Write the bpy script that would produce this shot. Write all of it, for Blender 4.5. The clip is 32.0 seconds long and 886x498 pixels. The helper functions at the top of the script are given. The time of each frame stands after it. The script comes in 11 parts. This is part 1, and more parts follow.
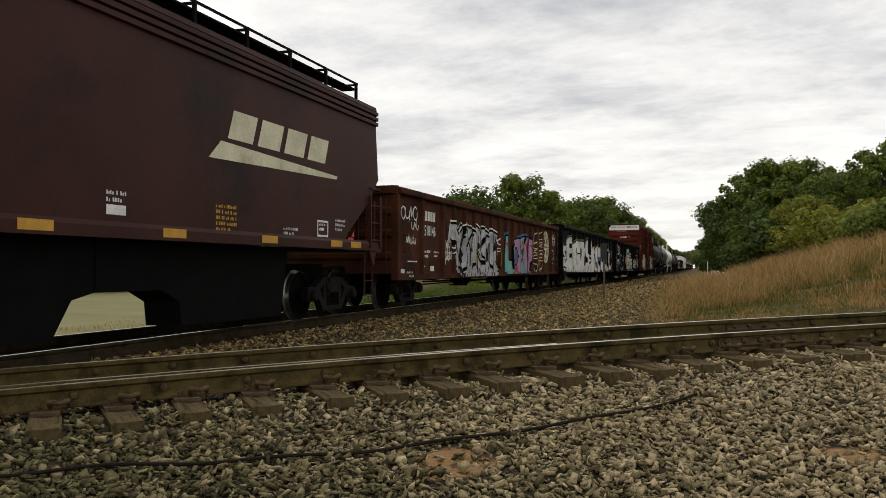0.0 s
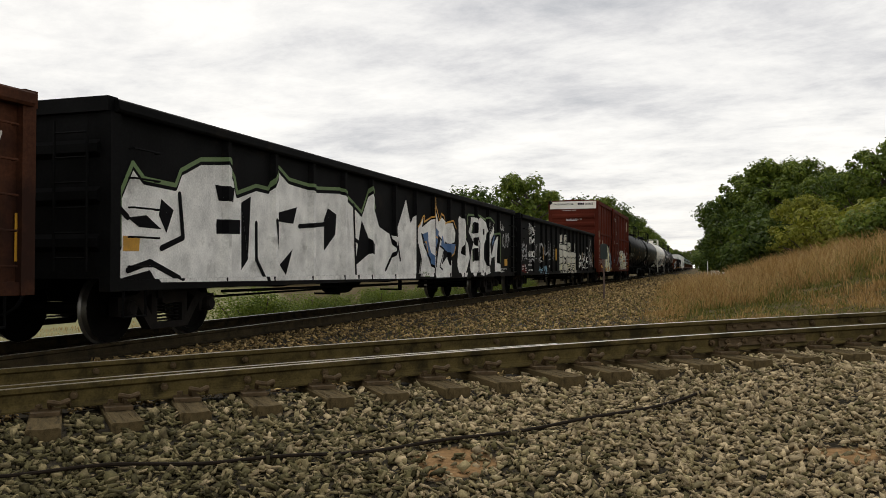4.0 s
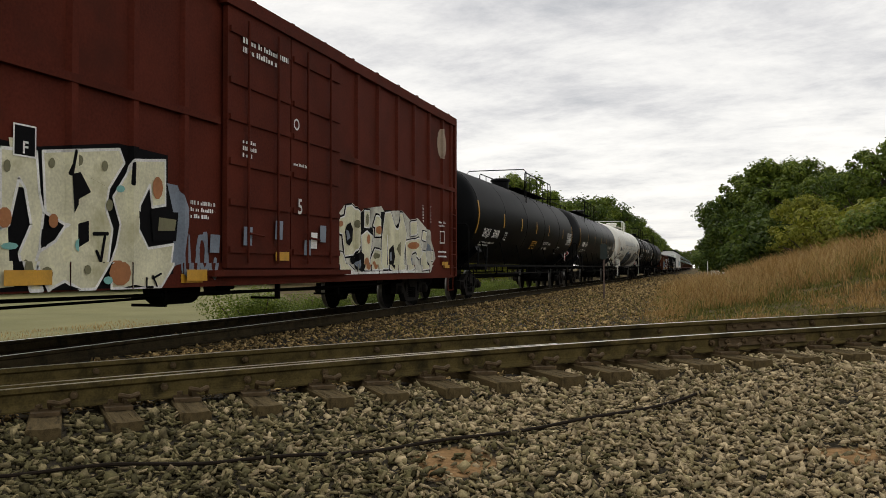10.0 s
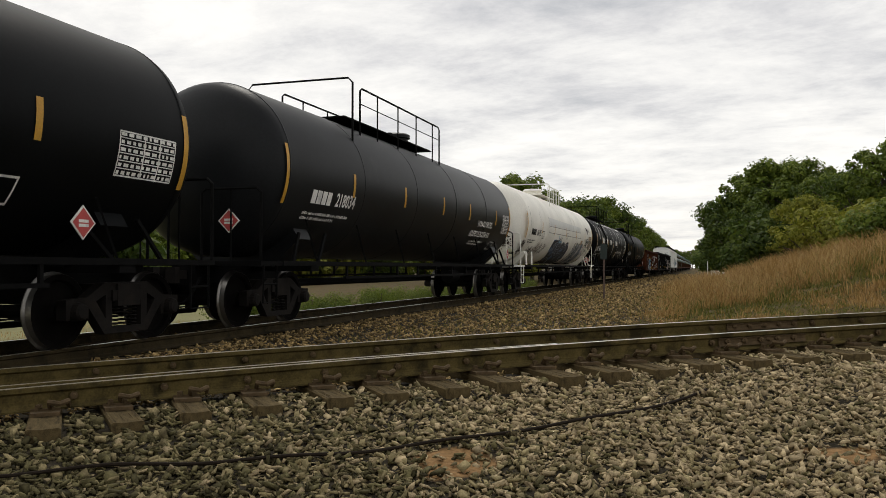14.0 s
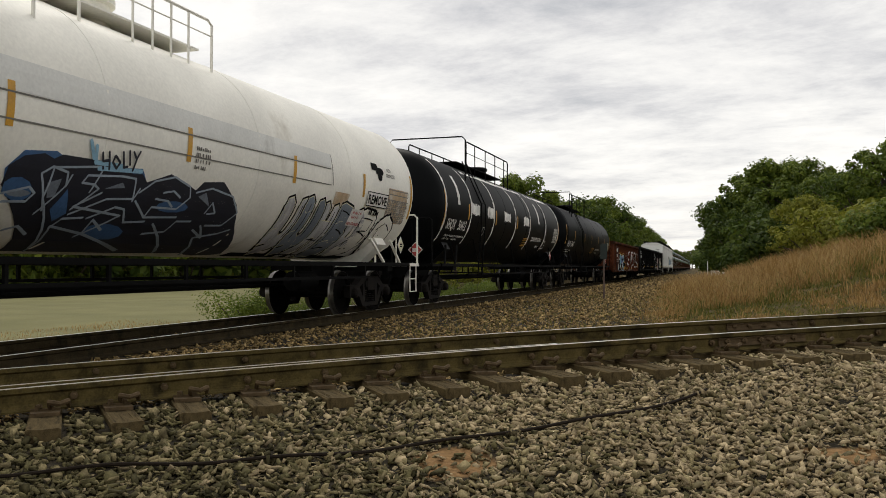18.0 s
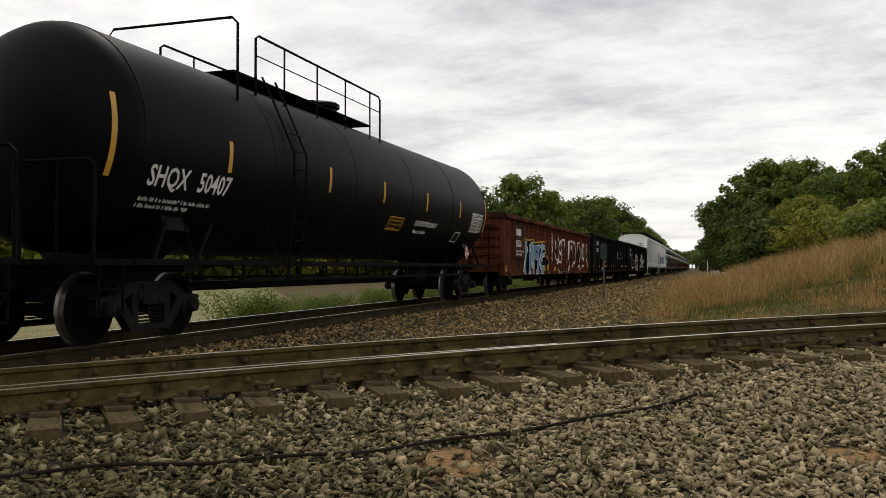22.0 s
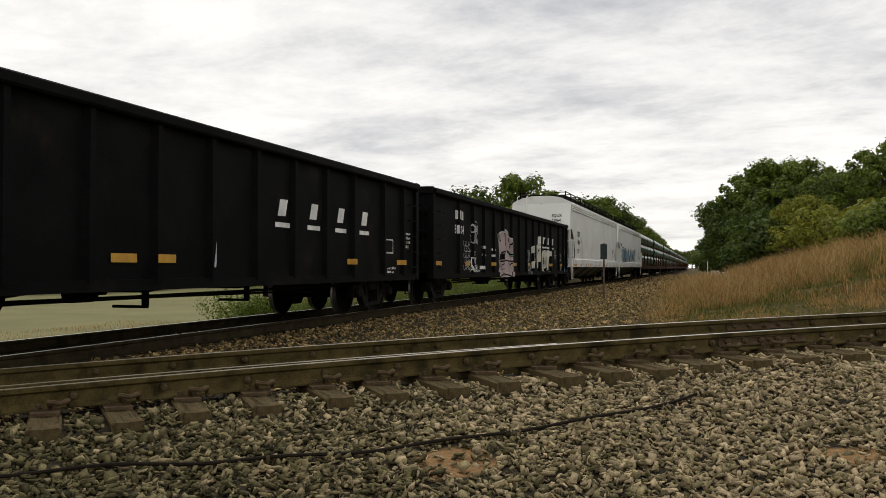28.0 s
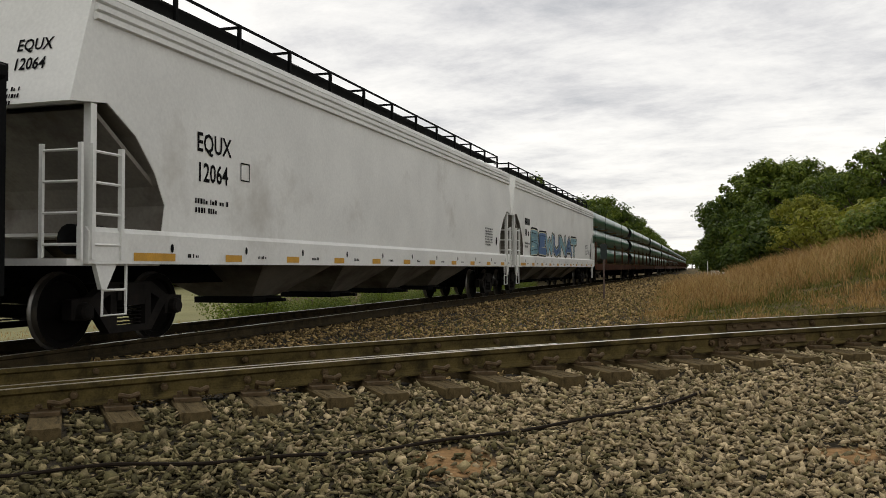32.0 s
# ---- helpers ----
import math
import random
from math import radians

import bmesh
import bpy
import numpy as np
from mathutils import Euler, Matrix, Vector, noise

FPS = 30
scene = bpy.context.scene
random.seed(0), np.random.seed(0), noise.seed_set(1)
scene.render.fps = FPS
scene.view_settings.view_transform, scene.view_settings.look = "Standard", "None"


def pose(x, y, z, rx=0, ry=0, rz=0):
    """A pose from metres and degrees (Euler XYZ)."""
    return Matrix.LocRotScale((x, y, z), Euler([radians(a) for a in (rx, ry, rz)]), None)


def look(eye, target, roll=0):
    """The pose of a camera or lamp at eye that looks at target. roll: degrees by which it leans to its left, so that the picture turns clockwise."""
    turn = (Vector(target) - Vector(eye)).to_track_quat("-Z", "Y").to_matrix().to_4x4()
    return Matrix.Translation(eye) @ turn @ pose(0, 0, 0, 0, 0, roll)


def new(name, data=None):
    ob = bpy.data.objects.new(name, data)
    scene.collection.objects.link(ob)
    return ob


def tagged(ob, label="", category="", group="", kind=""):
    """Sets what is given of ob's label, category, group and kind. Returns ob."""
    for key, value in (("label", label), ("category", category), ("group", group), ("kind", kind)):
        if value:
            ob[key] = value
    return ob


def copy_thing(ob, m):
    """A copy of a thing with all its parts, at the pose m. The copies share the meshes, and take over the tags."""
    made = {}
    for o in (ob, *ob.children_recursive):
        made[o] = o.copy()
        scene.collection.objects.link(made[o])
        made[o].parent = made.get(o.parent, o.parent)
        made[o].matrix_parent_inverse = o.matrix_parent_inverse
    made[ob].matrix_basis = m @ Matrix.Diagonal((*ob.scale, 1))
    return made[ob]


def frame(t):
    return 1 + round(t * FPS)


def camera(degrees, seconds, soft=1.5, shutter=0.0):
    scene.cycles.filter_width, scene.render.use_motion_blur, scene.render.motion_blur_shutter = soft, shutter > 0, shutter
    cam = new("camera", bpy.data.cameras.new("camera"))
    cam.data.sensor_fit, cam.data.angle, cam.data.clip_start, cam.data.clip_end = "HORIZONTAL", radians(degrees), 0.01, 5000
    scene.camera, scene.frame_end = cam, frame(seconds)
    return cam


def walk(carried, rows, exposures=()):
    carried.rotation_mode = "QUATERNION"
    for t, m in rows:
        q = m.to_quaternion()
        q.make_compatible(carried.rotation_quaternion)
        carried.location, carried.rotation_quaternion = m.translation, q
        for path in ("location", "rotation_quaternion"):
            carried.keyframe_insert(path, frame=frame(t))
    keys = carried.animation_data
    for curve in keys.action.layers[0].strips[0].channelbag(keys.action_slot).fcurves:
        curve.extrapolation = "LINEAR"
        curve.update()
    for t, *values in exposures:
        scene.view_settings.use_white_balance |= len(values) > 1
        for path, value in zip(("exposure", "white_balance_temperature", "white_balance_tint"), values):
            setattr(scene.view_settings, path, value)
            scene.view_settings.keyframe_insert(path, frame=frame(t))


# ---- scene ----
from mathutils import geometry

# World: the loaded track runs along +y at x = 0, its rail tops at z = 0.
EXPO = 0.0
cam = camera(55.44, 32.0, soft=0.9)
EYE = Vector((8.331, 0.0, 0.981))
YAW, PITCH, ROLL = radians(17.913), radians(1.282), -0.03
AIM = EYE + Vector((-math.sin(YAW) * math.cos(PITCH), math.cos(YAW) * math.cos(PITCH), math.sin(PITCH)))
walk(cam, [(0.0, look(EYE, AIM, ROLL)), (32.0, look(EYE, AIM, ROLL))], [(0.0, EXPO, 6720, 8), (32.0, EXPO, 6720, 8)])

# ---- light: a bright broken overcast ----
world = bpy.data.worlds.new("overcast_sky")
scene.world = world
world.use_nodes = True
wn, wl = world.node_tree.nodes, world.node_tree.links
wn.clear()


def wnode(kind, **sets):
    n = wn.new(kind)
    for k, v in sets.items():
        n.inputs[k].default_value = v
    return n


w_out = wn.new("ShaderNodeOutputWorld")
w_bg = wnode("ShaderNodeBackground", Strength=1.0)
w_sky = wn.new("ShaderNodeTexSky")
w_sky.sky_type, w_sky.sun_disc = "NISHITA", False
w_sky.sun_elevation, w_sky.sun_rotation = radians(52), radians(-10)
w_tc = wn.new("ShaderNodeTexCoord")
w_sep = wn.new("ShaderNodeSeparateXYZ")
wl.new(w_tc.outputs["Generated"], w_sep.inputs[0])
w_up = wn.new("ShaderNodeMath")
w_up.operation = "MAXIMUM"
w_up.inputs[1].default_value = 0.0
wl.new(w_sep.outputs["Z"], w_up.inputs[0])
w_add = wn.new("ShaderNodeMath")
w_add.operation = "ADD"
w_add.inputs[1].default_value = 0.14
wl.new(w_up.outputs[0], w_add.inputs[0])
w_comb = wn.new("ShaderNodeCombineXYZ")
for k, axis in enumerate("XY"):
    d = wn.new("ShaderNodeMath")
    d.operation = "DIVIDE"
    wl.new(w_sep.outputs[axis], d.inputs[0])
    wl.new(w_add.outputs[0], d.inputs[1])
    wl.new(d.outputs[0], w_comb.inputs[k])
w_n1 = wnode("ShaderNodeTexNoise", Scale=0.40, Detail=9.0, Roughness=0.58, Distortion=0.25)
w_n2 = wnode("ShaderNodeTexNoise", Scale=2.6, Detail=9.0, Roughness=0.68, Distortion=0.15)
w_map = wnode("ShaderNodeMapping", Scale=(0.85, 1.1, 1.0), Location=(2.4, 3.1, 0.0), Rotation=(0.0, 0.0, 0.5))
wl.new(w_comb.outputs[0], w_map.inputs[0])
wl.new(w_map.outputs[0], w_n1.inputs["Vector"])
wl.new(w_map.outputs[0], w_n2.inputs["Vector"])
w_mix = wn.new("ShaderNodeMath")
w_mix.operation = "MULTIPLY_ADD"
w_mix.inputs[1].default_value = 0.40
wl.new(w_n2.outputs["Fac"], w_mix.inputs[0])
w_sc = wn.new("ShaderNodeMath")
w_sc.operation = "MULTIPLY"
w_sc.inputs[1].default_value = 0.77
wl.new(w_n1.outputs["Fac"], w_sc.inputs[0])
wl.new(w_sc.outputs[0], w_mix.inputs[2])
w_ramp = wn.new("ShaderNodeValToRGB")
w_ramp.color_ramp.elements[0].position, w_ramp.color_ramp.elements[0].color = 0.43, (0.54, 0.555, 0.60, 1)
w_ramp.color_ramp.elements[1].position, w_ramp.color_ramp.elements[1].color = 0.65, (1.12, 1.10, 1.09, 1)
e = w_ramp.color_ramp.elements.new(0.51)
e.color = (0.77, 0.765, 0.795, 1)
e = w_ramp.color_ramp.elements.new(0.57)
e.color = (0.95, 0.94, 0.95, 1)
wl.new(w_mix.outputs[0], w_ramp.inputs[0])
# a thin share of clear sky shows through the cloud sheet
w_skys = wn.new("ShaderNodeVectorMath")
w_skys.operation = "SCALE"
w_skys.inputs["Scale"].default_value = 0.06
wl.new(w_sky.outputs[0], w_skys.inputs[0])
w_sum = wn.new("ShaderNodeMixRGB")
w_sum.inputs[0].default_value = 0.10
wl.new(w_ramp.outputs[0], w_sum.inputs[1])
wl.new(w_skys.outputs[0], w_sum.inputs[2])
wl.new(w_sum.outputs[0], w_bg.inputs[0])
wl.new(w_bg.outputs[0], w_out.inputs[0])

sun = new("sun", bpy.data.lights.new("sun", "SUN"))
sun.data.energy, sun.data.angle, sun.data.color = 0.9, radians(14), (1.0, 0.96, 0.9)
sun.matrix_world = look((0, 0, 0), (0.25, -0.62, -0.9))

# ---- materials ----
def mat(name, base, rough=0.6, metal=0.0, var=0.25, scale=3.0, fine=40.0, bump=0.15, bump_dist=0.01, dark=None, dark_at=0.55, stretch=(1, 1, 1), obj_rand=0.0, spec=0.5):
    """A surface with two scales of variation, an optional second colour in stains, and fine relief."""
    m = bpy.data.materials.new(name)
    m.use_nodes = True
    nt = m.node_tree
    n, l = nt.nodes, nt.links
    b = n["Principled BSDF"]
    b.inputs["Roughness"].default_value, b.inputs["Metallic"].default_value = rough, metal
    b.inputs["Specular IOR Level"].default_value = spec
    tc = n.new("ShaderNodeTexCoord")
    mp = n.new("ShaderNodeMapping")
    mp.inputs["Scale"].default_value = stretch
    l.new(tc.outputs["Object"], mp.inputs[0])
    big, small = n.new("ShaderNodeTexNoise"), n.new("ShaderNodeTexNoise")
    big.inputs["Scale"].default_value, big.inputs["Detail"].default_value = scale, 5
    small.inputs["Scale"].default_value, small.inputs["Detail"].default_value = fine, 3
    l.new(mp.outputs[0], big.inputs["Vector"]), l.new(mp.outputs[0], small.inputs["Vector"])
    mr = n.new("ShaderNodeMapRange")
    mr.inputs["From Min"].default_value, mr.inputs["From Max"].default_value = 0.3, 0.7
    mr.inputs["To Min"].default_value, mr.inputs["To Max"].default_value = 1 - var, 1 + var
    ad = n.new("ShaderNodeMath")
    ad.operation = "MULTIPLY_ADD"
    ad.inputs[1].default_value = 0.4
    sc = n.new("ShaderNodeMath")
    sc.operation = "MULTIPLY"
    sc.inputs[1].default_value = 0.6
    l.new(big.outputs["Fac"], sc.inputs[0]), l.new(small.outputs["Fac"], ad.inputs[0]), l.new(sc.outputs[0], ad.inputs[2])
    l.new(ad.outputs[0], mr.inputs["Value"])
    vec = n.new("ShaderNodeVectorMath")
    vec.operation = "SCALE"
    vec.inputs[0].default_value = base
    l.new(mr.outputs[0], vec.inputs["Scale"])
    col = vec.outputs[0]
    if dark:
        rp = n.new("ShaderNodeMapRange")
        rp.inputs["From Min"].default_value, rp.inputs["From Max"].default_value = dark_at, dark_at + 0.14
        st = n.new("ShaderNodeTexNoise")
        st.inputs["Scale"].default_value, st.inputs["Detail"].default_value, st.inputs["Roughness"].default_value = scale * 0.6, 8, 0.65
        l.new(mp.outputs[0], st.inputs["Vector"]), l.new(st.outputs["Fac"], rp.inputs["Value"])
        mx = n.new("ShaderNodeMixRGB")
        mx.inputs[2].default_value = (*dark, 1)
        l.new(rp.outputs[0], mx.inputs[0]), l.new(col, mx.inputs[1])
        col = mx.outputs[0]
    if obj_rand:
        isl = n.new("ShaderNodeNewGeometry")
        v2 = n.new("ShaderNodeMapRange")
        v2.inputs["To Min"].default_value, v2.inputs["To Max"].default_value = 1 - obj_rand, 1 + obj_rand
        l.new(isl.outputs["Random Per Island"], v2.inputs["Value"])
        v3 = n.new("ShaderNodeVectorMath")
        v3.operation = "SCALE"
        l.new(col, v3.inputs[0]), l.new(v2.outputs[0], v3.inputs["Scale"])
        col = v3.outputs[0]
    l.new(col, b.inputs["Base Color"])
    if bump:
        bp = n.new("ShaderNodeBump")
        bp.inputs["Strength"].default_value, bp.inputs["Distance"].default_value = bump, bump_dist
        l.new(ad.outputs[0], bp.inputs["Height"]), l.new(bp.outputs[0], b.inputs["Normal"])
    return m


# ---- mesh building ----
class Shape:
    """Vertices and faces of one mesh."""

    def __init__(self):
        self.v, self.f = [], []

    def box(self, x0, x1, y0, y1, z0, z1):
        i = len(self.v)
        self.v += [(x, y, z) for z in (z0, z1) for y in (y0, y1) for x in (x0, x1)]
        self.f += [(i + a, i + b, i + c, i + d) for a, b, c, d in ((0, 2, 3, 1), (4, 5, 7, 6), (0, 1, 5, 4), (2, 6, 7, 3), (0, 4, 6, 2), (1, 3, 7, 5))]
        return self

    def prism(self, outline, a0, a1, axis="y"):
        """A closed outline pushed along an axis: (x, z) along y, (y, z) along x, (x, y) along z."""
        i, n = len(self.v), len(outline)
        for a in (a0, a1):
            for p, q in outline:
                self.v.append({"y": (p, a, q), "x": (a, p, q), "z": (p, q, a)}[axis])
        self.f += [(i + k, i + (k + 1) % n, i + n + (k + 1) % n, i + n + k) for k in range(n)]
        self.f += [tuple(i + k for k in reversed(range(n))), tuple(i + n + k for k in range(n))]
        return self

    def tube(self, points, r, seg=6):
        """A round bar along a polyline."""
        rings, r = [], float(r)
        pts = [Vector(p) for p in points]
        for k, p in enumerate(pts):
            d = (pts[min(k + 1, len(pts) - 1)] - pts[max(k - 1, 0)]).normalized()
            s = d.cross(Vector((0, 0, 1)) if abs(d.z) < 0.9 else Vector((1, 0, 0))).normalized()
            t = d.cross(s)
            rings.append(len(self.v))
            self.v += [tuple(p + r * (math.cos(a) * s + math.sin(a) * t)) for a in (2 * math.pi * j / seg for j in range(seg))]
        for a, b in zip(rings, rings[1:]):
            self.f += [(a + j, a + (j + 1) % seg, b + (j + 1) % seg, b + j) for j in range(seg)]
        self.f += [tuple(rings[0] + j for j in reversed(range(seg))), tuple(rings[-1] + j for j in range(seg))]
        return self

    def lathe(self, profile, centre, axis="y", seg=32):
        """(radius, place along the axis) turned round an axis through centre."""
        c, start = Vector(centre), len(self.v)
        for r, a in profile:
            for j in range(seg):
                w = 2 * math.pi * j / seg
                p, q = r * math.cos(w), r * math.sin(w)
                self.v.append(tuple(c + Vector({"y": (p, a, q), "x": (a, p, q), "z": (p, q, a)}[axis])))
        for k in range(len(profile) - 1):
            a, b = start + k * seg, start + (k + 1) * seg
            self.f += [(a + j, a + (j + 1) % seg, b + (j + 1) % seg, b + j) for j in range(seg)]
        return self

    def mesh(self, name, material, smooth=False):
        me = bpy.data.meshes.new(name)
        me.from_pydata(self.v, [], self.f)
        bm = bmesh.new()
        bm.from_mesh(me)
        bmesh.ops.recalc_face_normals(bm, faces=bm.faces)
        bm.to_mesh(me)
        bm.free()
        me.materials.append(material)
        if smooth:
            me.shade_smooth()
            me.set_sharp_from_angle(angle=radians(35))
        return me


def part(name, shape, material, parent, label="", smooth=False, at=None):
    """One mesh object under a thing or a part."""
    ob = new(name, shape.mesh(name, material, smooth))
    ob.parent = parent
    if at:
        ob.matrix_basis = at
    return tagged(ob, label) if label else ob


def joined(name, verts, faces, material, smooth=False):
    """A large mesh straight from arrays."""
    me = bpy.data.meshes.new(name)
    verts, faces = np.asarray(verts, np.float32), np.asarray(faces, np.int32)
    me.vertices.add(len(verts))
    me.vertices.foreach_set("co", verts.ravel())
    k = faces.shape[1]
    me.loops.add(faces.size)
    me.loops.foreach_set("vertex_index", faces.ravel())
    me.polygons.add(len(faces))
    me.polygons.foreach_set("loop_start", np.arange(0, faces.size, k, dtype=np.int32))
    me.polygons.foreach_set("loop_total", np.full(len(faces), k, np.int32))
    me.update(calc_edges=True)
    me.materials.append(material)
    if smooth:
        me.shade_smooth()
    return me


# ---- the plan: two tracks and the ground between them ----
GAUGE = 1.505
A0, A_HEAD, A_BEND = (7.678, 8.874), 0.604, -0.03075  # the near track's front rail: a point, its heading, its bend per metre


def near_track(s, off=0.0):
    """The near track's front rail at s metres along it (off: metres to its far side): place, heading, rail top height."""
    th = A_HEAD + A_BEND * s
    x = A0[0] + (math.sin(th) - math.sin(A_HEAD)) / A_BEND
    y = A0[1] - (math.cos(th) - math.cos(A_HEAD)) / A_BEND
    z = 0.262 + 0.035 * s - 0.00004 * s * s
    return x - math.sin(th) * off, y + math.cos(th) * off, z, th


def bend(y):
    """How far the loaded track swings aside at y."""
    q = max(0.0, min(y, 150.0) - 60)
    return -2.2 * (q / 160) ** 2 - 0.01547 * max(0.0, y - 150.0)


def bends(y):
    q = np.clip(y, 60, 150) - 60
    return -2.2 * (q / 160) ** 2 - 0.01547 * np.clip(y - 150.0, 0, None)

# ---- ground ----
_cx, _cy = A0[0] - math.sin(A_HEAD) / A_BEND, A0[1] + math.cos(A_HEAD) / A_BEND  # centre of the near track's curve
_rad = 1 / abs(A_BEND)


def sm(t):
    t = np.clip(t, 0, 1)
    return t * t * (3 - 2 * t)


def track_frame(x, y):
    """Metres along the near track and metres to its far side, for arrays of places."""
    dx, dy = x - _cx, y - _cy
    off = np.hypot(dx, dy) - _rad
    phi = np.arctan2(dx, dy)  # from north, clockwise
    s = (phi + A_HEAD) * _rad
    s = (s + math.pi * _rad) % (2 * math.pi * _rad) - math.pi * _rad
    return s, off


def height(x, y):
    """The ground's height."""
    x, y = np.asarray(x, float), np.asarray(y, float)
    s, off = track_frame(x, y)
    far = (s < -9) | (s > 30)
    sc = np.clip(s, -9, 30)
    za = 0.262 + 0.035 * sc - 0.00004 * sc * sc
    bx = bends(y)
    xt = x - bx
    z = np.where(xt > 0, -0.21 - 0.14 * sm((xt - 1.45) / 1.6), -0.21 - 0.75 * sm((-xt - 1.6) / 2.4))
    z = z - 0.05 * sm((xt - 4) / 3) * (xt > 0)
    # bed and shoulders of the near track
    bed = za - 0.285 - 0.03 * sm((off - 0.2) / 0.3) * sm((1.3 - off) / 0.3)
    fall_near = np.clip(-off - 0.62, 0, None)
    fall_far = np.clip(off - 2.3, 0, None)
    bed = bed - 0.055 * sm(fall_near / 0.25) - 0.092 * np.clip(fall_near - 0.3, 0, 4.0) - 0.42 * np.clip(fall_far, 0, 1.6)
    bed = np.where(far, -9, bed)
    z = np.where(x > 1.2, np.maximum(z, bed - 5.0 * sm((2.6 - x) / 1.4)), z)
    # the grassy bank beyond the near track
    rise = sm((off - 3.2) / 14.0) * sm((xt - 6.6) / 10.0)
    z = z + BANK * rise * np.where(y > 0, 1, 0) - 1.2 * sm((y - 60) / 60) * rise
    z = z + 0.03 * np.sin(x * 0.9 + 1.3 * np.sin(y * 0.37)) * np.sin(y * 0.8) * (np.abs(xt) > 3)
    return z


BANK = 2.0


def spaced(lo, hi, centre, step, grow):
    """Grid lines, close near the centre and wider outwards."""
    out, a, d = [centre], centre, step
    while a < hi:
        a, d = a + d, d * grow
        out.append(a)
    a, d = centre, step
    while a > lo:
        a, d = a - d, d * grow
        out.insert(0, a)
    return np.array(out)


GX, GY = spaced(-2500, 2500, 5.0, 0.16, 1.035), spaced(-1500, 3500, 8.0, 0.16, 1.035)
gx, gy = np.meshgrid(GX, GY)
gz = height(gx, gy)
nx, ny = len(GX), len(GY)
idx = np.arange(nx * ny).reshape(ny, nx)
quads = np.stack([idx[:-1, :-1], idx[:-1, 1:], idx[1:, 1:], idx[1:, :-1]], -1).reshape(-1, 4)


def ground_material():
    m = bpy.data.materials.new("gravel_soil_and_grass")
    m.use_nodes = True
    n, l = m.node_tree.nodes, m.node_tree.links
    b = n["Principled BSDF"]
    b.inputs["Roughness"].default_value = 0.95
    b.inputs["Specular IOR Level"].default_value = 0.2
    tc = n.new("ShaderNodeTexCoord")

    def noise_of(scale, detail=4.0):
        t = n.new("ShaderNodeTexNoise")
        t.inputs["Scale"].default_value, t.inputs["Detail"].default_value = scale, detail
        l.new(tc.outputs["Object"], t.inputs["Vector"])
        return t.outputs["Fac"]

    def ramp(fac, stops):
        r = n.new("ShaderNodeValToRGB")
        for k, (p, c) in enumerate(stops):
            e = r.color_ramp.elements[k] if k < 2 else r.color_ramp.elements.new(p)
            e.position, e.color = p, (*c, 1)
        l.new(fac, r.inputs[0])
        return r.outputs[0]

    def mix(fac, a, c):
        x = n.new("ShaderNodeMixRGB")
        l.new(fac, x.inputs[0]), l.new(a, x.inputs[1]), l.new(c, x.inputs[2])
        return x.outputs[0]

    # gravel base near black, so shade between loose stones is put into its colour
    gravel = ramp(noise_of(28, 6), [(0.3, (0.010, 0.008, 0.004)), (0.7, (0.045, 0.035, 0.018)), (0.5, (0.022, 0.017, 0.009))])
    turf = ramp(noise_of(1.3, 8), [(0.3, (0.060, 0.045, 0.016)), (0.7, (0.042, 0.052, 0.013)), (0.5, (0.100, 0.066, 0.024))])
    field = ramp(noise_of(0.35, 9), [(0.3, (0.165, 0.158, 0.070)), (0.7, (0.225, 0.212, 0.098))])
    att = n.new("ShaderNodeAttribute")
    att.attribute_name = "cover"
    sep = n.new("ShaderNodeSeparateXYZ")
    l.new(att.outputs["Vector"], sep.inputs[0])

    def edge(out, w):
        a = n.new("ShaderNodeMath")
        a.operation = "MULTIPLY_ADD"
        a.inputs[1].default_value, a.inputs[2].default_value = w, -w / 2
        l.new(noise_of(0.9, 8), a.inputs[0])
        s = n.new("ShaderNodeMath")
        l.new(out, s.inputs[0]), l.new(a.outputs[0], s.inputs[1])
        r = n.new("ShaderNodeMapRange")
        r.inputs["From Min"].default_value, r.inputs["From Max"].default_value = 0.4, 0.6
        l.new(s.outputs[0], r.inputs["Value"])
        return r.outputs[0]

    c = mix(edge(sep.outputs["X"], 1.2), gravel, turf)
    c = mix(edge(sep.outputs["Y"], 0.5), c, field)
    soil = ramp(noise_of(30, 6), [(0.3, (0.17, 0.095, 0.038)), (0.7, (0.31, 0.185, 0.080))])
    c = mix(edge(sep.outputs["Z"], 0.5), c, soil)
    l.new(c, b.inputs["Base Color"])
    bp = n.new("ShaderNodeBump")
    bp.inputs["Strength"].default_value, bp.inputs["Distance"].default_value = 0.6, 0.03
    l.new(noise_of(24, 5), bp.inputs["Height"]), l.new(bp.outputs[0], b.inputs["Normal"])
    return m


def cover(x, y):
    """Share of turf and of field at places."""
    s, off = track_frame(x, y)
    bx = bends(y)
    xt = x - bx
    turf = np.where(xt > 0, sm((off - 2.9) / 2.4) * sm((xt - 4.8 + 0.05 * np.clip(y - 27, 0, 40)) / 3.6) * (off > 0), sm((-xt - 2.4) / 1.0))
    turf = np.where((np.hypot(x, y - 30) > 160), 1, turf)
    field = sm((-xt - 3.2) / 1.0) * (1 - sm((y - 19 - 1.66 * (-xt - 3)) / 9.0)) * (1 - sm((-xt - 60) / 10))
    return turf, field


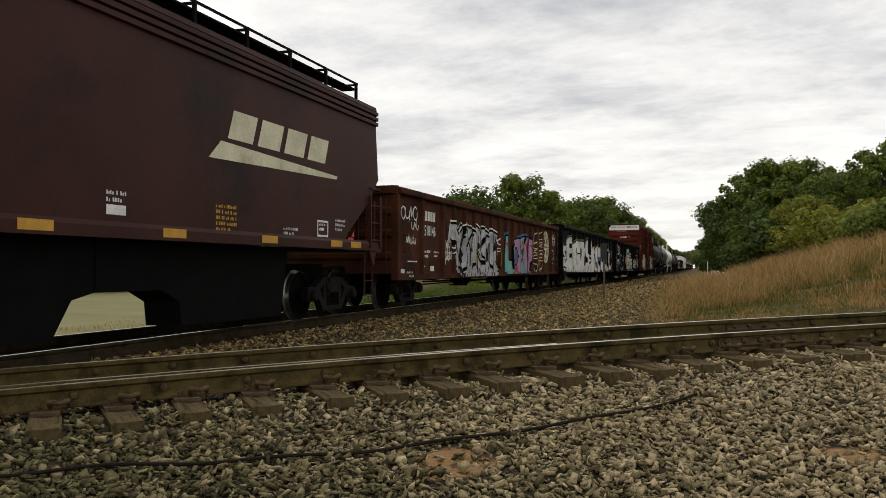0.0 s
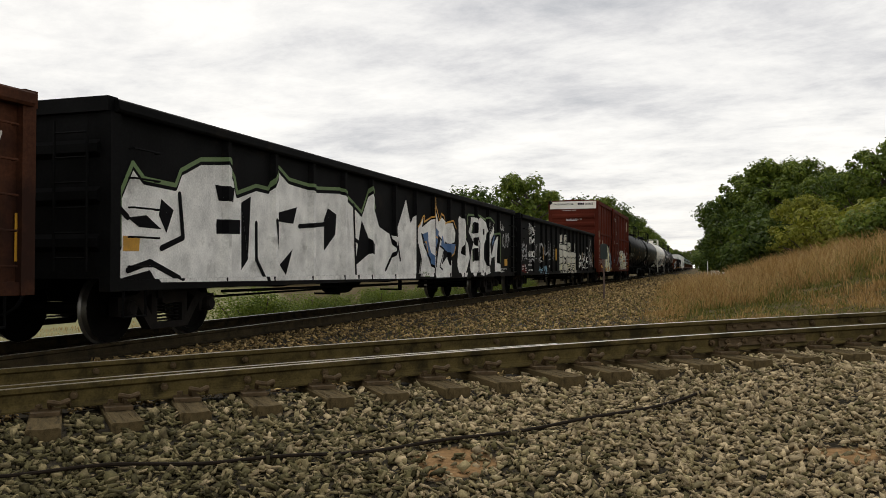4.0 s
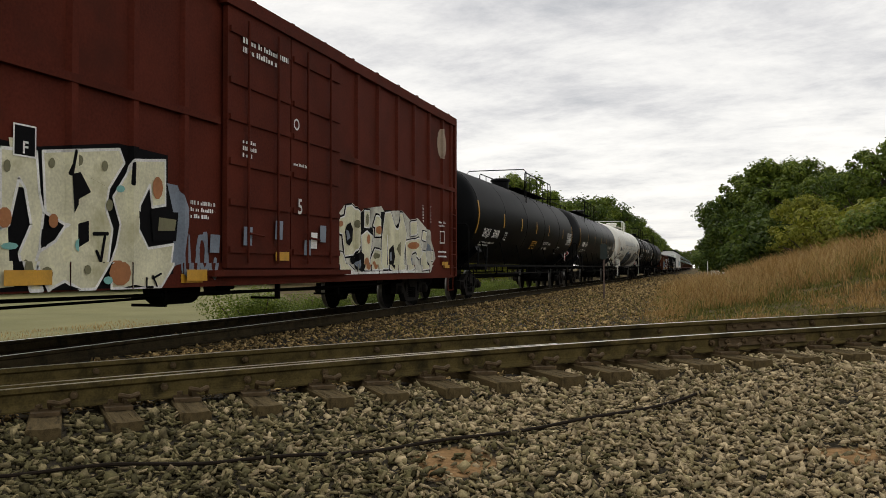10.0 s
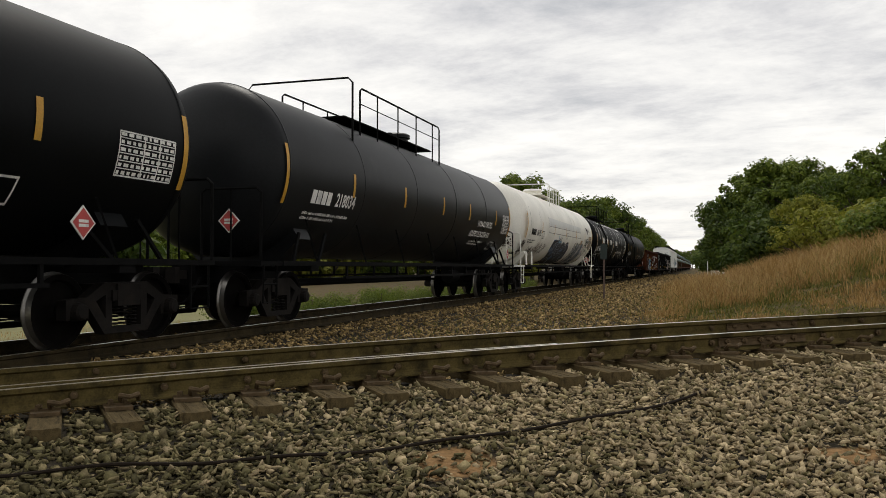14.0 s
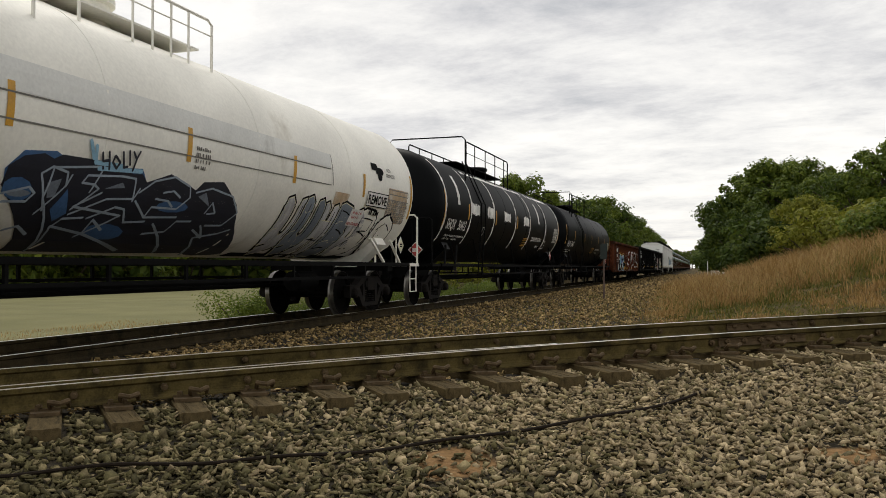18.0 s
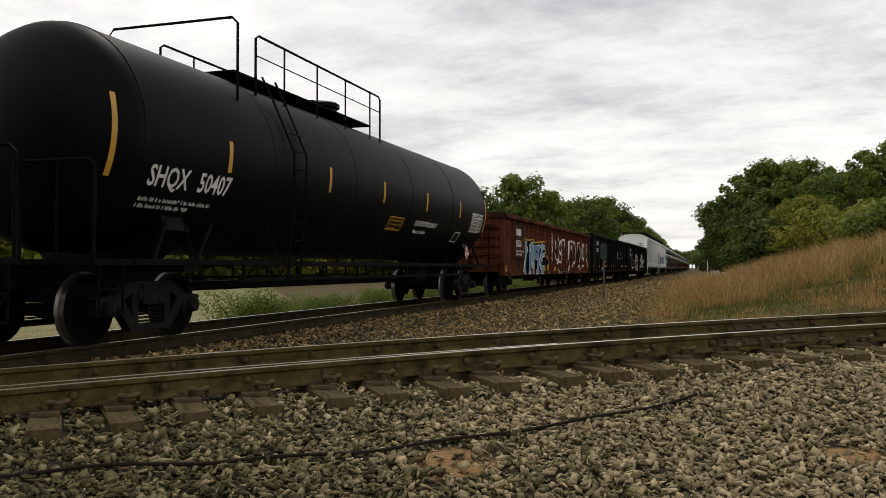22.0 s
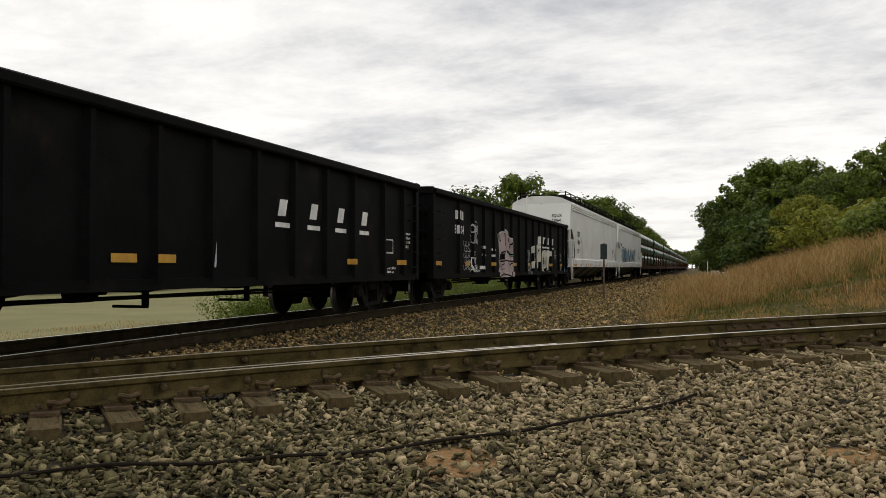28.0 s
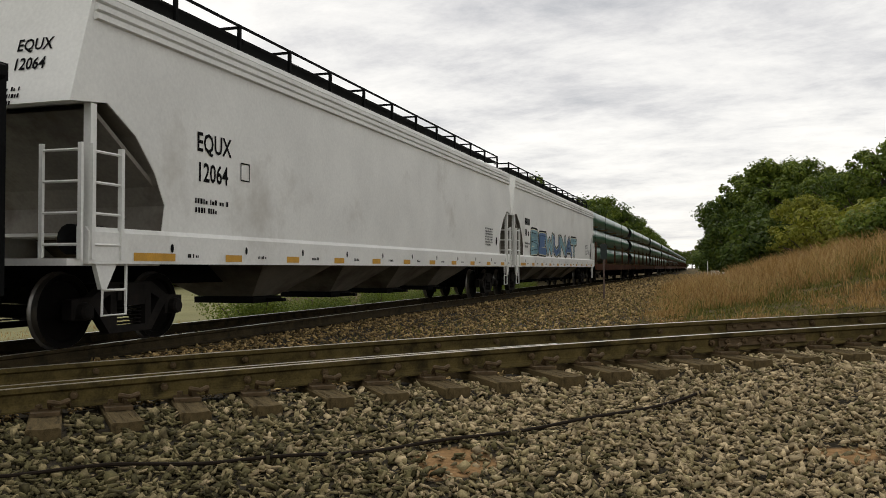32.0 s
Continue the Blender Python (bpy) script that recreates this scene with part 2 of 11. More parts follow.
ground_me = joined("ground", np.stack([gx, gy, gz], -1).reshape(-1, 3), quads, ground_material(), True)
tf, fd = cover(gx.ravel(), gy.ravel())
bare = np.maximum(sm(1.5 - np.hypot((gx.ravel() - 6.67) / 0.24, (gy.ravel() - 5.42) / 0.34)), sm(1.5 - np.hypot((gx.ravel() - 9.17) / 0.28, (gy.ravel() - 6.3) / 0.2)))
at_cover = ground_me.attributes.new("cover", "FLOAT_VECTOR", "POINT")
at_cover.data.foreach_set("vector", np.stack([tf, fd, bare], -1).astype(np.float32).ravel())
tagged(new("ground", ground_me), "brown railway gravel running into dry grass and a pale field", "ground", kind="structure")

# ---- rails and ties ----
M_RAIL = mat("rusty_rail_steel", (0.082, 0.062, 0.022), 0.85, 0.0, 0.6, 6, 60, 0.3, 0.005, dark=(0.028, 0.022, 0.009), dark_at=0.5, spec=0.1)
# darker copy of the rail steel: the train's shadow is put into its colour
M_SHADERAIL = mat("shade_darkened_rail_steel", (0.036, 0.027, 0.013), 0.85, 0.0, 0.6, 6, 60, 0.3, 0.005, dark=(0.014, 0.011, 0.006), dark_at=0.5, spec=0.1)
M_RAILTOP = mat("worn_rail_top", (0.62, 0.58, 0.50), 0.30, 0.9, 0.2, 5, 80, 0.05, 0.002, dark=(0.36, 0.30, 0.22), dark_at=0.6)
M_TIE = mat("weathered_creosote_tie", (0.098, 0.072, 0.034), 0.9, 0, 0.55, 4, 50, 0.6, 0.012, dark=(0.030, 0.022, 0.011), dark_at=0.5, stretch=(6, 1, 3), spec=0.1)
M_IRON = mat("rusty_iron_plate", (0.085, 0.058, 0.030), 0.8, 0.0, 0.4, 12, 70, 0.3, 0.004, spec=0.15)

RAIL = [(-0.075, -0.18), (0.075, -0.18), (0.075, -0.168), (0.018, -0.148), (0.009, -0.13), (0.009, -0.055), (0.034, -0.038), (0.036, -0.004), (0.03, 0.0), (-0.03, 0.0), (-0.036, -0.004), (-0.034, -0.038), (-0.009, -0.055), (-0.009, -0.13), (-0.018, -0.148), (-0.075, -0.168)]


def sweep(outline, stations, closed=True):
    """An outline (side, up) carried along stations of (x, y, z, heading): a Shape."""
    sh, n = Shape(), len(outline)
    for x, y, z, th in stations:
        for p, q in outline:
            sh.v.append((x + math.sin(th) * p, y - math.cos(th) * p, z + q))
    for k in range(len(stations) - 1):
        a, b = k * n, (k + 1) * n
        sh.f += [(a + j, a + (j + 1) % n, b + (j + 1) % n, b + j) for j in range(n if closed else n - 1)]
    sh.f += [tuple(range(n)), tuple(range((len(stations) - 1) * n, len(stations) * n))]
    return sh


def straight_track(y):
    """Station on the loaded track's centre line."""
    slope = (bend(y + 1) - bend(y - 1)) / 2
    return bend(y), y, 0.0, math.pi / 2 + math.atan(slope) * -1


def rail(name, stations, label, steel=None):
    body = new(name, sweep(RAIL, stations).mesh(name, steel or M_RAIL))
    tagged(body, label, "rail", kind="structure")
    top = sweep([(-0.027, 0.0015), (0.027, 0.0015), (0.027, -0.003), (-0.027, -0.003)], stations)
    part("running_surface", top, M_RAILTOP, body, "bright worn top of the rail")
    return body


far_ys = [-14 + 2.0 * k for k in range(40)] + [66 + 8.0 * k for k in range(60)]


def side_station(st, off):
    x, y, z, th = st
    return x - math.sin(th) * off, y + math.cos(th) * off, z, th


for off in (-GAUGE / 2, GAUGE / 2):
    rail("rail", [side_station(straight_track(y), off) for y in far_ys], "steel rail coloured dark for the train's shadow, with a worn bright top", M_SHADERAIL)
steps = [-13 + 0.5 * k for k in range(100)]
rail("rail", [near_track(s, 0.0) for s in steps], "rusty steel rail on exposed wooden ties, bright on top")
rail("rail", [near_track(s, GAUGE) for s in steps], "rusty steel rail with bolt heads along its web")

# ---- train: paints ----
M_BLACK = mat("black_gondola_paint", (0.0048, 0.0048, 0.0048), 0.68, 0, 0.7, 1.6, 30, 0.16, 0.008, dark=(0.017, 0.013, 0.009), dark_at=0.57, spec=0.05)
M_TANK = mat("black_tank_paint", (0.0030, 0.0036, 0.0040), 0.5, 0, 0.4, 1.1, 26, 0.05, 0.004, dark=(0.008, 0.0078, 0.0075), dark_at=0.6, spec=0.06)
M_TANKGREY = mat("faded_black_tank_paint", (0.011, 0.012, 0.013), 0.42, 0, 0.35, 1.0, 26, 0.05, 0.004, dark=(0.028, 0.027, 0.026), dark_at=0.6, spec=0.12)
M_BROWN = mat("brown_hopper_paint", (0.047, 0.0165, 0.0110), 0.55, 0, 0.3, 0.7, 24, 0.06, 0.004, dark=(0.017, 0.009, 0.007), dark_at=0.52, spec=0.12)
M_OXIDE = mat("faded_oxide_gondola_paint", (0.064, 0.0245, 0.0125), 0.75, 0, 0.6, 1.4, 28, 0.2, 0.008, dark=(0.026, 0.012, 0.008), dark_at=0.5, spec=0.06)
M_RUST = mat("rusted_gondola_steel", (0.094, 0.029, 0.0135), 0.85, 0, 0.75, 1.2, 22, 0.3, 0.01, dark=(0.024, 0.012, 0.009), dark_at=0.48, spec=0.06)
M_BOXRED = mat("boxcar_oxide_paint", (0.086, 0.0185, 0.0105), 0.7, 0, 0.35, 0.9, 26, 0.08, 0.005, dark=(0.058, 0.015, 0.009), dark_at=0.53, spec=0.05)
M_CREAM = mat("dirty_white_tank_paint", (0.80, 0.78, 0.70), 0.5, 0, 0.14, 0.8, 20, 0.06, 0.004, dark=(0.50, 0.46, 0.37), dark_at=0.6)
M_GREY = mat("pale_grey_hopper_paint", (0.71, 0.71, 0.67), 0.55, 0, 0.12, 0.7, 22, 0.05, 0.004, dark=(0.51, 0.495, 0.445), dark_at=0.58)
M_WHITE = mat("white_stencil_paint", (0.70, 0.69, 0.65), 0.7, 0, 0.35, 3, 40, 0, dark=(0.28, 0.27, 0.24), dark_at=0.58)
M_SILVER = mat("silver_spray_paint", (0.47, 0.47, 0.475), 0.5, 0.0, 0.6, 2.2, 30, 0, dark=(0.25, 0.245, 0.245), dark_at=0.5, stretch=(1, 3, 1))
M_INK = mat("black_spray_paint", (0.0045, 0.0045, 0.005), 0.75, 0, 0.3, 3, 30, 0, spec=0.06)
M_GOLD = mat("yellow_reflective_strip", (0.52, 0.27, 0.02), 0.5, 0, 0.25, 5, 50, 0, dark=(0.3, 0.16, 0.03), dark_at=0.58)
M_TEAL = mat("teal_spray_paint", (0.17, 0.40, 0.36), 0.6, 0, 0.25, 2.5, 30, 0)
M_LILAC = mat("lilac_spray_paint", (0.42, 0.25, 0.40), 0.6, 0, 0.25, 2.5, 30, 0)
M_BLUE = mat("blue_spray_paint", (0.045, 0.115, 0.25), 0.6, 0, 0.3, 2.5, 30, 0)
M_SKYBLUE = mat("light_blue_spray_paint", (0.24, 0.42, 0.55), 0.6, 0, 0.3, 2.5, 30, 0)
M_RED = mat("red_spray_paint", (0.42, 0.05, 0.045), 0.6, 0, 0.25, 3, 30, 0)
M_BONE = mat("cream_spray_paint", (0.64, 0.61, 0.42), 0.65, 0, 0.3, 2, 30, 0, dark=(0.42, 0.39, 0.22), dark_at=0.55)
M_THIN = mat("thin_grey_blue_spray_line", (0.30, 0.36, 0.42), 0.65, 0, 0.25, 3, 30, 0)
M_TAN = mat("rust_stained_tan_label", (0.42, 0.30, 0.18), 0.7, 0, 0.3, 5, 40, 0, dark=(0.55, 0.50, 0.42), dark_at=0.5)
M_DULLRED = mat("dull_red_spray_paint", (0.13, 0.016, 0.012), 0.8, 0, 0.4, 3, 30, 0, dark=(0.05, 0.01, 0.008), dark_at=0.5, spec=0.1)
M_SOOT = mat("brown_soot_spatter", (0.05, 0.035, 0.022), 0.8, 0, 0.4, 6, 40, 0)
M_FADED = mat("faded_emblem_paint", (0.30, 0.22, 0.15), 0.7, 0, 0.3, 3, 30, 0, dark=(0.15, 0.08, 0.05), dark_at=0.55)
M_AQUA = mat("pale_turquoise_spray_paint", (0.17, 0.33, 0.38), 0.6, 0, 0.3, 2.0, 30, 0, dark=(0.10, 0.21, 0.26), dark_at=0.55)
M_PALE = mat("dirty_white_spray_paint", (0.56, 0.545, 0.46), 0.7, 0, 0.3, 1.5, 25, 0, dark=(0.24, 0.235, 0.19), dark_at=0.52)
M_OLIVE = mat("olive_spray_paint", (0.15, 0.14, 0.07), 0.65, 0, 0.25, 2, 30, 0)
M_ORANGE = mat("orange_spray_paint", (0.34, 0.13, 0.04), 0.65, 0, 0.25, 2, 30, 0)
M_FOG = mat("pale_blue_spray_fog", (0.17, 0.20, 0.24), 0.65, 0, 0.35, 2, 30, 0)
M_NAVY = mat("navy_spray_paint", (0.010, 0.012, 0.022), 0.6, 0, 0.4, 1.5, 30, 0, dark=(0.02, 0.03, 0.08), dark_at=0.6)
M_PANEL = mat("light_grey_jacket_paint", (0.66, 0.66, 0.62), 0.5, 0, 0.15, 1.0, 25, 0, dark=(0.36, 0.35, 0.31), dark_at=0.6)
M_BLUE2 = mat("cornflower_spray_paint", (0.13, 0.21, 0.40), 0.6, 0, 0.3, 2.2, 30, 0, dark=(0.08, 0.13, 0.27), dark_at=0.55)
M_PINK = mat("pale_pink_spray_paint", (0.46, 0.36, 0.35), 0.65, 0, 0.2, 2, 30, 0, dark=(0.29, 0.235, 0.225), dark_at=0.55)
M_SEAM = mat("grey_jacket_seam", (0.16, 0.15, 0.13), 0.7, 0, 0.3, 3, 30, 0)
M_GREENLINE = mat("green_spray_paint", (0.11, 0.17, 0.06), 0.65, 0, 0.25, 2, 30, 0)
M_TRUCK = mat("sooty_truck_steel", (0.010, 0.0085, 0.0075), 0.8, 0.0, 0.5, 5, 50, 0.3, 0.006, dark=(0.018, 0.014, 0.011), dark_at=0.55, spec=0.12)
M_WHEEL = mat("wheel_steel", (0.005, 0.0045, 0.004), 0.85, 0.0, 0.4, 6, 40, 0.15, 0.004, spec=0.03)
M_TREAD = mat("polished_wheel_tread", (0.20, 0.19, 0.175), 0.35, 0.85, 0.2, 6, 60, 0.05, 0.002)
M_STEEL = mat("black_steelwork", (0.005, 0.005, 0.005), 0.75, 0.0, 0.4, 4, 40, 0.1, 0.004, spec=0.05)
M_GRATE = mat("galvanised_grating", (0.20, 0.20, 0.19), 0.6, 0.4, 0.3, 6, 60, 0.2, 0.004)
M_PIPE = mat("green_pipe_coating", (0.022, 0.10, 0.062), 0.28, 0, 0.3, 1.0, 30, 0.05, 0.003, dark=(0.028, 0.065, 0.045))
M_BORE = mat("shadow_dark_pipe_bore", (0.008, 0.008, 0.008), 0.8, 0, 0.3, 3, 30, 0)
M_LOAD = mat("scrap_and_timber_load", (0.035, 0.028, 0.022), 0.95, 0, 0.5, 5, 20, 0.6, 0.03)


def convex_cut(poly, axis, lo, hi):
    """A convex outline cut to a slab of one of its two axes."""
    for limit, keep in ((lo, 1), (hi, -1)):
        out = []
        for k, p in enumerate(poly):
            q = poly[(k + 1) % len(poly)]
            a, b = keep * (p[axis] - limit), keep * (q[axis] - limit)
            if a >= 0:
                out.append(p)
            if (a > 0 > b) or (a < 0 < b):
                w = a / (a - b)
                out.append((p[0] + w * (q[0] - p[0]), p[1] + w * (q[1] - p[1])))
        poly = out
        if len(poly) < 3:
            return []
    return poly


class Flat:
    """A car side made of slabs along y: (y0, y1, x). Paint lies on whichever slab it falls on."""

    def __init__(self, slabs, tilt=None, foot=None):
        self.slabs, self.tilt, self.foot = slabs, tilt, foot

    def lay(self, shape, polys, lift0):
        for turn, poly in enumerate(polys):
            lift = lift0 + 0.00018 * (turn % 7)
            for y0, y1, xa, *xb in self.slabs:
                xb = xb[0] if xb else xa
                c = convex_cut(poly, 0, y0, y1)
                if len(c) < 3:
                    continue
                if self.foot:
                    low = convex_cut(c, 1, -9, self.foot[0])
                    if len(low) >= 3:
                        i = len(shape.v)
                        shape.v += [(max(xa, self.foot[1]) + lift, y, z) for y, z in low]
                        shape.f.append(tuple(range(i, i + len(low))))
                    c = convex_cut(c, 1, self.foot[0], 9)
                pieces = [c] if len(c) >= 3 else []
                if self.tilt and pieces:
                    zs = [p[1] for p in c]
                    cuts = [z for z in self.tilt[1] if min(zs) < z < max(zs)]
                    edges = [min(zs) - 1] + cuts + [max(zs) + 1]
                    pieces = [convex_cut(c, 1, a, b) for a, b in zip(edges, edges[1:])]
                for c in pieces:
                    if len(c) < 3:
                        continue
                    i = len(shape.v)
                    shape.v += [((self.tilt[0](z) if self.tilt else xa + (xb - xa) * (y - y0) / (y1 - y0)) + lift, y, z) for y, z in c]
                    shape.f.append(tuple(range(i, i + len(c))))


class Round:
    """A tank's side; v is the height."""

    def __init__(self, r, zc):
        self.r, self.zc = r, zc

    def lay(self, shape, polys, lift):
        for turn, poly in enumerate(polys):
            r = self.r + lift + 0.00018 * (turn % 7)
            vs = [p[1] for p in poly]
            a = math.floor(min(vs) / 0.12)
            while a * 0.12 < max(vs):
                c = convex_cut(poly, 1, a * 0.12, a * 0.12 + 0.12)
                a += 1
                if len(c) < 3:
                    continue
                i = len(shape.v)
                for y, z in c:
                    h = max(-0.98, min(0.98, (z - self.zc) / self.r))
                    shape.v.append((r * math.sqrt(1 - h * h), y, self.zc + r * h))
                shape.f.append(tuple(range(i, i + len(c))))


class End:
    """A car's leading end, seen from ahead: u runs along +x."""

    def __init__(self, y):
        self.y = y

    def lay(self, shape, polys, lift):
        for turn, poly in enumerate(polys):
            i = len(shape.v)
            shape.v += [(x, self.y - lift - 0.00018 * (turn % 7), z) for x, z in poly]
            shape.f.append(tuple(range(i, i + len(poly))))


class Lean:
    """A leading end that leans out towards its foot, seen from ahead."""

    def __init__(self, y_top, z_top, slope):
        self.y, self.z, self.slope = y_top, z_top, slope

    def lay(self, shape, polys, lift):
        for poly in polys:
            i = len(shape.v)
            shape.v += [(x, self.y - (self.z - z) * self.slope - lift, z) for x, z in poly]
            shape.f.append(tuple(range(i, i + len(poly))))


class Head:
    """A tank's leading domed head, seen from ahead: u runs along +x."""

    def __init__(self, h, r, zc):
        self.c, self.r, self.zc = h - 0.85, r, zc

    def lay(self, shape, polys, lift):
        for poly in polys:
            i = len(shape.v)
            for x, z in poly:
                q = max(0.02, 1 - (x * x + (z - self.zc) ** 2) / self.r ** 2)
                shape.v.append((x, -self.c - 0.75 * math.sqrt(q) - lift, z))
            shape.f.append(tuple(range(i, i + len(poly))))


def paint(name, polys, material, car, face, lift=0.006, label=""):
    sh = Shape()
    face.lay(sh, polys, lift)
    if not sh.f:
        return None
    me = bpy.data.meshes.new(name)
    me.from_pydata(sh.v, [], sh.f)
    me.materials.append(material)
    ob = new(name, me)
    ob.parent = car
    return tagged(ob, label, kind="stuff" if len(polys) > 1 else "")


_glyphs = {}


def lettering(text, x, z, size, wide=1.0, bold=0.02, slant=0.0):
    """Triangles of a line of text in the built-in font, its lower left corner at x, z."""
    key = (text, bold)
    if key not in _glyphs:
        cu = bpy.data.curves.new("lettering", "FONT")
        cu.body, cu.size, cu.offset, cu.resolution_u = text, 1.0, bold, 2
        ob = new("lettering", cu)
        dg = bpy.context.evaluated_depsgraph_get()
        me = ob.evaluated_get(dg).to_mesh()
        me.calc_loop_triangles()
        vs = [v.co.copy() for v in me.vertices]
        tris = [[(vs[i].x, vs[i].y) for i in t.vertices] for t in me.loop_triangles]
        bpy.data.objects.remove(ob)
        bpy.data.curves.remove(cu)
        _glyphs[key] = tris
    k = size / 0.72
    return [[(x + k * wide * (p + slant * q), z + k * q) for p, q in t] for t in _glyphs[key]]


def bar(x0, x1, z0, z1, slant=0.0):
    return [(x0, z0), (x1, z0), (x1 + slant, z1), (x0 + slant, z1)]


def small_print(x, z, width, rows, size, seed=1):
    """Lines of print too small to read, as bars."""
    rnd, out = random.Random(seed), []
    for r in range(rows):
        a, zz = x, z - r * size * 1.7
        while a < x + width * (1 if r < rows - 1 else 0.7):
            w = rnd.uniform(0.35, 0.75) * size
            out.append(bar(a, min(a + w, x + width), zz, zz + size * rnd.choice((0.7, 1.0, 1.0))))
            a += w + size * rnd.choice((0.22, 0.28, 0.3, 0.9))
    return out


def frame_box(x0, x1, z0, z1, t):
    return [bar(x0, x1, z0, z0 + t), bar(x0, x1, z1 - t, z1), bar(x0, x0 + t, z0 + t, z1 - t), bar(x1 - t, x1, z0 + t, z1 - t)]


def blob(x, z, rx, rz, n=14, turn=0.0):
    return [(x + rx * math.cos(2 * math.pi * k / n + turn), z + rz * math.sin(2 * math.pi * k / n + turn)) for k in range(n)]


def ring(x, z, rx, rz, t, n=28):
    out = []
    for k in range(n):
        a, b = 2 * math.pi * k / n, 2 * math.pi * (k + 1) / n
        out.append([(x + (rx - s) * math.cos(w), z + (rz - s) * math.sin(w)) for s, w in ((0, a), (0, b), (t, b), (t, a))])
    return out


def strokes(lines, x, z, w, h, thick, ends=True):
    """Polylines in a unit box drawn as flat bands of that thickness."""
    out = []
    for line in lines:
        pts = [(x + p * w, z + q * h) for p, q in line]
        for (a, b), (c, d) in zip(pts, pts[1:]):
            L = math.hypot(c - a, d - b) or 1
            nx_, nz_ = -(d - b) / L * thick / 2, (c - a) / L * thick / 2
            out.append([(a - nx_, b - nz_), (c - nx_, d - nz_), (c + nx_, d + nz_), (a + nx_, b + nz_)])
        for a, b in pts if ends else pts[1:-1]:
            out.append(blob(a, b, thick / 2, thick / 2, 6, 0.3))
    return out


LETTER = {
    "L": [[(0.2, 1), (0.15, 0.1), (0.9, 0.08)]], "O": [[(0.5, 0.95), (0.12, 0.7), (0.12, 0.3), (0.5, 0.05), (0.88, 0.3), (0.88, 0.7), (0.5, 0.95)]],
    "E": [[(0.9, 0.95), (0.15, 0.9), (0.12, 0.08), (0.9, 0.05)], [(0.15, 0.5), (0.75, 0.52)]], "M": [[(0.1, 0.05), (0.15, 0.95), (0.5, 0.4), (0.85, 0.95), (0.9, 0.05)]],
    "V": [[(0.05, 1), (0.45, 0.05), (0.95, 0.95)]], "S": [[(0.9, 0.85), (0.5, 1), (0.12, 0.75), (0.85, 0.3), (0.5, 0), (0.08, 0.15)]],
    "N": [[(0.1, 0), (0.15, 0.95), (0.85, 0.05), (0.9, 1)]], "A": [[(0.02, 0), (0.5, 1), (0.98, 0)], [(0.25, 0.35), (0.78, 0.35)]],
    "R": [[(0.12, 0), (0.15, 0.95), (0.8, 0.88), (0.78, 0.55), (0.2, 0.48), (0.95, 0)]], "K": [[(0.12, 0), (0.15, 1)], [(0.9, 1), (0.2, 0.45), (0.95, 0)]],
    "P": [[(0.12, 0), (0.15, 0.95), (0.85, 0.9), (0.85, 0.5), (0.2, 0.42)]], "I": [[(0.2, 0.95), (0.8, 0.95)], [(0.5, 0.95), (0.5, 0.05)], [(0.2, 0.05), (0.8, 0.05)]],
    "T": [[(0.05, 0.93), (0.95, 0.95)], [(0.5, 0.93), (0.5, 0)]], "C": [[(0.9, 0.85), (0.5, 1), (0.12, 0.6), (0.15, 0.25), (0.5, 0), (0.92, 0.12)]],
    "U": [[(0.12, 1), (0.12, 0.25), (0.5, 0), (0.88, 0.25), (0.9, 1)]], "Y": [[(0.05, 1), (0.5, 0.5), (0.5, 0)], [(0.95, 1), (0.5, 0.5)]],
    "B": [[(0.15, 0), (0.15, 1), (0.75, 0.95), (0.75, 0.58), (0.2, 0.52), (0.88, 0.4), (0.85, 0.05), (0.15, 0)]], "3": [[(0.1, 0.9), (0.85, 0.95), (0.4, 0.55), (0.9, 0.35), (0.6, 0), (0.08, 0.1)]],
    "Z": [[(0.1, 0.95), (0.9, 0.95), (0.1, 0.05), (0.92, 0.05)]], "G": [[(0.9, 0.85), (0.5, 1), (0.12, 0.6), (0.15, 0.2), (0.55, 0), (0.9, 0.15), (0.9, 0.5), (0.55, 0.5)]], "W": [[(0.02, 1), (0.25, 0.03), (0.5, 0.7), (0.75, 0.03), (0.98, 1)]],
    "X": [[(0.05, 0), (0.95, 1)], [(0.05, 1), (0.95, 0)]], "H": [[(0.12, 0), (0.15, 1)], [(0.9, 0), (0.85, 1)], [(0.15, 0.5), (0.88, 0.5)]], "D": [[(0.12, 0), (0.15, 1), (0.7, 0.9), (0.9, 0.5), (0.7, 0.08), (0.12, 0)]],
    "F": [[(0.12, 0), (0.15, 0.95), (0.9, 0.93)], [(0.15, 0.5), (0.7, 0.5)]], "2": [[(0.1, 0.8), (0.5, 1), (0.88, 0.75), (0.1, 0.05), (0.95, 0.05)]],
    "6": [[(0.8, 0.95), (0.3, 0.7), (0.12, 0.3), (0.5, 0), (0.88, 0.25), (0.5, 0.5), (0.15, 0.35)]], "?": [[(0.1, 0.8), (0.5, 1), (0.85, 0.75), (0.5, 0.45), (0.5, 0.25)], [(0.5, 0.08), (0.5, 0.02)]], "'": [[(0.5, 1), (0.4, 0.75)]], "!": [[(0.5, 1), (0.5, 0.3)], [(0.5, 0.08), (0.5, 0.02)]], " ": [],
}


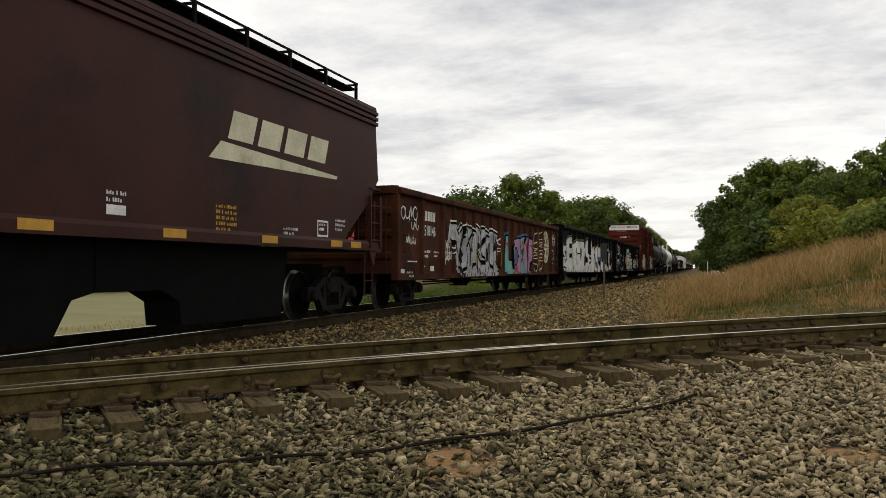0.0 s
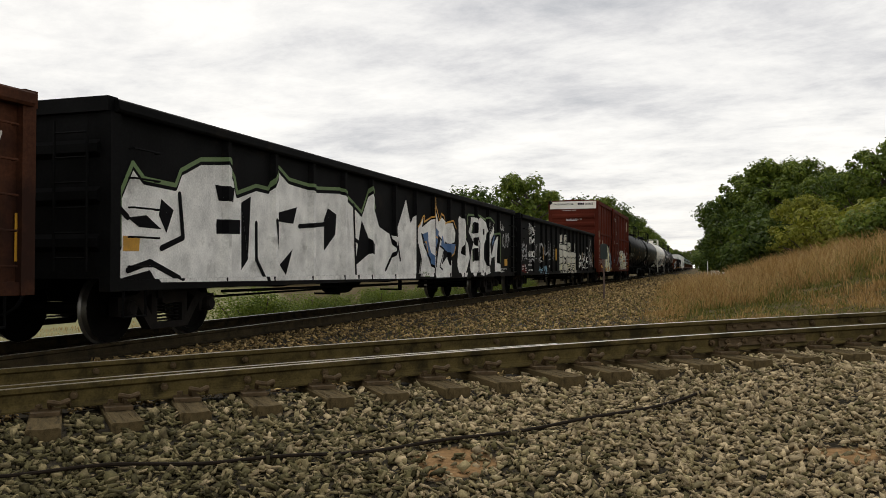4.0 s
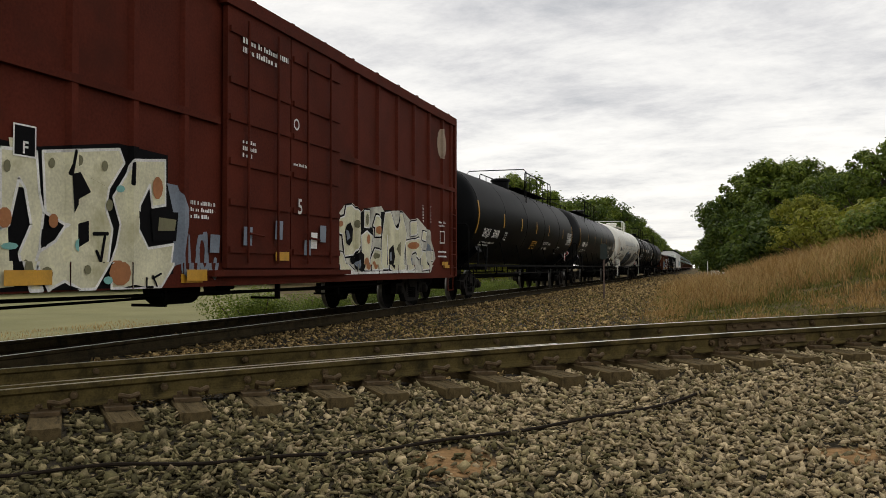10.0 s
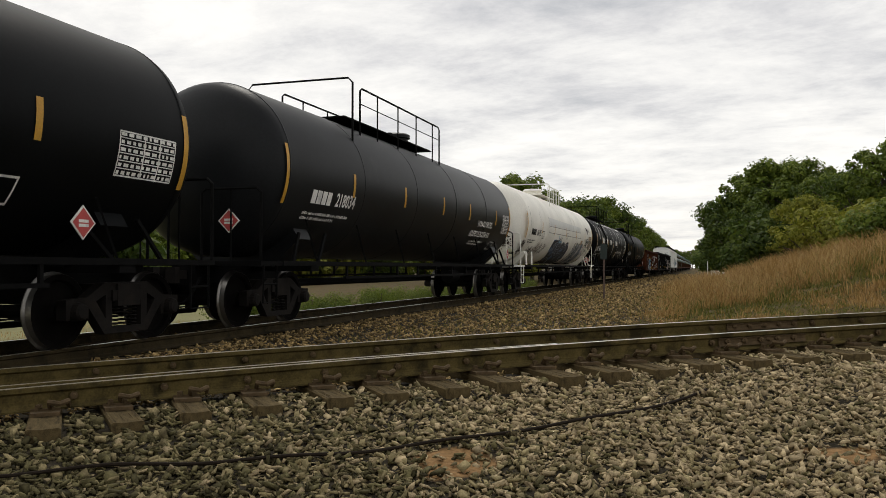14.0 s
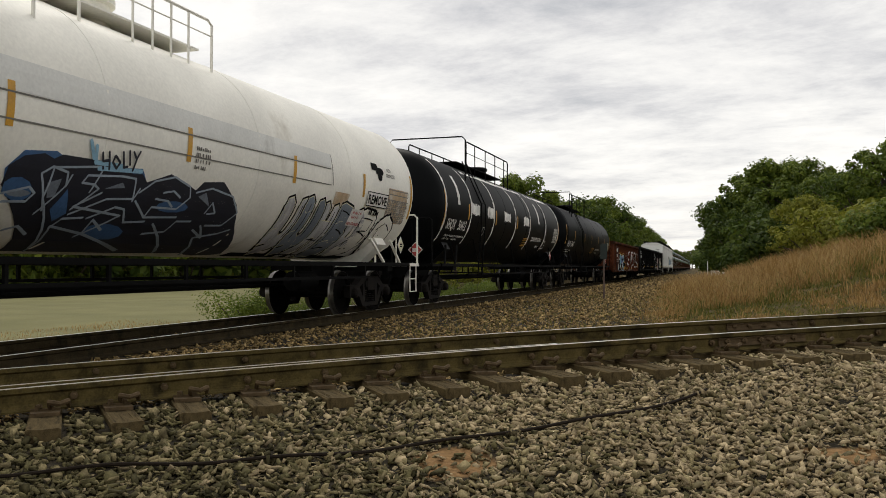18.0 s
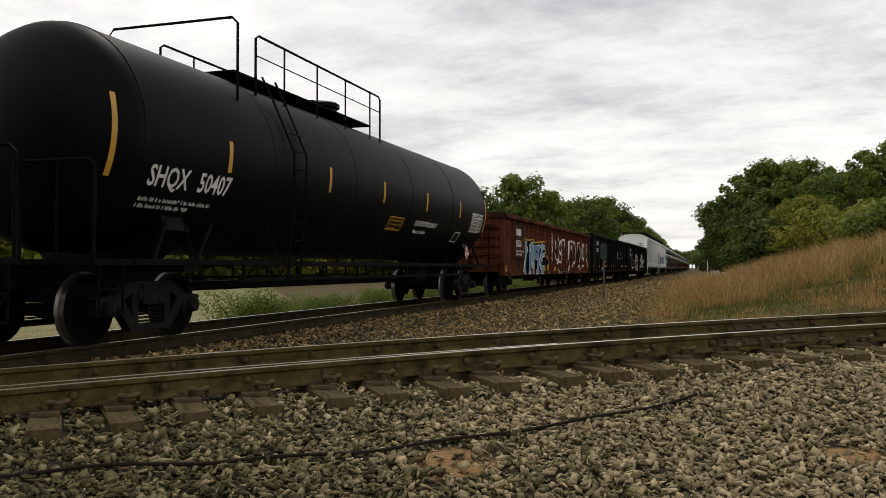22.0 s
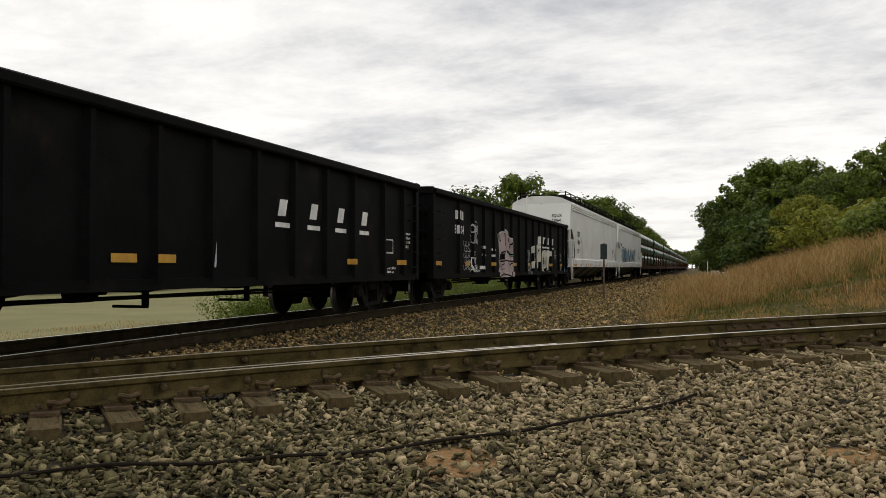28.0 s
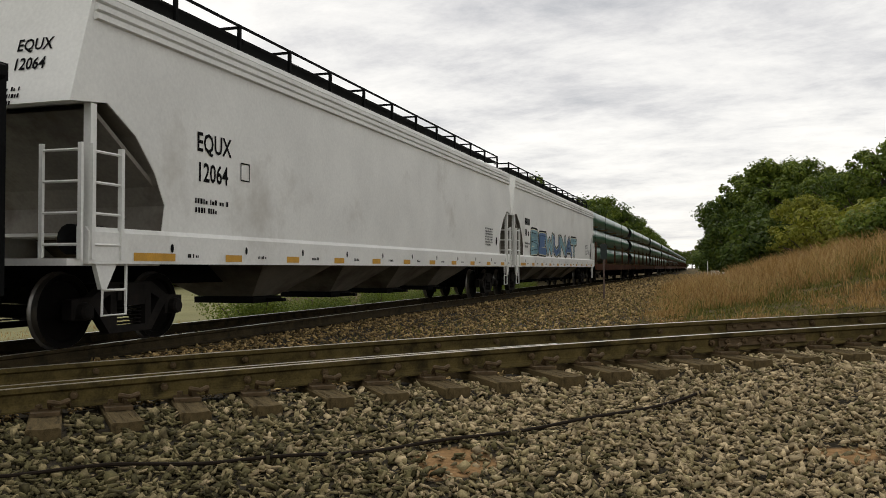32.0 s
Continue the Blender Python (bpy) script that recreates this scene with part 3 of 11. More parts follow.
def sprayed(car, face, word, x, z, w, h, fill, edge, thick, rim=0.07, seed=0, overlap=0.12, name="graffiti", label="", accents=(), halo=None, lift=0.006, wave=0.06, backing=None):
    """A spray-painted piece: fat letters with a rim, standing close together."""
    rnd = random.Random(seed)
    step = w / len(word)
    inner, outer, glow = [], [], []
    for k, ch in enumerate(word):
        dz, dh = rnd.uniform(-wave, wave) * h, rnd.uniform(1 - wave, 1 + wave)
        shear = rnd.uniform(-0.06, 0.1)
        lines = [[(p + shear * q + rnd.uniform(-0.03, 0.03), q + rnd.uniform(-0.03, 0.03)) for p, q in line] for line in LETTER[ch]]
        args = (lines, x + k * step - overlap * step / 2 + thick * 0.3, z + dz + thick / 2, step * (1 + overlap) - thick * 0.6, h * dh - thick)
        inner.append(strokes(*args, thick))
        outer.append(strokes(*args, thick + 2 * rim))
        if halo:
            glow.append(strokes(*args, thick + 2 * rim + 0.1))
    if backing:
        n_ = 14
        tops = [z + h * rnd.uniform(0.9, 1.06) for _ in range(n_ + 1)]
        feet = [z + h * rnd.uniform(0.0, 0.06) for _ in range(n_ + 1)]
        paint(name, [[(x + w * k / n_, feet[k]), (x + w * (k + 1) / n_, feet[k + 1]), (x + w * (k + 1) / n_, tops[k + 1]), (x + w * k / n_, tops[k])] for k in range(n_)], backing, car, face, lift - 0.002)
    if halo:
        paint(name, [p for g_ in glow for p in g_], halo, car, face, lift)
    ob = None
    edges, fills = Shape(), Shape()
    for k, (o_, i_) in enumerate(zip(outer, inner)):
        if edge:
            face.lay(edges, o_, lift + 0.0022 + 0.0034 * k)
        face.lay(fills, i_, lift + 0.0039 + 0.0034 * k)
    for sh, m_ in ((edges, edge), (fills, fill)):
        if sh.f:
            me = bpy.data.meshes.new(name)
            me.from_pydata(sh.v, [], sh.f)
            me.materials.append(m_)
            ob = new(name, me)
            ob.parent = car
            tagged(ob, label, kind="stuff")
    lift += 0.0034 * len(word)
    for material, share in accents:
        spots = []
        for _ in range(share):
            cx, cz = x + rnd.uniform(0.03, 0.97) * w, z + rnd.uniform(0.1, 0.9) * h
            kind = rnd.random()
            if kind < 0.35 and material is not M_INK:
                spots.append(blob(cx, cz, rnd.uniform(0.05, 0.15), rnd.uniform(0.07, 0.2), 8, rnd.random()))
            else:
                a = rnd.uniform(-0.25, 0.25)
                spots += strokes([[(0, 0), (0.5, 0.6), (1, 1)]], cx, cz, a, rnd.uniform(0.15, 0.4), 0.028)
        paint(name, spots, material, car, face, lift + 0.004)
    return ob


def mural(car, face, word, x, z, w, h, fills, label, thick=0.36, rim=M_WHITE, rim_w=0.028, gap=M_INK, gap_w=0.07, seed=0, contour=None, cloud=True, spots=(), folds=M_INK, over=0.2, wave=0.05, fall=0.0):
    """A large sprayed piece: a dark cloud, fat rimmed letters locked into each other, folds and spots of colour."""
    rnd = random.Random(seed)
    step, n = w / len(word), 4 * len(word)
    tops = [z + (h + rnd.uniform(-0.08, 0.1)) * (1 - fall * k / n) for k in range(n + 1)]
    feet = [z + rnd.uniform(-0.02, 0.05) for _ in range(n + 1)]
    if cloud:
        paint("graffiti", [[(x - 0.06 + (w + 0.12) * k / n, feet[k]), (x - 0.06 + (w + 0.12) * (k + 1) / n, feet[k + 1]), (x - 0.06 + (w + 0.12) * (k + 1) / n, tops[k + 1]), (x - 0.06 + (w + 0.12) * k / n, tops[k])] for k in range(n)], gap, car, face, 0.004)
    if contour:
        line = [(k / n, tops[k] + 0.02) for k in range(n + 1)]
        paint("graffiti", strokes([line], x - 0.06, 0, w + 0.12, 1, 0.055), contour, car, face, 0.0055)
    shells, rims, cores, marks_, second = Shape(), Shape(), {}, [], []
    for k, ch in enumerate(word):
        hk = h * (1 - fall * (k + 0.5) / len(word)) * rnd.uniform(1 - wave, 1)
        shear = rnd.uniform(-0.05, 0.1)
        lines = [[(p + shear * q + rnd.uniform(-0.04, 0.04), q + rnd.uniform(-0.03, 0.03)) for p, q in line] for line in LETTER[ch]]
        x0, w0 = x + k * step - over * step / 2 + thick / 2, step * (1 + over) - thick
        args = (lines, x0, z + thick / 2, w0, hk - thick)
        lift = 0.007 + 0.0042 * (k % 2)
        face.lay(shells, strokes(*args, thick + 2 * gap_w), lift)
        if rim:
            face.lay(rims, strokes(*args, thick + 2 * rim_w), lift + 0.0014)
        face.lay(cores.setdefault(fills[k % len(fills)], Shape()), strokes(*args, thick), lift + 0.0028)
        for line in lines:
            for (p, q), (r, s) in zip(line, line[1:]):
                if rnd.random() < 0.6:
                    o = rnd.uniform(-0.3, 0.3) * thick
                    marks_ += strokes([[(p, q), ((p + r) / 2, (q + s) / 2 + 0.02), (r, s)]], x0 + o, z + thick / 2 + abs(o) * 0.3, w0 * 0.96, hk - thick, 0.024)
    for sh, m_ in [(shells, gap), (rims, rim)] + [(sh, m_) for m_, sh in cores.items()]:
        if sh.f:
            me = bpy.data.meshes.new("graffiti")
            me.from_pydata(sh.v, [], sh.f)
            me.materials.append(m_)
            ob = new("graffiti", me)
            ob.parent = car
            tagged(ob, label, kind="stuff")
    if folds:
        paint("graffiti", marks_, folds, car, face, 0.0165)
    for material, count, size in spots:
        out = []
        for _ in range(count):
            cx = rnd.uniform(0.04, 0.96)
            cz = z + rnd.uniform(0.1, 0.85) * h * (1 - fall * cx)
            out.append(blob(x + cx * w, cz, size * rnd.uniform(0.6, 1.2), size * rnd.uniform(0.7, 1.5), 9, rnd.random()))
        paint("graffiti", out, material, car, face, 0.0155)


def piece(car, face, x, z, w, h, label, layers):
    """A sprayed piece in a box w wide and h high: layers of (paint, width, outlines); width 0 fills the outlines, else they are drawn as lines."""
    for k, (material, thick, lines) in enumerate(layers):
        polys = strokes(lines, x, z, w, h, thick) if thick else []
        for line in lines if not thick else ():
            flat = [Vector((x + p * w, z + r * h, 0)) for p, r in line]
            polys += [[(flat[i].x, flat[i].y) for i in tri] for tri in geometry.tessellate_polygon([flat])]
        ob = paint("graffiti", polys, material, car, face, 0.006 + 0.0015 * k)
        if ob:
            tagged(ob, label, kind="stuff")


def tag_lines(car, face, x, z, w, h, material, seed, n=5, thick=0.035, lift=0.007):
    """A quick one-line tag: loops and spikes."""
    rnd = random.Random(seed)
    lines = []
    for k in range(n):
        a = k / n
        kind = rnd.choice("loop spike hook".split())
        b = 1.15 / n
        if kind == "loop":
            lines.append([(a + b * (0.5 + 0.45 * math.cos(t)), 0.5 + 0.45 * math.sin(t) * rnd.uniform(0.7, 1)) for t in np.linspace(rnd.uniform(0, 3), rnd.uniform(6, 8), 9)])
        elif kind == "spike":
            lines.append([(a, rnd.uniform(0, 0.2)), (a + b * 0.4, rnd.uniform(0.8, 1)), (a + b * 0.6, rnd.uniform(0.1, 0.4)), (a + b, rnd.uniform(0.6, 1))])
        else:
            lines.append([(a, rnd.uniform(0.7, 1)), (a + b * 0.2, 0.15), (a + b * 0.7, 0.0), (a + b, rnd.uniform(0.3, 0.6))])
    return paint("graffiti_tag", strokes(lines, x, z, w, h, thick), material, car, face, lift)


# ---- train: running gear, built once ----
def wheel_shape():
    sh = Shape()
    for side in (-1, 1):
        prof = [(0.0, 0.80), (0.11, 0.80), (0.13, 0.775), (0.15, 0.75), (0.36, 0.735), (0.385, 0.79), (0.452, 0.795)]
        sh.lathe([(r, side * a) for r, a in prof], (0, 0, 0), "x", 28)
        prof = [(0.452, 0.71), (0.458, 0.705), (0.482, 0.69), (0.482, 0.675), (0.40, 0.665), (0.36, 0.69), (0.15, 0.70), (0.0, 0.70)]
        sh.lathe([(r, side * a) for r, a in prof], (0, 0, 0), "x", 28)
    sh.tube([(-1.02, 0, 0), (1.02, 0, 0)], 0.075, 10)
    return sh


def tread_shape():
    sh = Shape()
    for side in (-1, 1):
        sh.lathe([(0.4535, side * 0.796), (0.455, side * 0.755), (0.4575, side * 0.712), (0.484, side * 0.690), (0.484, side * 0.676)], (0, 0, 0), "x", 28)
    return sh


def frame_shape():
    """A cast side frame with its springs and bearing caps."""
    sh = Shape()
    x0, x1 = -0.07, 0.07
    top = [(-1.08, 0.60), (-0.74, 0.62), (-0.42, 0.80), (0.42, 0.80), (0.74, 0.62), (1.08, 0.60), (1.08, 0.50), (0.72, 0.50), (0.38, 0.66), (-0.38, 0.66), (-0.72, 0.50), (-1.08, 0.50)]
    sh.prism(top, x0, x1, "x")
    for s in (-1, 1):
        sh.prism([(s * 0.72, 0.52), (s * 0.58, 0.58), (s * 0.30, 0.22), (s * 0.42, 0.16)], x0, x1, "x")
        sh.prism([(s * 0.40, 0.68), (s * 0.28, 0.68), (s * 0.28, 0.24), (s * 0.40, 0.24)], x0, x1, "x")
        sh.prism([(s * 1.08, 0.60), (s * 0.70, 0.60), (s * 0.70, 0.36), (s * 0.76, 0.36), (s * 0.78, 0.50), (s * 1.0, 0.50), (s * 1.02, 0.36), (s * 1.08, 0.36)], x0, x1, "x")
        sh.lathe([(0.0, 0.17), (0.08, 0.165), (0.105, 0.14), (0.115, 0.08), (0.115, -0.08), (0.0, -0.08)], (0, s * 0.89, 0.457), "x", 14)
        for k in (-0.17, 0.0, 0.17):
            if s == 1:
                for j in range(7):
                    sh.lathe([(0.055, -0.012), (0.075, 0.0), (0.055, 0.012)], (0.0, k, 0.27 + 0.048 * j), "z", 10)
    sh.box(x0, x1, -0.42, 0.42, 0.155, 0.24)
    sh.box(-0.05, 0.10, -0.30, 0.30, 0.57, 0.70)
    return sh


RIG = {}
for key, make, material, smooth in (("wheelset", wheel_shape, M_WHEEL, True), ("tread", tread_shape, M_TREAD, True), ("side_frame", frame_shape, M_TRUCK, False)):
    RIG[key] = make().mesh(key, material, smooth)
RIG["truck"] = Shape().box(-1.1, 1.1, -0.22, 0.22, 0.50, 0.78).box(-0.9, 0.9, -0.62, -0.52, 0.34, 0.48).box(-0.9, 0.9, 0.52, 0.62, 0.34, 0.48).lathe([(0.0, 0.9), (0.2, 0.9), (0.2, 0.78)], (0, 0, 0), "z", 16).mesh("truck", M_TRUCK)
RIG["coupler"] = Shape().box(-0.07, 0.07, -0.02, 0.42, 0.80, 0.94).prism([(-0.15, 0.0), (0.16, 0.0), (0.16, -0.12), (0.05, -0.22), (0.0, -0.10), (-0.15, -0.16)], 0.74, 1.0, "z").mesh("coupler", M_TRUCK)
hose = Shape().tube([(0.35, 0.05, 0.82), (0.36, -0.06, 0.70), (0.33, -0.16, 0.52), (0.22, -0.24, 0.42), (0.05, -0.30, 0.40)], 0.022, 6)
RIG["hose"] = hose.mesh("brake_hose", M_STEEL)
SPIN = []


def child(name, me, parent, m=None, label=""):
    ob = new(name, me)
    ob.parent = parent
    if m:
        ob.matrix_basis = m
    return tagged(ob, label) if label else ob


def running_gear(car, half, inset, turning=True, end=None, offset=0.0):
    """Two trucks with their wheelsets, couplers and hoses. end: half length to the coupler's back."""
    end = end or half
    for s in (-1, 1):
        tr = child("truck", RIG["truck"], car, pose(0, s * (half - inset) + offset, 0), "black cast steel truck with coil springs")
        for k in (-1, 1):
            child("side_frame", RIG["side_frame"], tr, pose(k * 0.99, 0, 0, 0, 0, 0 if k > 0 else 180))
            ws = child("wheelset", RIG["wheelset"], tr, pose(0, k * 0.89, 0.457), "dark steel wheels on one axle")
            me = RIG["wheelset"]
            if len(me.materials) == 1:
                # tread faces share the wheel mesh in a second slot
                bm = bmesh.new()
                bm.from_mesh(me)
                n0 = len(bm.faces)
                bm.from_mesh(RIG["tread"])
                bm.faces.ensure_lookup_table()
                for f in bm.faces[n0:]:
                    f.material_index = 1
                bm.to_mesh(me)
                bm.free()
                me.materials.append(M_TREAD)
            if turning:
                SPIN.append((ws, k * 0.89))
        child("coupler", RIG["coupler"], car, pose(0, s * (end + 0.32), 0, 0, 0, 0 if s < 0 else 180))
        child("brake_hose", RIG["hose"], car, pose(0, s * (end + 0.1), 0, 0, 0, 0 if s < 0 else 180))


def wagon(name, label, a, b, category="freight car"):
    e = tagged(new(name), label, category, "cars of the freight train")
    CARS.append((e, (a + b) / 2))
    return e, (b - a) / 2, -(a + b) / 2


CARS = []


def ladder(car, x, y0, y1, z0, z1, n, material, axis="x", name="ladder", r=0.014):
    """Rungs and two stiles, standing off a wall that faces along x or y."""
    sh = Shape()
    def P(a, z):
        return (x, a, z) if axis == "x" else (a, x, z)
    for a in (y0, y1):
        sh.tube([P(a, z0), P(a, z1)], r * 1.3, 5)
    for k in range(n):
        z = z0 + (z1 - z0) * (k + 0.5) / n
        sh.tube([P(y0, z), P(y1, z)], r, 5)
    return part(name, sh, material, car)


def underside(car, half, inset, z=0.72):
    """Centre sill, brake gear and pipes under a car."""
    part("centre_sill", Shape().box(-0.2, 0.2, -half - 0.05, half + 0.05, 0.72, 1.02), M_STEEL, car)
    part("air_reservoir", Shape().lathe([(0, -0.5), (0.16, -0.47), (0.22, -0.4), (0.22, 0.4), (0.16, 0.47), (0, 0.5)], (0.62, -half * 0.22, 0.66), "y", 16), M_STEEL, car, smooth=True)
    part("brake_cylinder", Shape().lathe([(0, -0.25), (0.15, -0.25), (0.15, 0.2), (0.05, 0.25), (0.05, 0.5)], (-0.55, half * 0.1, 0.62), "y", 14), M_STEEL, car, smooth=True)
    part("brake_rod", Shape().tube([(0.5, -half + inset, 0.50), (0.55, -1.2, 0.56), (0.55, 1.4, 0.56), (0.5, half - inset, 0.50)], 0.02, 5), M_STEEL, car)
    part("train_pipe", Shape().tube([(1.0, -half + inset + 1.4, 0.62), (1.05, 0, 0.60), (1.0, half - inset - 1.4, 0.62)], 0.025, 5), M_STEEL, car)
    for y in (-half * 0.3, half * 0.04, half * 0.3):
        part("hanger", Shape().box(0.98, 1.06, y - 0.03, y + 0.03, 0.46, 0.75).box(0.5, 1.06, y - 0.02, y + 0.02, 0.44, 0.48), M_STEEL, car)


def gondola(label, a, b, top, paint_m, ribs, ladders="end", load=False, corrugated=False, base=0.70, rib_w=0.13):
    """An open gondola: ribbed sides, corner posts, capped top, open inside."""
    car, h, shift = wagon("gondola_car", label, a, b)
    sheet, out = 1.44, 1.525
    cap = top - 0.15
    ys = [u + shift for u in ribs]
    part("floor", Shape().box(-1.4, 1.4, -h + 0.1, h - 0.1, 1.02, 1.12), paint_m, car)
    part("side_sill", Shape().box(1.33, 1.5, -h, h, base, base + 0.14), paint_m, car)
    part("side_sill", Shape().box(-1.5, -1.33, -h, h, base, base + 0.14), paint_m, car)
    for s in (-1, 1):
        part("side_sheet", Shape().box(s * sheet - 0.03, s * sheet, -h + 0.05, h - 0.05, base + 0.14, cap) if s > 0 else Shape().box(-sheet, -sheet + 0.03, -h + 0.05, h - 0.05, base + 0.14, cap), paint_m, car)
        part("top_chord", Shape().prism([(s * 1.34, cap), (s * 1.56, cap), (s * 1.58, cap + 0.03), (s * 1.58, top - 0.02), (s * 1.56, top), (s * 1.36, top), (s * 1.34, top - 0.02)], -h, h), paint_m, car)
        part("end_wall", Shape().box(-1.42, 1.42, s * h - 0.04, s * h, 0.85, cap), paint_m, car)
        part("end_chord", Shape().box(-1.5, 1.5, s * (h + 0.02) - 0.09, s * (h + 0.02) + 0.09, cap + 0.002, top + 0.03), paint_m, car)
        n_bar = 5 if corrugated else 3
        for k in range(n_bar):
            z = 1.0 + (cap - 1.15) * (k + 0.5) / n_bar
            d = s * (h + 0.12)
            part("end_rib", Shape().prism([(s * h, z - 0.14), (d, z - 0.05), (d, z + 0.05), (s * h, z + 0.14)], -1.36, 1.36, "x"), paint_m, car)
        for k in (-1, 1):
            part("corner_post", Shape().box(k * 1.44 - 0.08, k * 1.44 + 0.08, s * (h - 0.02) - 0.09, s * (h - 0.02) + 0.09, base, cap), paint_m, car)
    rib_me = Shape().prism([(sheet, -rib_w / 2 - 0.03), (out, -rib_w / 2 + 0.02), (out, rib_w / 2 - 0.02), (sheet, rib_w / 2 + 0.03)], base + 0.10, cap, "z").mesh("rib", paint_m)
    for y in ys:
        child("rib", rib_me, car, pose(0, y, 0))
        child("rib", rib_me, car, pose(0, y, 0, 0, 0, 180))
    if corrugated:
        bounds = [y for y in ys]
        length = min(y1 - y0 for y0, y1 in zip(bounds, bounds[1:])) - 0.22
        ridge_me = Shape().prism([(sheet, -0.055), (sheet + 0.035, -0.015), (sheet + 0.035, 0.015), (sheet, 0.055)], -length / 2, length / 2).mesh("pressed_ridge", paint_m)
        for y0, y1 in zip(bounds, bounds[1:]):
            if y1 - y0 > 1.3:
                continue
            for k in range(8):
                child("pressed_ridge", ridge_me, car, pose(0, (y0 + y1) / 2, base + 0.40 + (cap - base - 0.45) * k / 8))
    # the rest of the underframe shows as a dark line under the sheet
    underside(car, h, 1.72)
    for y in np.linspace(-h + 3.4, h - 3.4, 6):
        part("cross_bearer", Shape().prism([(-1.38, 0.84), (1.38, 0.84), (1.38, 0.78), (0.3, 0.62), (-0.3, 0.62), (-1.38, 0.78)], y - 0.08, y + 0.08), M_STEEL, car)
    for s in (-1, 1):
        ladder(car, s * (h + 0.17), 0.78, 1.26, 0.95, cap - 0.1, 6, paint_m, "y")
        for k in range(5):
            z = 1.0 + 0.36 * k
            part("grab_iron", Shape().tube([(1.52, s * (h - 0.25), z), (1.60, s * (h - 0.25), z), (1.60, s * (h - 0.75), z), (1.52, s * (h - 0.75), z)], 0.013, 5), paint_m, car)
        part("sill_step", Shape().tube([(1.45, s * (h - 0.25), 0.75), (1.45, s * (h - 0.25), 0.38), (1.45, s * (h - 0.68), 0.38), (1.45, s * (h - 0.68), 0.75)], 0.02, 5), M_STEEL, car)
    if load:
        rnd, sh = random.Random(int(h * 100)), Shape()
        for k in range(60):
            y, x = rnd.uniform(-h + 0.6, h - 0.6), rnd.uniform(-1.1, 1.1)
            sh.box(x - 0.2, x + 0.2, y - rnd.uniform(0.2, 0.7), y + rnd.uniform(0.2, 0.7), 1.1, top - 0.4 + rnd.uniform(-0.1, 0.5))
        part("load", sh, M_LOAD, car, "dark jagged scrap load just above the rim")
    running_gear(car, h, 1.72)
    half_rib = rib_w / 2
    if corrugated:
        sheet += 0.03
    slabs, last = [], -h + 0.06
    for y in sorted(ys):
        slabs += [(last, y - half_rib - 0.03, sheet), (y - half_rib - 0.03, y - half_rib + 0.02, sheet, out), (y - half_rib + 0.02, y + half_rib - 0.02, out), (y + half_rib - 0.02, y + half_rib + 0.03, out, sheet)]
        last = y + half_rib + 0.03
    slabs.append((last, h - 0.06, sheet))
    return car, h, shift, Flat(slabs, foot=(base + 0.142, 1.502)), End(-h - 0.02)


def yellow(car, face, places, shift, z0, z1, w=0.1, lift=0.012):
    for u in places:
        paint("reflective_strip", [bar(u + shift - w / 2, u + shift + w / 2, z0, z1)], M_GOLD, car, face, lift, "yellow reflective strip")


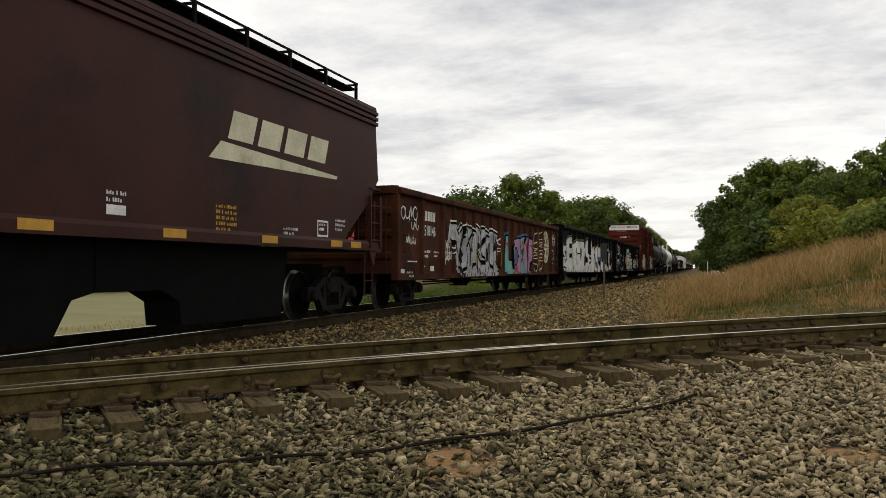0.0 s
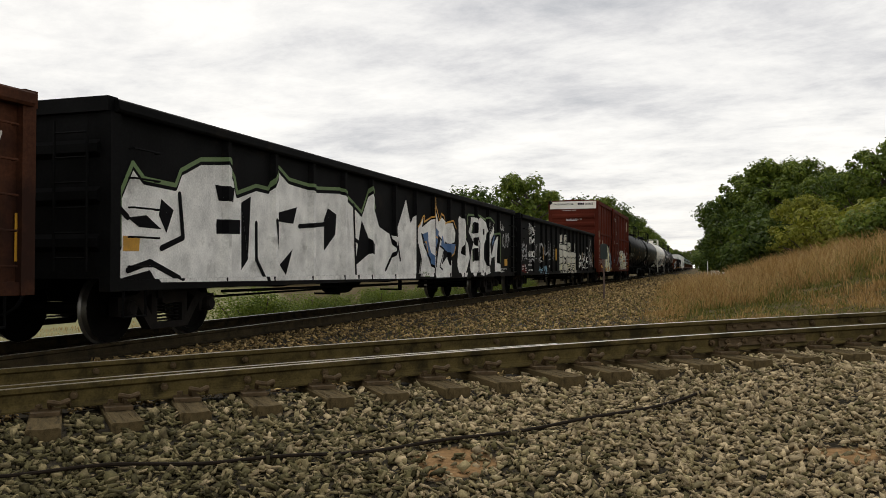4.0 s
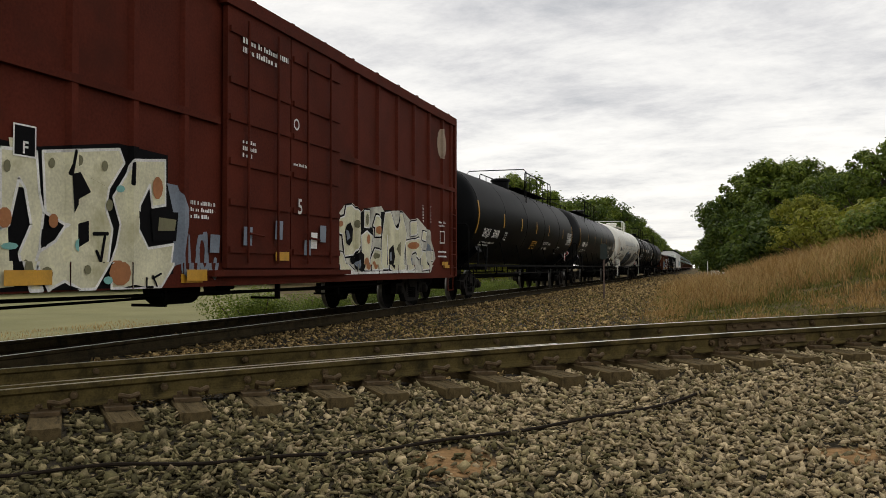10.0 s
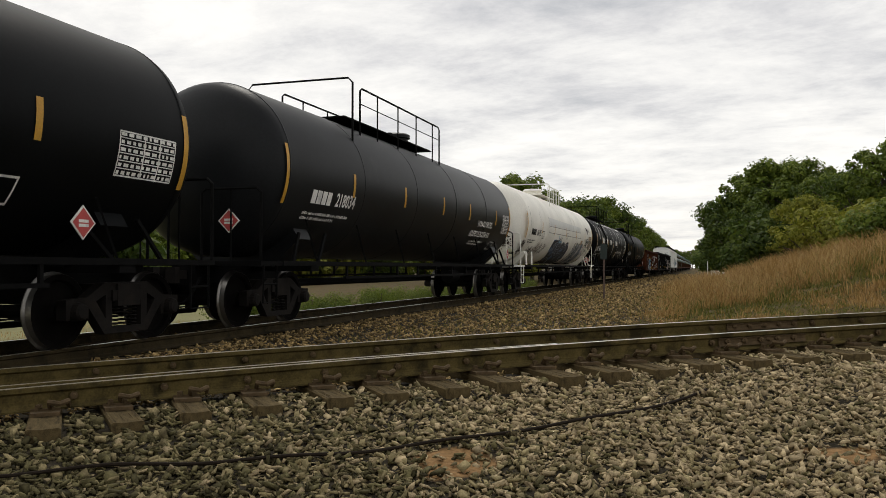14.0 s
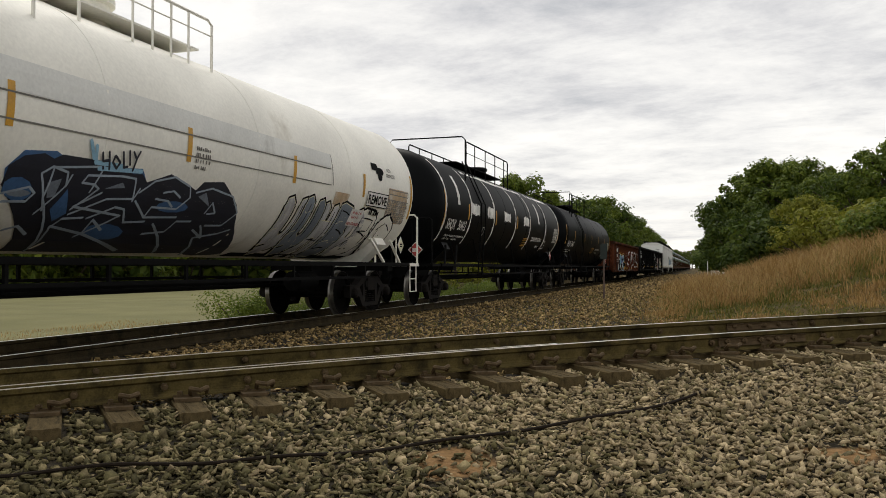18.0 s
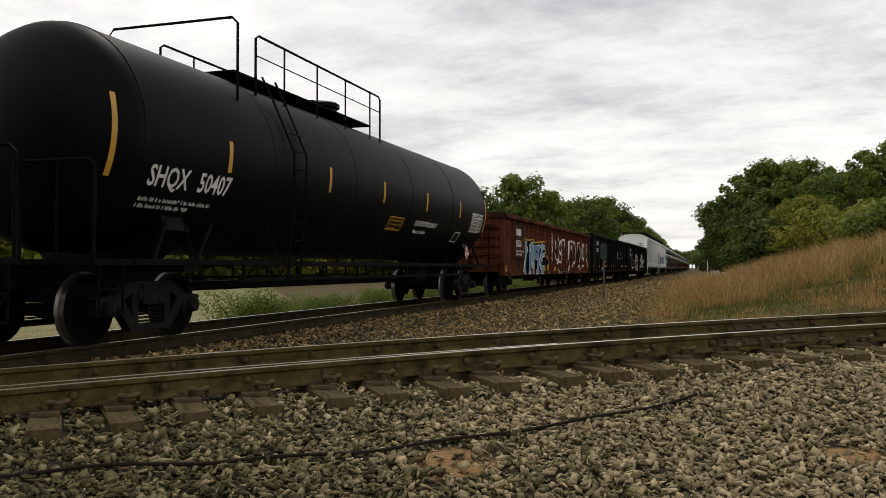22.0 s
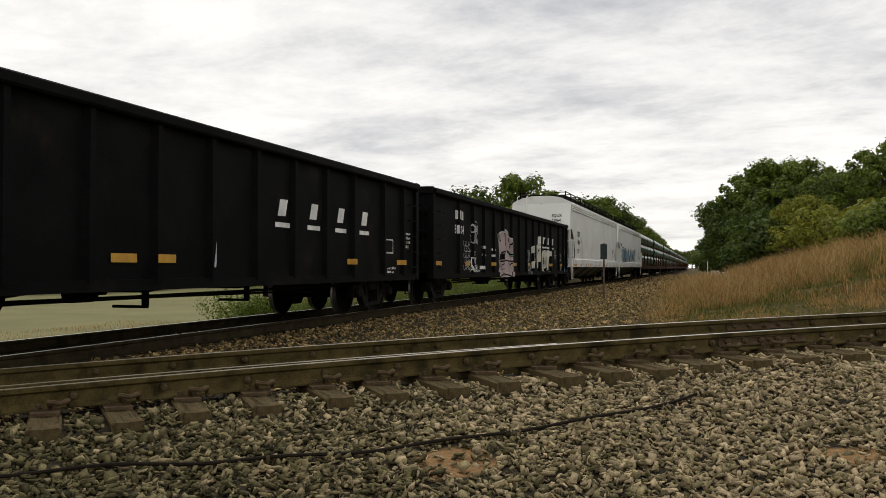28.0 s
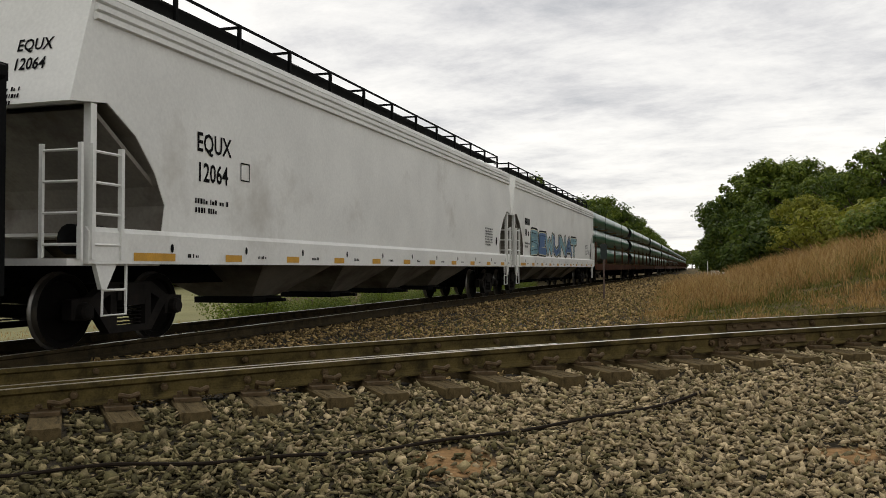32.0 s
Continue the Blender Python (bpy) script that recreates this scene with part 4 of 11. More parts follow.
# ---- train: kinds of car ----
def tank_car(label, a, b, r, zc, paint_m, trim, strips, deck, dome_u, ladder_u=None, jacket=False, rail_m=None, inset=1.7, offset=0.0):
    """A tank car without a full frame: shell with domed heads, end platforms, handrails and a top platform."""
    car, h, shift = wagon("tank_car", label, a, b)
    rail_m = rail_m or M_STEEL
    c = h - 0.85
    prof = [(0.001, -h + 0.1)]
    prof += [(r * math.sin(w), -c - 0.75 * math.cos(w)) for w in np.linspace(0.12, math.pi / 2, 9)]
    prof += [(r * math.sin(w), c + 0.75 * math.cos(w)) for w in np.linspace(math.pi / 2, 0.12, 9)] + [(0.001, h - 0.1)]
    prof[0], prof[-1] = (0.001, -c - 0.752), (0.001, c + 0.752)
    shell = part("tank_shell", Shape().lathe(prof, (0, 0, zc), "y", 64), paint_m, car, smooth=True)
    n_ring = 5
    for k in range(n_ring + 1):
        y = -c + 2 * c * k / n_ring
        t = 0.03 if jacket else 0.02
        part("weld_seam", Shape().lathe([(r - 0.01, -t), (r + 0.006, -t * 0.6), (r + 0.006, t * 0.6), (r - 0.01, t)], (0, y, zc), "y", 64), paint_m, car, smooth=True)
    for s in (-1, 1):
        y0 = s * (h - 1.9)
        part("stub_sill", Shape().box(-0.22, 0.22, min(y0 - s * 1.4, s * h), max(y0 - s * 1.4, s * h), 0.72, 1.05), M_STEEL, car)
        part("saddle", Shape().prism([(-1.1, 1.75), (-1.25, 1.5), (-0.7, 1.0), (0.7, 1.0), (1.25, 1.5), (1.1, 1.75)], y0 - 0.25, y0 + 0.25), paint_m, car)
        part("end_platform", Shape().box(-1.45, 1.45, min(s * (h - 0.75), s * h), max(s * (h - 0.75), s * h), 1.02, 1.09), rail_m, car)
        part("bolster_beam", Shape().box(-1.45, 1.45, y0 - 0.15, y0 + 0.15, 0.92, 1.06), M_STEEL, car)
        for x in (-1, 1):
            e0 = s * (h - 0.04)
            part("end_handrail", Shape().tube([(x * 0.32, e0, 1.08), (x * 0.32, e0, 2.2), (x * 0.4, e0, 2.27), (x * 1.34, e0, 2.27), (x * 1.42, e0, 2.2), (x * 1.42, e0, 1.08)], 0.024, 6), rail_m, car)
            part("end_handrail_post", Shape().tube([(x * 0.87, e0, 1.08), (x * 0.87, e0, 2.26)], 0.016, 5), rail_m, car)
        part("sill_step", Shape().tube([(1.42, s * (h - 0.12), 1.04), (1.42, s * (h - 0.12), 0.42), (1.42, s * (h - 0.55), 0.42), (1.42, s * (h - 0.55), 1.04)], 0.02, 5).tube([(1.42, s * (h - 0.12), 0.72), (1.42, s * (h - 0.55), 0.72)], 0.016, 5), rail_m, car)
        part("brace", Shape().tube([(1.4, y0 - s * 0.2, 1.06), (1.28, y0 - s * 0.75, 1.62)], 0.035, 5), rail_m, car)
        part("brace", Shape().tube([(1.4, y0 + s * 0.75, 1.06), (1.3, y0 + s * 0.35, 1.6)], 0.035, 5), rail_m, car)
    for x in (-1.44, 1.44):
        part("side_rail", Shape().box(x - 0.03, x + 0.03, -h + 0.7, h - 0.7, 1.02, 1.10), M_STEEL, car)
        part("safety_rail", Shape().box(x - 0.03, x + 0.03, -h + 3.2, h - 3.2, 0.77, 0.82), M_STEEL, car)
        for y in np.linspace(-h + 3.3, h - 3.3, 9):
            part("rail_post", Shape().box(x - 0.02, x + 0.02, y - 0.025, y + 0.025, 0.79, 1.03), M_STEEL, car)
    for y in np.linspace(-c + 1.2, c - 1.2, 0 if jacket else 7):
        part("rail_bracket", Shape().tube([(1.42, y, 1.08), (r * 0.86, y - 0.25, zc - r * 0.55)], 0.018, 4), M_STEEL, car)
    part("skid_beam", Shape().box(-0.9, -0.7, -h + 2.9, h - 2.9, 0.57, 0.74), M_STEEL, car)
    part("train_pipe", Shape().tube([(-0.6, -h + 2.8, 0.62), (-0.6, h - 2.8, 0.62)], 0.04, 6), M_STEEL, car)
    part("air_reservoir", Shape().lathe([(0, -0.45), (0.2, -0.4), (0.2, 0.4), (0, 0.45)], (0.3, h - 3.9, 0.72), "y", 14), M_STEEL, car, smooth=True)
    # top platform with its railings and the manway
    d0, d1 = deck[0] + shift, deck[1] + shift
    zt = zc + r
    part("top_platform", Shape().box(-0.72, 0.72, d0 + 0.7, d1, zt + 0.03, zt + 0.06), rail_m, car, "grated platform on top of the tank")
    z1 = zt + (0.46 if jacket else 0.70)
    part("top_rail", Shape().tube([(-1.22, d0, zt - 0.68), (-1.22, d0, z1 - 0.1), (-1.12, d0, z1), (1.12, d0, z1), (1.22, d0, z1 - 0.1), (1.22, d0, zt - 0.68)], 0.022, 6), rail_m, car)
    for x in (-0.95, 0.95):
        part("top_rail", Shape().tube([(x, d0 + 1.0, zt - 0.35), (x, d0 + 1.0, z1 - 0.06), (x, d0 + 1.1, z1), (x, d1 - 0.1, z1), (x, d1, z1 - 0.06), (x, d1, zt - 0.35)], 0.022, 6).tube([(x, d0 + 1.0, (zt + z1) / 2), (x, d1, (zt + z1) / 2)], 0.012, 4), rail_m, car)
        for y in np.linspace(d0 + 2.0, d1 - 0.6, 4):
            part("rail_post", Shape().tube([(x, y, zt - 0.35), (x, y, z1)], 0.018, 5), rail_m, car)
    yd = dome_u + shift
    k = 1.15 if jacket else 1.0
    part("manway", Shape().lathe([(0.0, 0.42), (0.34 * k, 0.42), (0.40 * k, 0.38), (0.40 * k, 0.30), (0.34 * k, 0.28), (0.34 * k, -0.15)], (0, yd, zt), "z", 24).box(-0.05, 0.05, yd - 0.5, yd + 0.5, zt + 0.34, zt + 0.40), paint_m, car, smooth=True)
    if ladder_u:
        y = ladder_u + shift
        sh = Shape()
        for dy in (-0.22, 0.22):
            sh.tube([(1.5, y + dy, 0.75), (r + 0.1, y + dy, zc - 0.3), (r + 0.1, y + dy, zc + 0.2), (r * 0.8, y + dy, zc + r * 0.72), (1.0, y + dy, zt)], 0.02, 5)
        for k in range(9):
            z = 0.85 + 0.3 * k
            q = max(-0.95, min(0.95, (z - zc) / r))
            x = 1.52 if z < zc - 0.3 else r * math.sqrt(1 - q * q) + 0.1
            sh.tube([(x, y - 0.22, z), (x, y + 0.22, z)], 0.014, 4)
        part("side_ladder", sh, rail_m, car)
    running_gear(car, h, inset, end=h, offset=offset)
    face = Round(r, zc)
    for k, u in enumerate(strips):
        z0, z1_ = ((zc - 0.62, zc + 0.38) if k in (0, len(strips) - 1) else (zc - 0.32, zc + 0.14))
        paint("reflective_strip", [bar(u + shift - 0.05, u + shift + 0.05, z0, z1_)], M_GOLD, car, face, 0.008, "yellow reflective strip")
    return car, h, shift, face


def placard(car, x, y, z, axis="x", size=0.27, red=True):
    """A diamond hazard placard in its holder."""
    def dia(s, e):
        pts = [(-s, 0), (0, -s), (s, 0), (0, s)]
        return [(x + e, y + p, z + q) for p, q in pts] if axis == "x" else [(x + p, y - e, z + q) for p, q in pts]
    sh = Shape()
    back = dia(size, 0) + dia(size, 0.012)
    sh.v, sh.f = list(back), [(0, 1, 2, 3), (4, 5, 6, 7), (0, 1, 5, 4), (1, 2, 6, 5), (2, 3, 7, 6), (3, 0, 4, 7)]
    ob = part("placard", sh, M_WHITE, car, "diamond hazard placard, red on white" if red else "faded white diamond hazard placard")
    s2 = Shape()
    s2.v, s2.f = dia(size * 0.86, 0.016), [(0, 1, 2, 3)]
    part("placard_face", s2, M_RED if red else M_BONE, ob)
    s3 = Shape()
    for q in (-0.05, 0.0):
        i = len(s3.v)
        pts = [(-size * 0.4, q), (size * 0.4, q), (size * 0.4, q + 0.035), (-size * 0.4, q + 0.035)]
        s3.v += [(x + 0.019, y + p, z + w) for p, w in pts] if axis == "x" else [(x + p, y - 0.019, z + w) for p, w in pts]
        s3.f.append((i, i + 1, i + 2, i + 3))
    part("placard_print", s3, M_WHITE if red else M_INK, ob)
    return ob


def chart(car, face, x, z, w, h, material, lift=0.007):
    """A stencilled inspection table: frame, rules and print."""
    polys = frame_box(x, x + w, z, z + h, 0.018)
    for k in range(1, 6):
        polys.append(bar(x, x + w, z + h * k / 6, z + h * k / 6 + 0.012))
    polys += [bar(x + w * 0.42, x + w * 0.44, z, z + h), bar(x + w * 0.7, x + w * 0.72, z, z + h)]
    rnd = random.Random(3)
    for k in range(6):
        a = x + 0.03
        while a < x + w - 0.06:
            q = rnd.uniform(0.03, 0.1)
            polys.append(bar(a, min(a + q, x + w - 0.02), z + h * (k + 0.3) / 6, z + h * (k + 0.75) / 6))
            a += q + 0.04
    return paint("stencilled_table", polys, material, car, face, lift)


def hopper_car(label, a, b, paint_m, top, belly, cut, roof_rail, walk_m, sill=(1.03, 1.46), wide=1.5, fade=None, chutes=4):
    """A covered hopper: plate sides with sloped ends, roof walks, side sills, outlet chutes."""
    car, h, shift = wagon("covered_hopper_car", label, a, b)
    side = [(y, z) for y, z in cut(h)]
    outline = [(-y, z) for y, z in side] + [(y, z) for y, z in reversed(side)]
    part("body", Shape().prism(outline, -wide + 0.02, wide - 0.02, "x"), paint_m, car)
    part("roof", Shape().prism([(-wide, top - 0.02), (-wide + 0.02, top + 0.06), (-1.0, top + 0.28), (-0.5, top + 0.38), (0.5, top + 0.38), (1.0, top + 0.28), (wide - 0.02, top + 0.06), (wide, top - 0.02)], -h + 0.02, h - 0.02), paint_m, car)
    for s in (-1, 1):
        for k in range(3):
            z = top - 0.30 + 0.11 * k
            part("top_chord", Shape().prism([(s * (wide - 0.03), z - 0.05), (s * (wide + 0.035), z - 0.035), (s * (wide + 0.035), z + 0.03), (s * (wide - 0.03), z + 0.05)], -h + 0.02, h - 0.02), paint_m, car)
        part("side_sill", Shape().prism([(s * (wide - 0.14), sill[0]), (s * (wide + 0.03), sill[0]), (s * (wide + 0.03), sill[1] - 0.06), (s * (wide - 0.02), sill[1]), (s * (wide - 0.14), sill[1])], -h - 0.1, h + 0.1), paint_m, car)
        # roof walk: dark grated boards behind a low rail on posts
        part("roof_walk", Shape().box(s * 0.98 - 0.16, s * 0.98 + 0.16, -h + 0.3, h - 0.3, top + 0.40, top + 0.43), walk_m, car, "dark grated roof walk")
        part("hatch_cover", Shape().prism([(s * 0.12, top + 0.36), (s * 0.16, top + 0.52), (s * 0.6, top + 0.52), (s * 0.64, top + 0.36)], -h + 0.8, h - 0.8), M_STEEL, car)
        part("roof_rail", Shape().box(s * 1.17 - 0.012, s * 1.17 + 0.012, -h + 0.3, h - 0.3, top + roof_rail - 0.04, top + roof_rail), walk_m, car)
        for y in np.linspace(-h + 0.35, h - 0.35, 13):
            part("roof_post", Shape().box(s * 1.16 - 0.025, s * 1.16 + 0.025, y - 0.03, y + 0.03, top + 0.12, top + roof_rail), paint_m if walk_m is not M_STEEL else M_STEEL, car)
            part("walk_bracket", Shape().box(min(s * 0.6, s * 1.16), max(s * 0.6, s * 1.16), y - 0.02, y + 0.02, top + roof_rail - 0.06, top + roof_rail - 0.02), walk_m, car)
        # slope sheet, platform, ladders and step at each end
        y0 = s * (h + 0.0)
        part("end_platform", Shape().box(-1.45, 1.45, min(y0 - s * 1.3, y0 + s * 0.35), max(y0 - s * 1.3, y0 + s * 0.35), sill[0] - 0.02, sill[0] + 0.06), paint_m, car)
        part("end_post", Shape().box(1.36, 1.46, min(y0, y0 - s * 0.1), max(y0, y0 - s * 0.1), sill[0], belly), paint_m, car)
        part("end_post", Shape().box(-1.46, -1.36, min(y0, y0 - s * 0.1), max(y0, y0 - s * 0.1), sill[0], belly), paint_m, car)
        part("centre_post", Shape().box(-0.08, 0.08, min(y0, y0 - s * 0.1), max(y0, y0 - s * 0.1), sill[0], top + 0.2), paint_m, car)
        lad = Shape()
        for y in (y0 + s * 0.05, y0 - s * 0.45):
            lad.box(1.50, 1.56, y - 0.025, y + 0.025, sill[0] + 0.05, sill[1] + 0.95)
        for k in range(4):
            z = sill[0] + 0.22 + 0.36 * k
            lad.tube([(1.53, y0 + s * 0.05, z), (1.53, y0 - s * 0.45, z)], 0.018, 5)
        part("side_ladder", lad, paint_m, car)
        end = Shape()
        for x in (0.95, 1.5):
            end.box(x - 0.025, x + 0.025, y0 + s * 0.2 - 0.02, y0 + s * 0.2 + 0.02, sill[0] + 0.05, sill[1] + 0.95)
        for k in range(4):
            z = sill[0] + 0.22 + 0.36 * k
            end.tube([(0.95, y0 + s * 0.2, z), (1.5, y0 + s * 0.2, z)], 0.018, 5)
        part("end_ladder", end, paint_m, car)
        tall = Shape()
        for x in (-1.2, -0.75):
            tall.tube([(x, y0 + s * 0.12, sill[0]), (x, y0 + s * 0.12, top + 0.34), (x, y0 - s * 0.3, top + 0.42)], 0.02, 5)
        for k in range(9):
            tall.tube([(-1.2, y0 + s * 0.12, sill[0] + 0.3 + 0.36 * k), (-0.75, y0 + s * 0.12, sill[0] + 0.3 + 0.36 * k)], 0.014, 4)
        part("end_ladder", tall, paint_m, car)
        part("sill_step", Shape().prism([(y0 - s * 0.05, sill[0]), (y0 - s * 0.42, sill[0]), (y0 - s * 0.24, sill[0] - 0.3), (y0 - s * 0.16, sill[0] - 0.3)], 1.44, 1.5, "x").tube([(1.47, y0 - s * 0.2, sill[0]), (1.47, y0 - s * 0.2, 0.42), (1.47, y0 - s * 0.62, 0.42), (1.47, y0 - s * 0.62, sill[0])], 0.02, 5).tube([(1.47, y0 - s * 0.2, 0.72), (1.47, y0 - s * 0.62, 0.72)], 0.016, 5), paint_m, car)
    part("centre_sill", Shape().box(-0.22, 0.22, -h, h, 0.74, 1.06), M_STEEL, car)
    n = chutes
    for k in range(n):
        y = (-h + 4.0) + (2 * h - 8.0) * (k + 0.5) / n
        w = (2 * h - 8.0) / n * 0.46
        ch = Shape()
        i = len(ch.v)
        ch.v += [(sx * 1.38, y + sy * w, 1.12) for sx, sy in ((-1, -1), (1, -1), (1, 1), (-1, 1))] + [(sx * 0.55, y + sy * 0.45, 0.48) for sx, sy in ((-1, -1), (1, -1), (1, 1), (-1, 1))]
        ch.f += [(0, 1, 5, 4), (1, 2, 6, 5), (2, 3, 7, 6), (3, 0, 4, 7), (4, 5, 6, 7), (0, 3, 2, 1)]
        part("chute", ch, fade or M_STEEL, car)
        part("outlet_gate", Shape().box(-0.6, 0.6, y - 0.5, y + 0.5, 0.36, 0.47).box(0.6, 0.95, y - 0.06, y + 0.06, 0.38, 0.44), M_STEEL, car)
    part("air_reservoir", Shape().lathe([(0, -0.5), (0.2, -0.45), (0.2, 0.45), (0, 0.5)], (0.5, -h + 1.2, 1.35), "y", 14), M_STEEL, car, smooth=True)
    running_gear(car, h, 1.25, end=h + 0.3)
    return car, h, shift, Flat([(-h, h, wide - 0.02)])


def pipe_car(label, a, b, turning=False):
    """A flat car stacked three high with long coated pipes."""
    car, h, shift = wagon("pipe_flatcar", label, a, b)
    part("deck", Shape().box(-1.45, 1.45, -h + 0.2, h - 0.2, 1.08, 1.22), M_OXIDE, car)
    part("side_sill", Shape().box(1.4, 1.5, -h + 0.2, h - 0.2, 0.85, 1.2), M_OXIDE, car)
    part("side_sill", Shape().box(-1.5, -1.4, -h + 0.2, h - 0.2, 0.85, 1.2), M_OXIDE, car)
    part("centre_sill", Shape().box(-0.25, 0.25, -h, h, 0.7, 1.08), M_STEEL, car)
    r, rows = 0.535, []
    me = Shape().lathe([(r - 0.02, -h + 0.9), (r, -h + 0.9), (r, h - 0.9), (r - 0.02, h - 0.9)], (0, 0, 0), "y", 22).mesh("pipe", M_PIPE, True)
    # black bore and an added inner disc stand for the shade inside open pipes
    bore = Shape().lathe([(r - 0.022, -h + 0.9), (r - 0.022, h - 0.9)], (0, 0, 0), "y", 22).mesh("pipe_bore", M_BORE, True)
    plug = Shape().lathe([(0.0, -h + 1.6), (r - 0.022, -h + 1.6)], (0, 0, 0), "y", 22).mesh("pipe_shadow", M_BORE)
    for tier in range(3):
        for x in (-0.56, 0.56):
            ob = child("pipe", me, car, pose(x, 0, 1.32 + r + tier * 1.13))
            child("pipe_bore", bore, ob)
            child("pipe_shadow_disc", plug, ob)
    for y in np.linspace(-h + 2.2, h - 2.2, 5):
        for tier in range(3):
            part("timber", Shape().box(-1.3, 1.3, y - 0.07, y + 0.07, 1.22 + tier * 1.13, 1.33 + tier * 1.13), M_TIE, car)
        part("strap", Shape().box(1.11, 1.125, y + 0.2, y + 0.26, 1.2, 4.6), M_STEEL, car)
        part("stake", Shape().box(1.14, 1.24, y - 0.06, y + 0.06, 1.2, 2.6), M_OXIDE, car)
    running_gear(car, h, 2.6, turning)
    return car


# ---- train: how far it has come at each time ----
TRAVEL = [(0.0, -130.14), (0.5, -126.06), (1.0, -122.14), (1.5, -118.08), (2.0, -114.16), (2.5, -110.43), (3.0, -106.79), (3.5, -103.10), (5.5, -86.68), (6.0, -82.73), (6.5, -78.83), (7.0, -75.08), (7.5, -70.97), (8.0, -66.86), (8.5, -62.74), (9.0, -58.65), (9.5, -54.78), (10.0, -50.63), (10.5, -46.47), (11.0, -42.65), (11.5, -38.48), (12.0, -34.31), (12.5, -30.35), (13.0, -26.34), (13.5, -22.41), (14.0, -18.38), (14.5, -14.55), (16.5, 0.00), (17.0, 3.84), (17.5, 7.84), (18.0, 11.93), (18.5, 16.06), (19.0, 20.14), (19.5, 24.17), (20.0, 28.19), (20.5, 32.20), (21.0, 36.14), (21.5, 40.16), (22.0, 44.12), (22.5, 48.29), (23.0, 52.46), (23.5, 56.60), (24.0, 60.81), (24.5, 65.28), (25.0, 69.69), (25.5, 73.80), (27.5, 90.44), (28.0, 94.54), (28.5, 98.66), (29.0, 102.75), (29.5, 107.08), (30.0, 111.43), (30.5, 115.69), (31.0, 119.92), (31.5, 124.05), (32.0, 128.45)]
S_T, S_V = [p for p, _ in TRAVEL], [q for _, q in TRAVEL]


def slanted_mark(x, z, size, n=4, gap=0.25, lean=0.3):
    """A railway's logo reduced to plain leaning blocks."""
    w = size * 0.95
    return [bar(x + k * (w + gap * size), x + k * (w + gap * size) + w, z, z + size, lean * size) for k in range(n)]


def marks(x, z, size, n, gap=0.3, seed=1):
    """Owner's initials reduced to plain upright blocks."""
    return [bar(x + k * size * (0.75 + gap), x + k * size * (0.75 + gap) + size * 0.72, z, z + size) for k in range(n)]


# brown covered hopper
def brown_cut(h):
    return [(h - 0.08, 4.32), (h + 0.1, 2.85), (h - 0.4, 2.35), (h - 1.45, 1.66), (h - 1.6, 1.5)]


car, h, q, face = hopper_car("dark brown covered hopper car with a pale slanted logo", -131.6, -113.55, M_BROWN, 4.32, 2.4, brown_cut, 0.55, M_STEEL, sill=(1.34, 1.54), wide=1.5, chutes=0)
x = -119.8 + q
logo = [bar(x + 0.5 + 0.85 * k, x + 1.2 + 0.85 * k, 2.90, 3.34, 0.16) for k in range(4)]
logo.append([(x, 2.56), (x + 4.25, 2.66), (x + 4.3, 2.72), (x + 0.32, 2.84)])
paint("railway_logo", logo, M_BONE, car, face, 0.008, "pale slanted railway logo as plain blocks over a wedge")
paint("stencil_box", frame_box(-116.35 + q, -115.9 + q, 1.55, 1.85, 0.035) + small_print(-116.28 + q, 1.75, 0.3, 2, 0.05), M_WHITE, car, face)
paint("stencil_print", small_print(-115.6 + q, 1.86, 0.45, 3, 0.05, 4) + small_print(-117.6 + q, 1.62, 0.5, 2, 0.045, 6) + small_print(-121.9 + q, 1.86, 0.35, 2, 0.05, 8) + [bar(-121.9 + q, -121.55 + q, 1.62, 1.74)], M_WHITE, car, face)
paint("stencil_print", small_print(-119.6 + q, 1.86, 0.55, 5, 0.05, 7) + small_print(-125.4 + q, 2.0, 0.5, 4, 0.06, 3), M_GOLD, car, face)
paint("red_stencil", [bar(-115.0 + q, -114.75 + q, 1.5, 1.58), [(-114.85 + q, 1.6), (-114.7 + q, 1.6), (-114.75 + q, 1.7)]], M_RED, car, face)
sill_face = Flat([(-h, h, 1.53)])
for u in (-126.2, -123.0, -120.6, -118.1, -115.6, -114.7):
    paint("reflective_strip", [bar(u + q - 0.28, u + q + 0.22, 1.38, 1.5)], M_GOLD, car, sill_face, 0.006, "yellow reflective strip")
# near-black plates fill the underside almost to the rails, one gap left open
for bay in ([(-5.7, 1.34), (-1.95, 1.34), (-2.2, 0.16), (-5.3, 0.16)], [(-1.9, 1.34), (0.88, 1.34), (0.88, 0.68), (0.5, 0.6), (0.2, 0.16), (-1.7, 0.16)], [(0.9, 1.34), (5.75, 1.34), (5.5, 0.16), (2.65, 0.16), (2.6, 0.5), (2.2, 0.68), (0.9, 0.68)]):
    part("dark_bay_plate", Shape().prism(bay, 0.55, 1.15, "x"), M_STEEL, car)

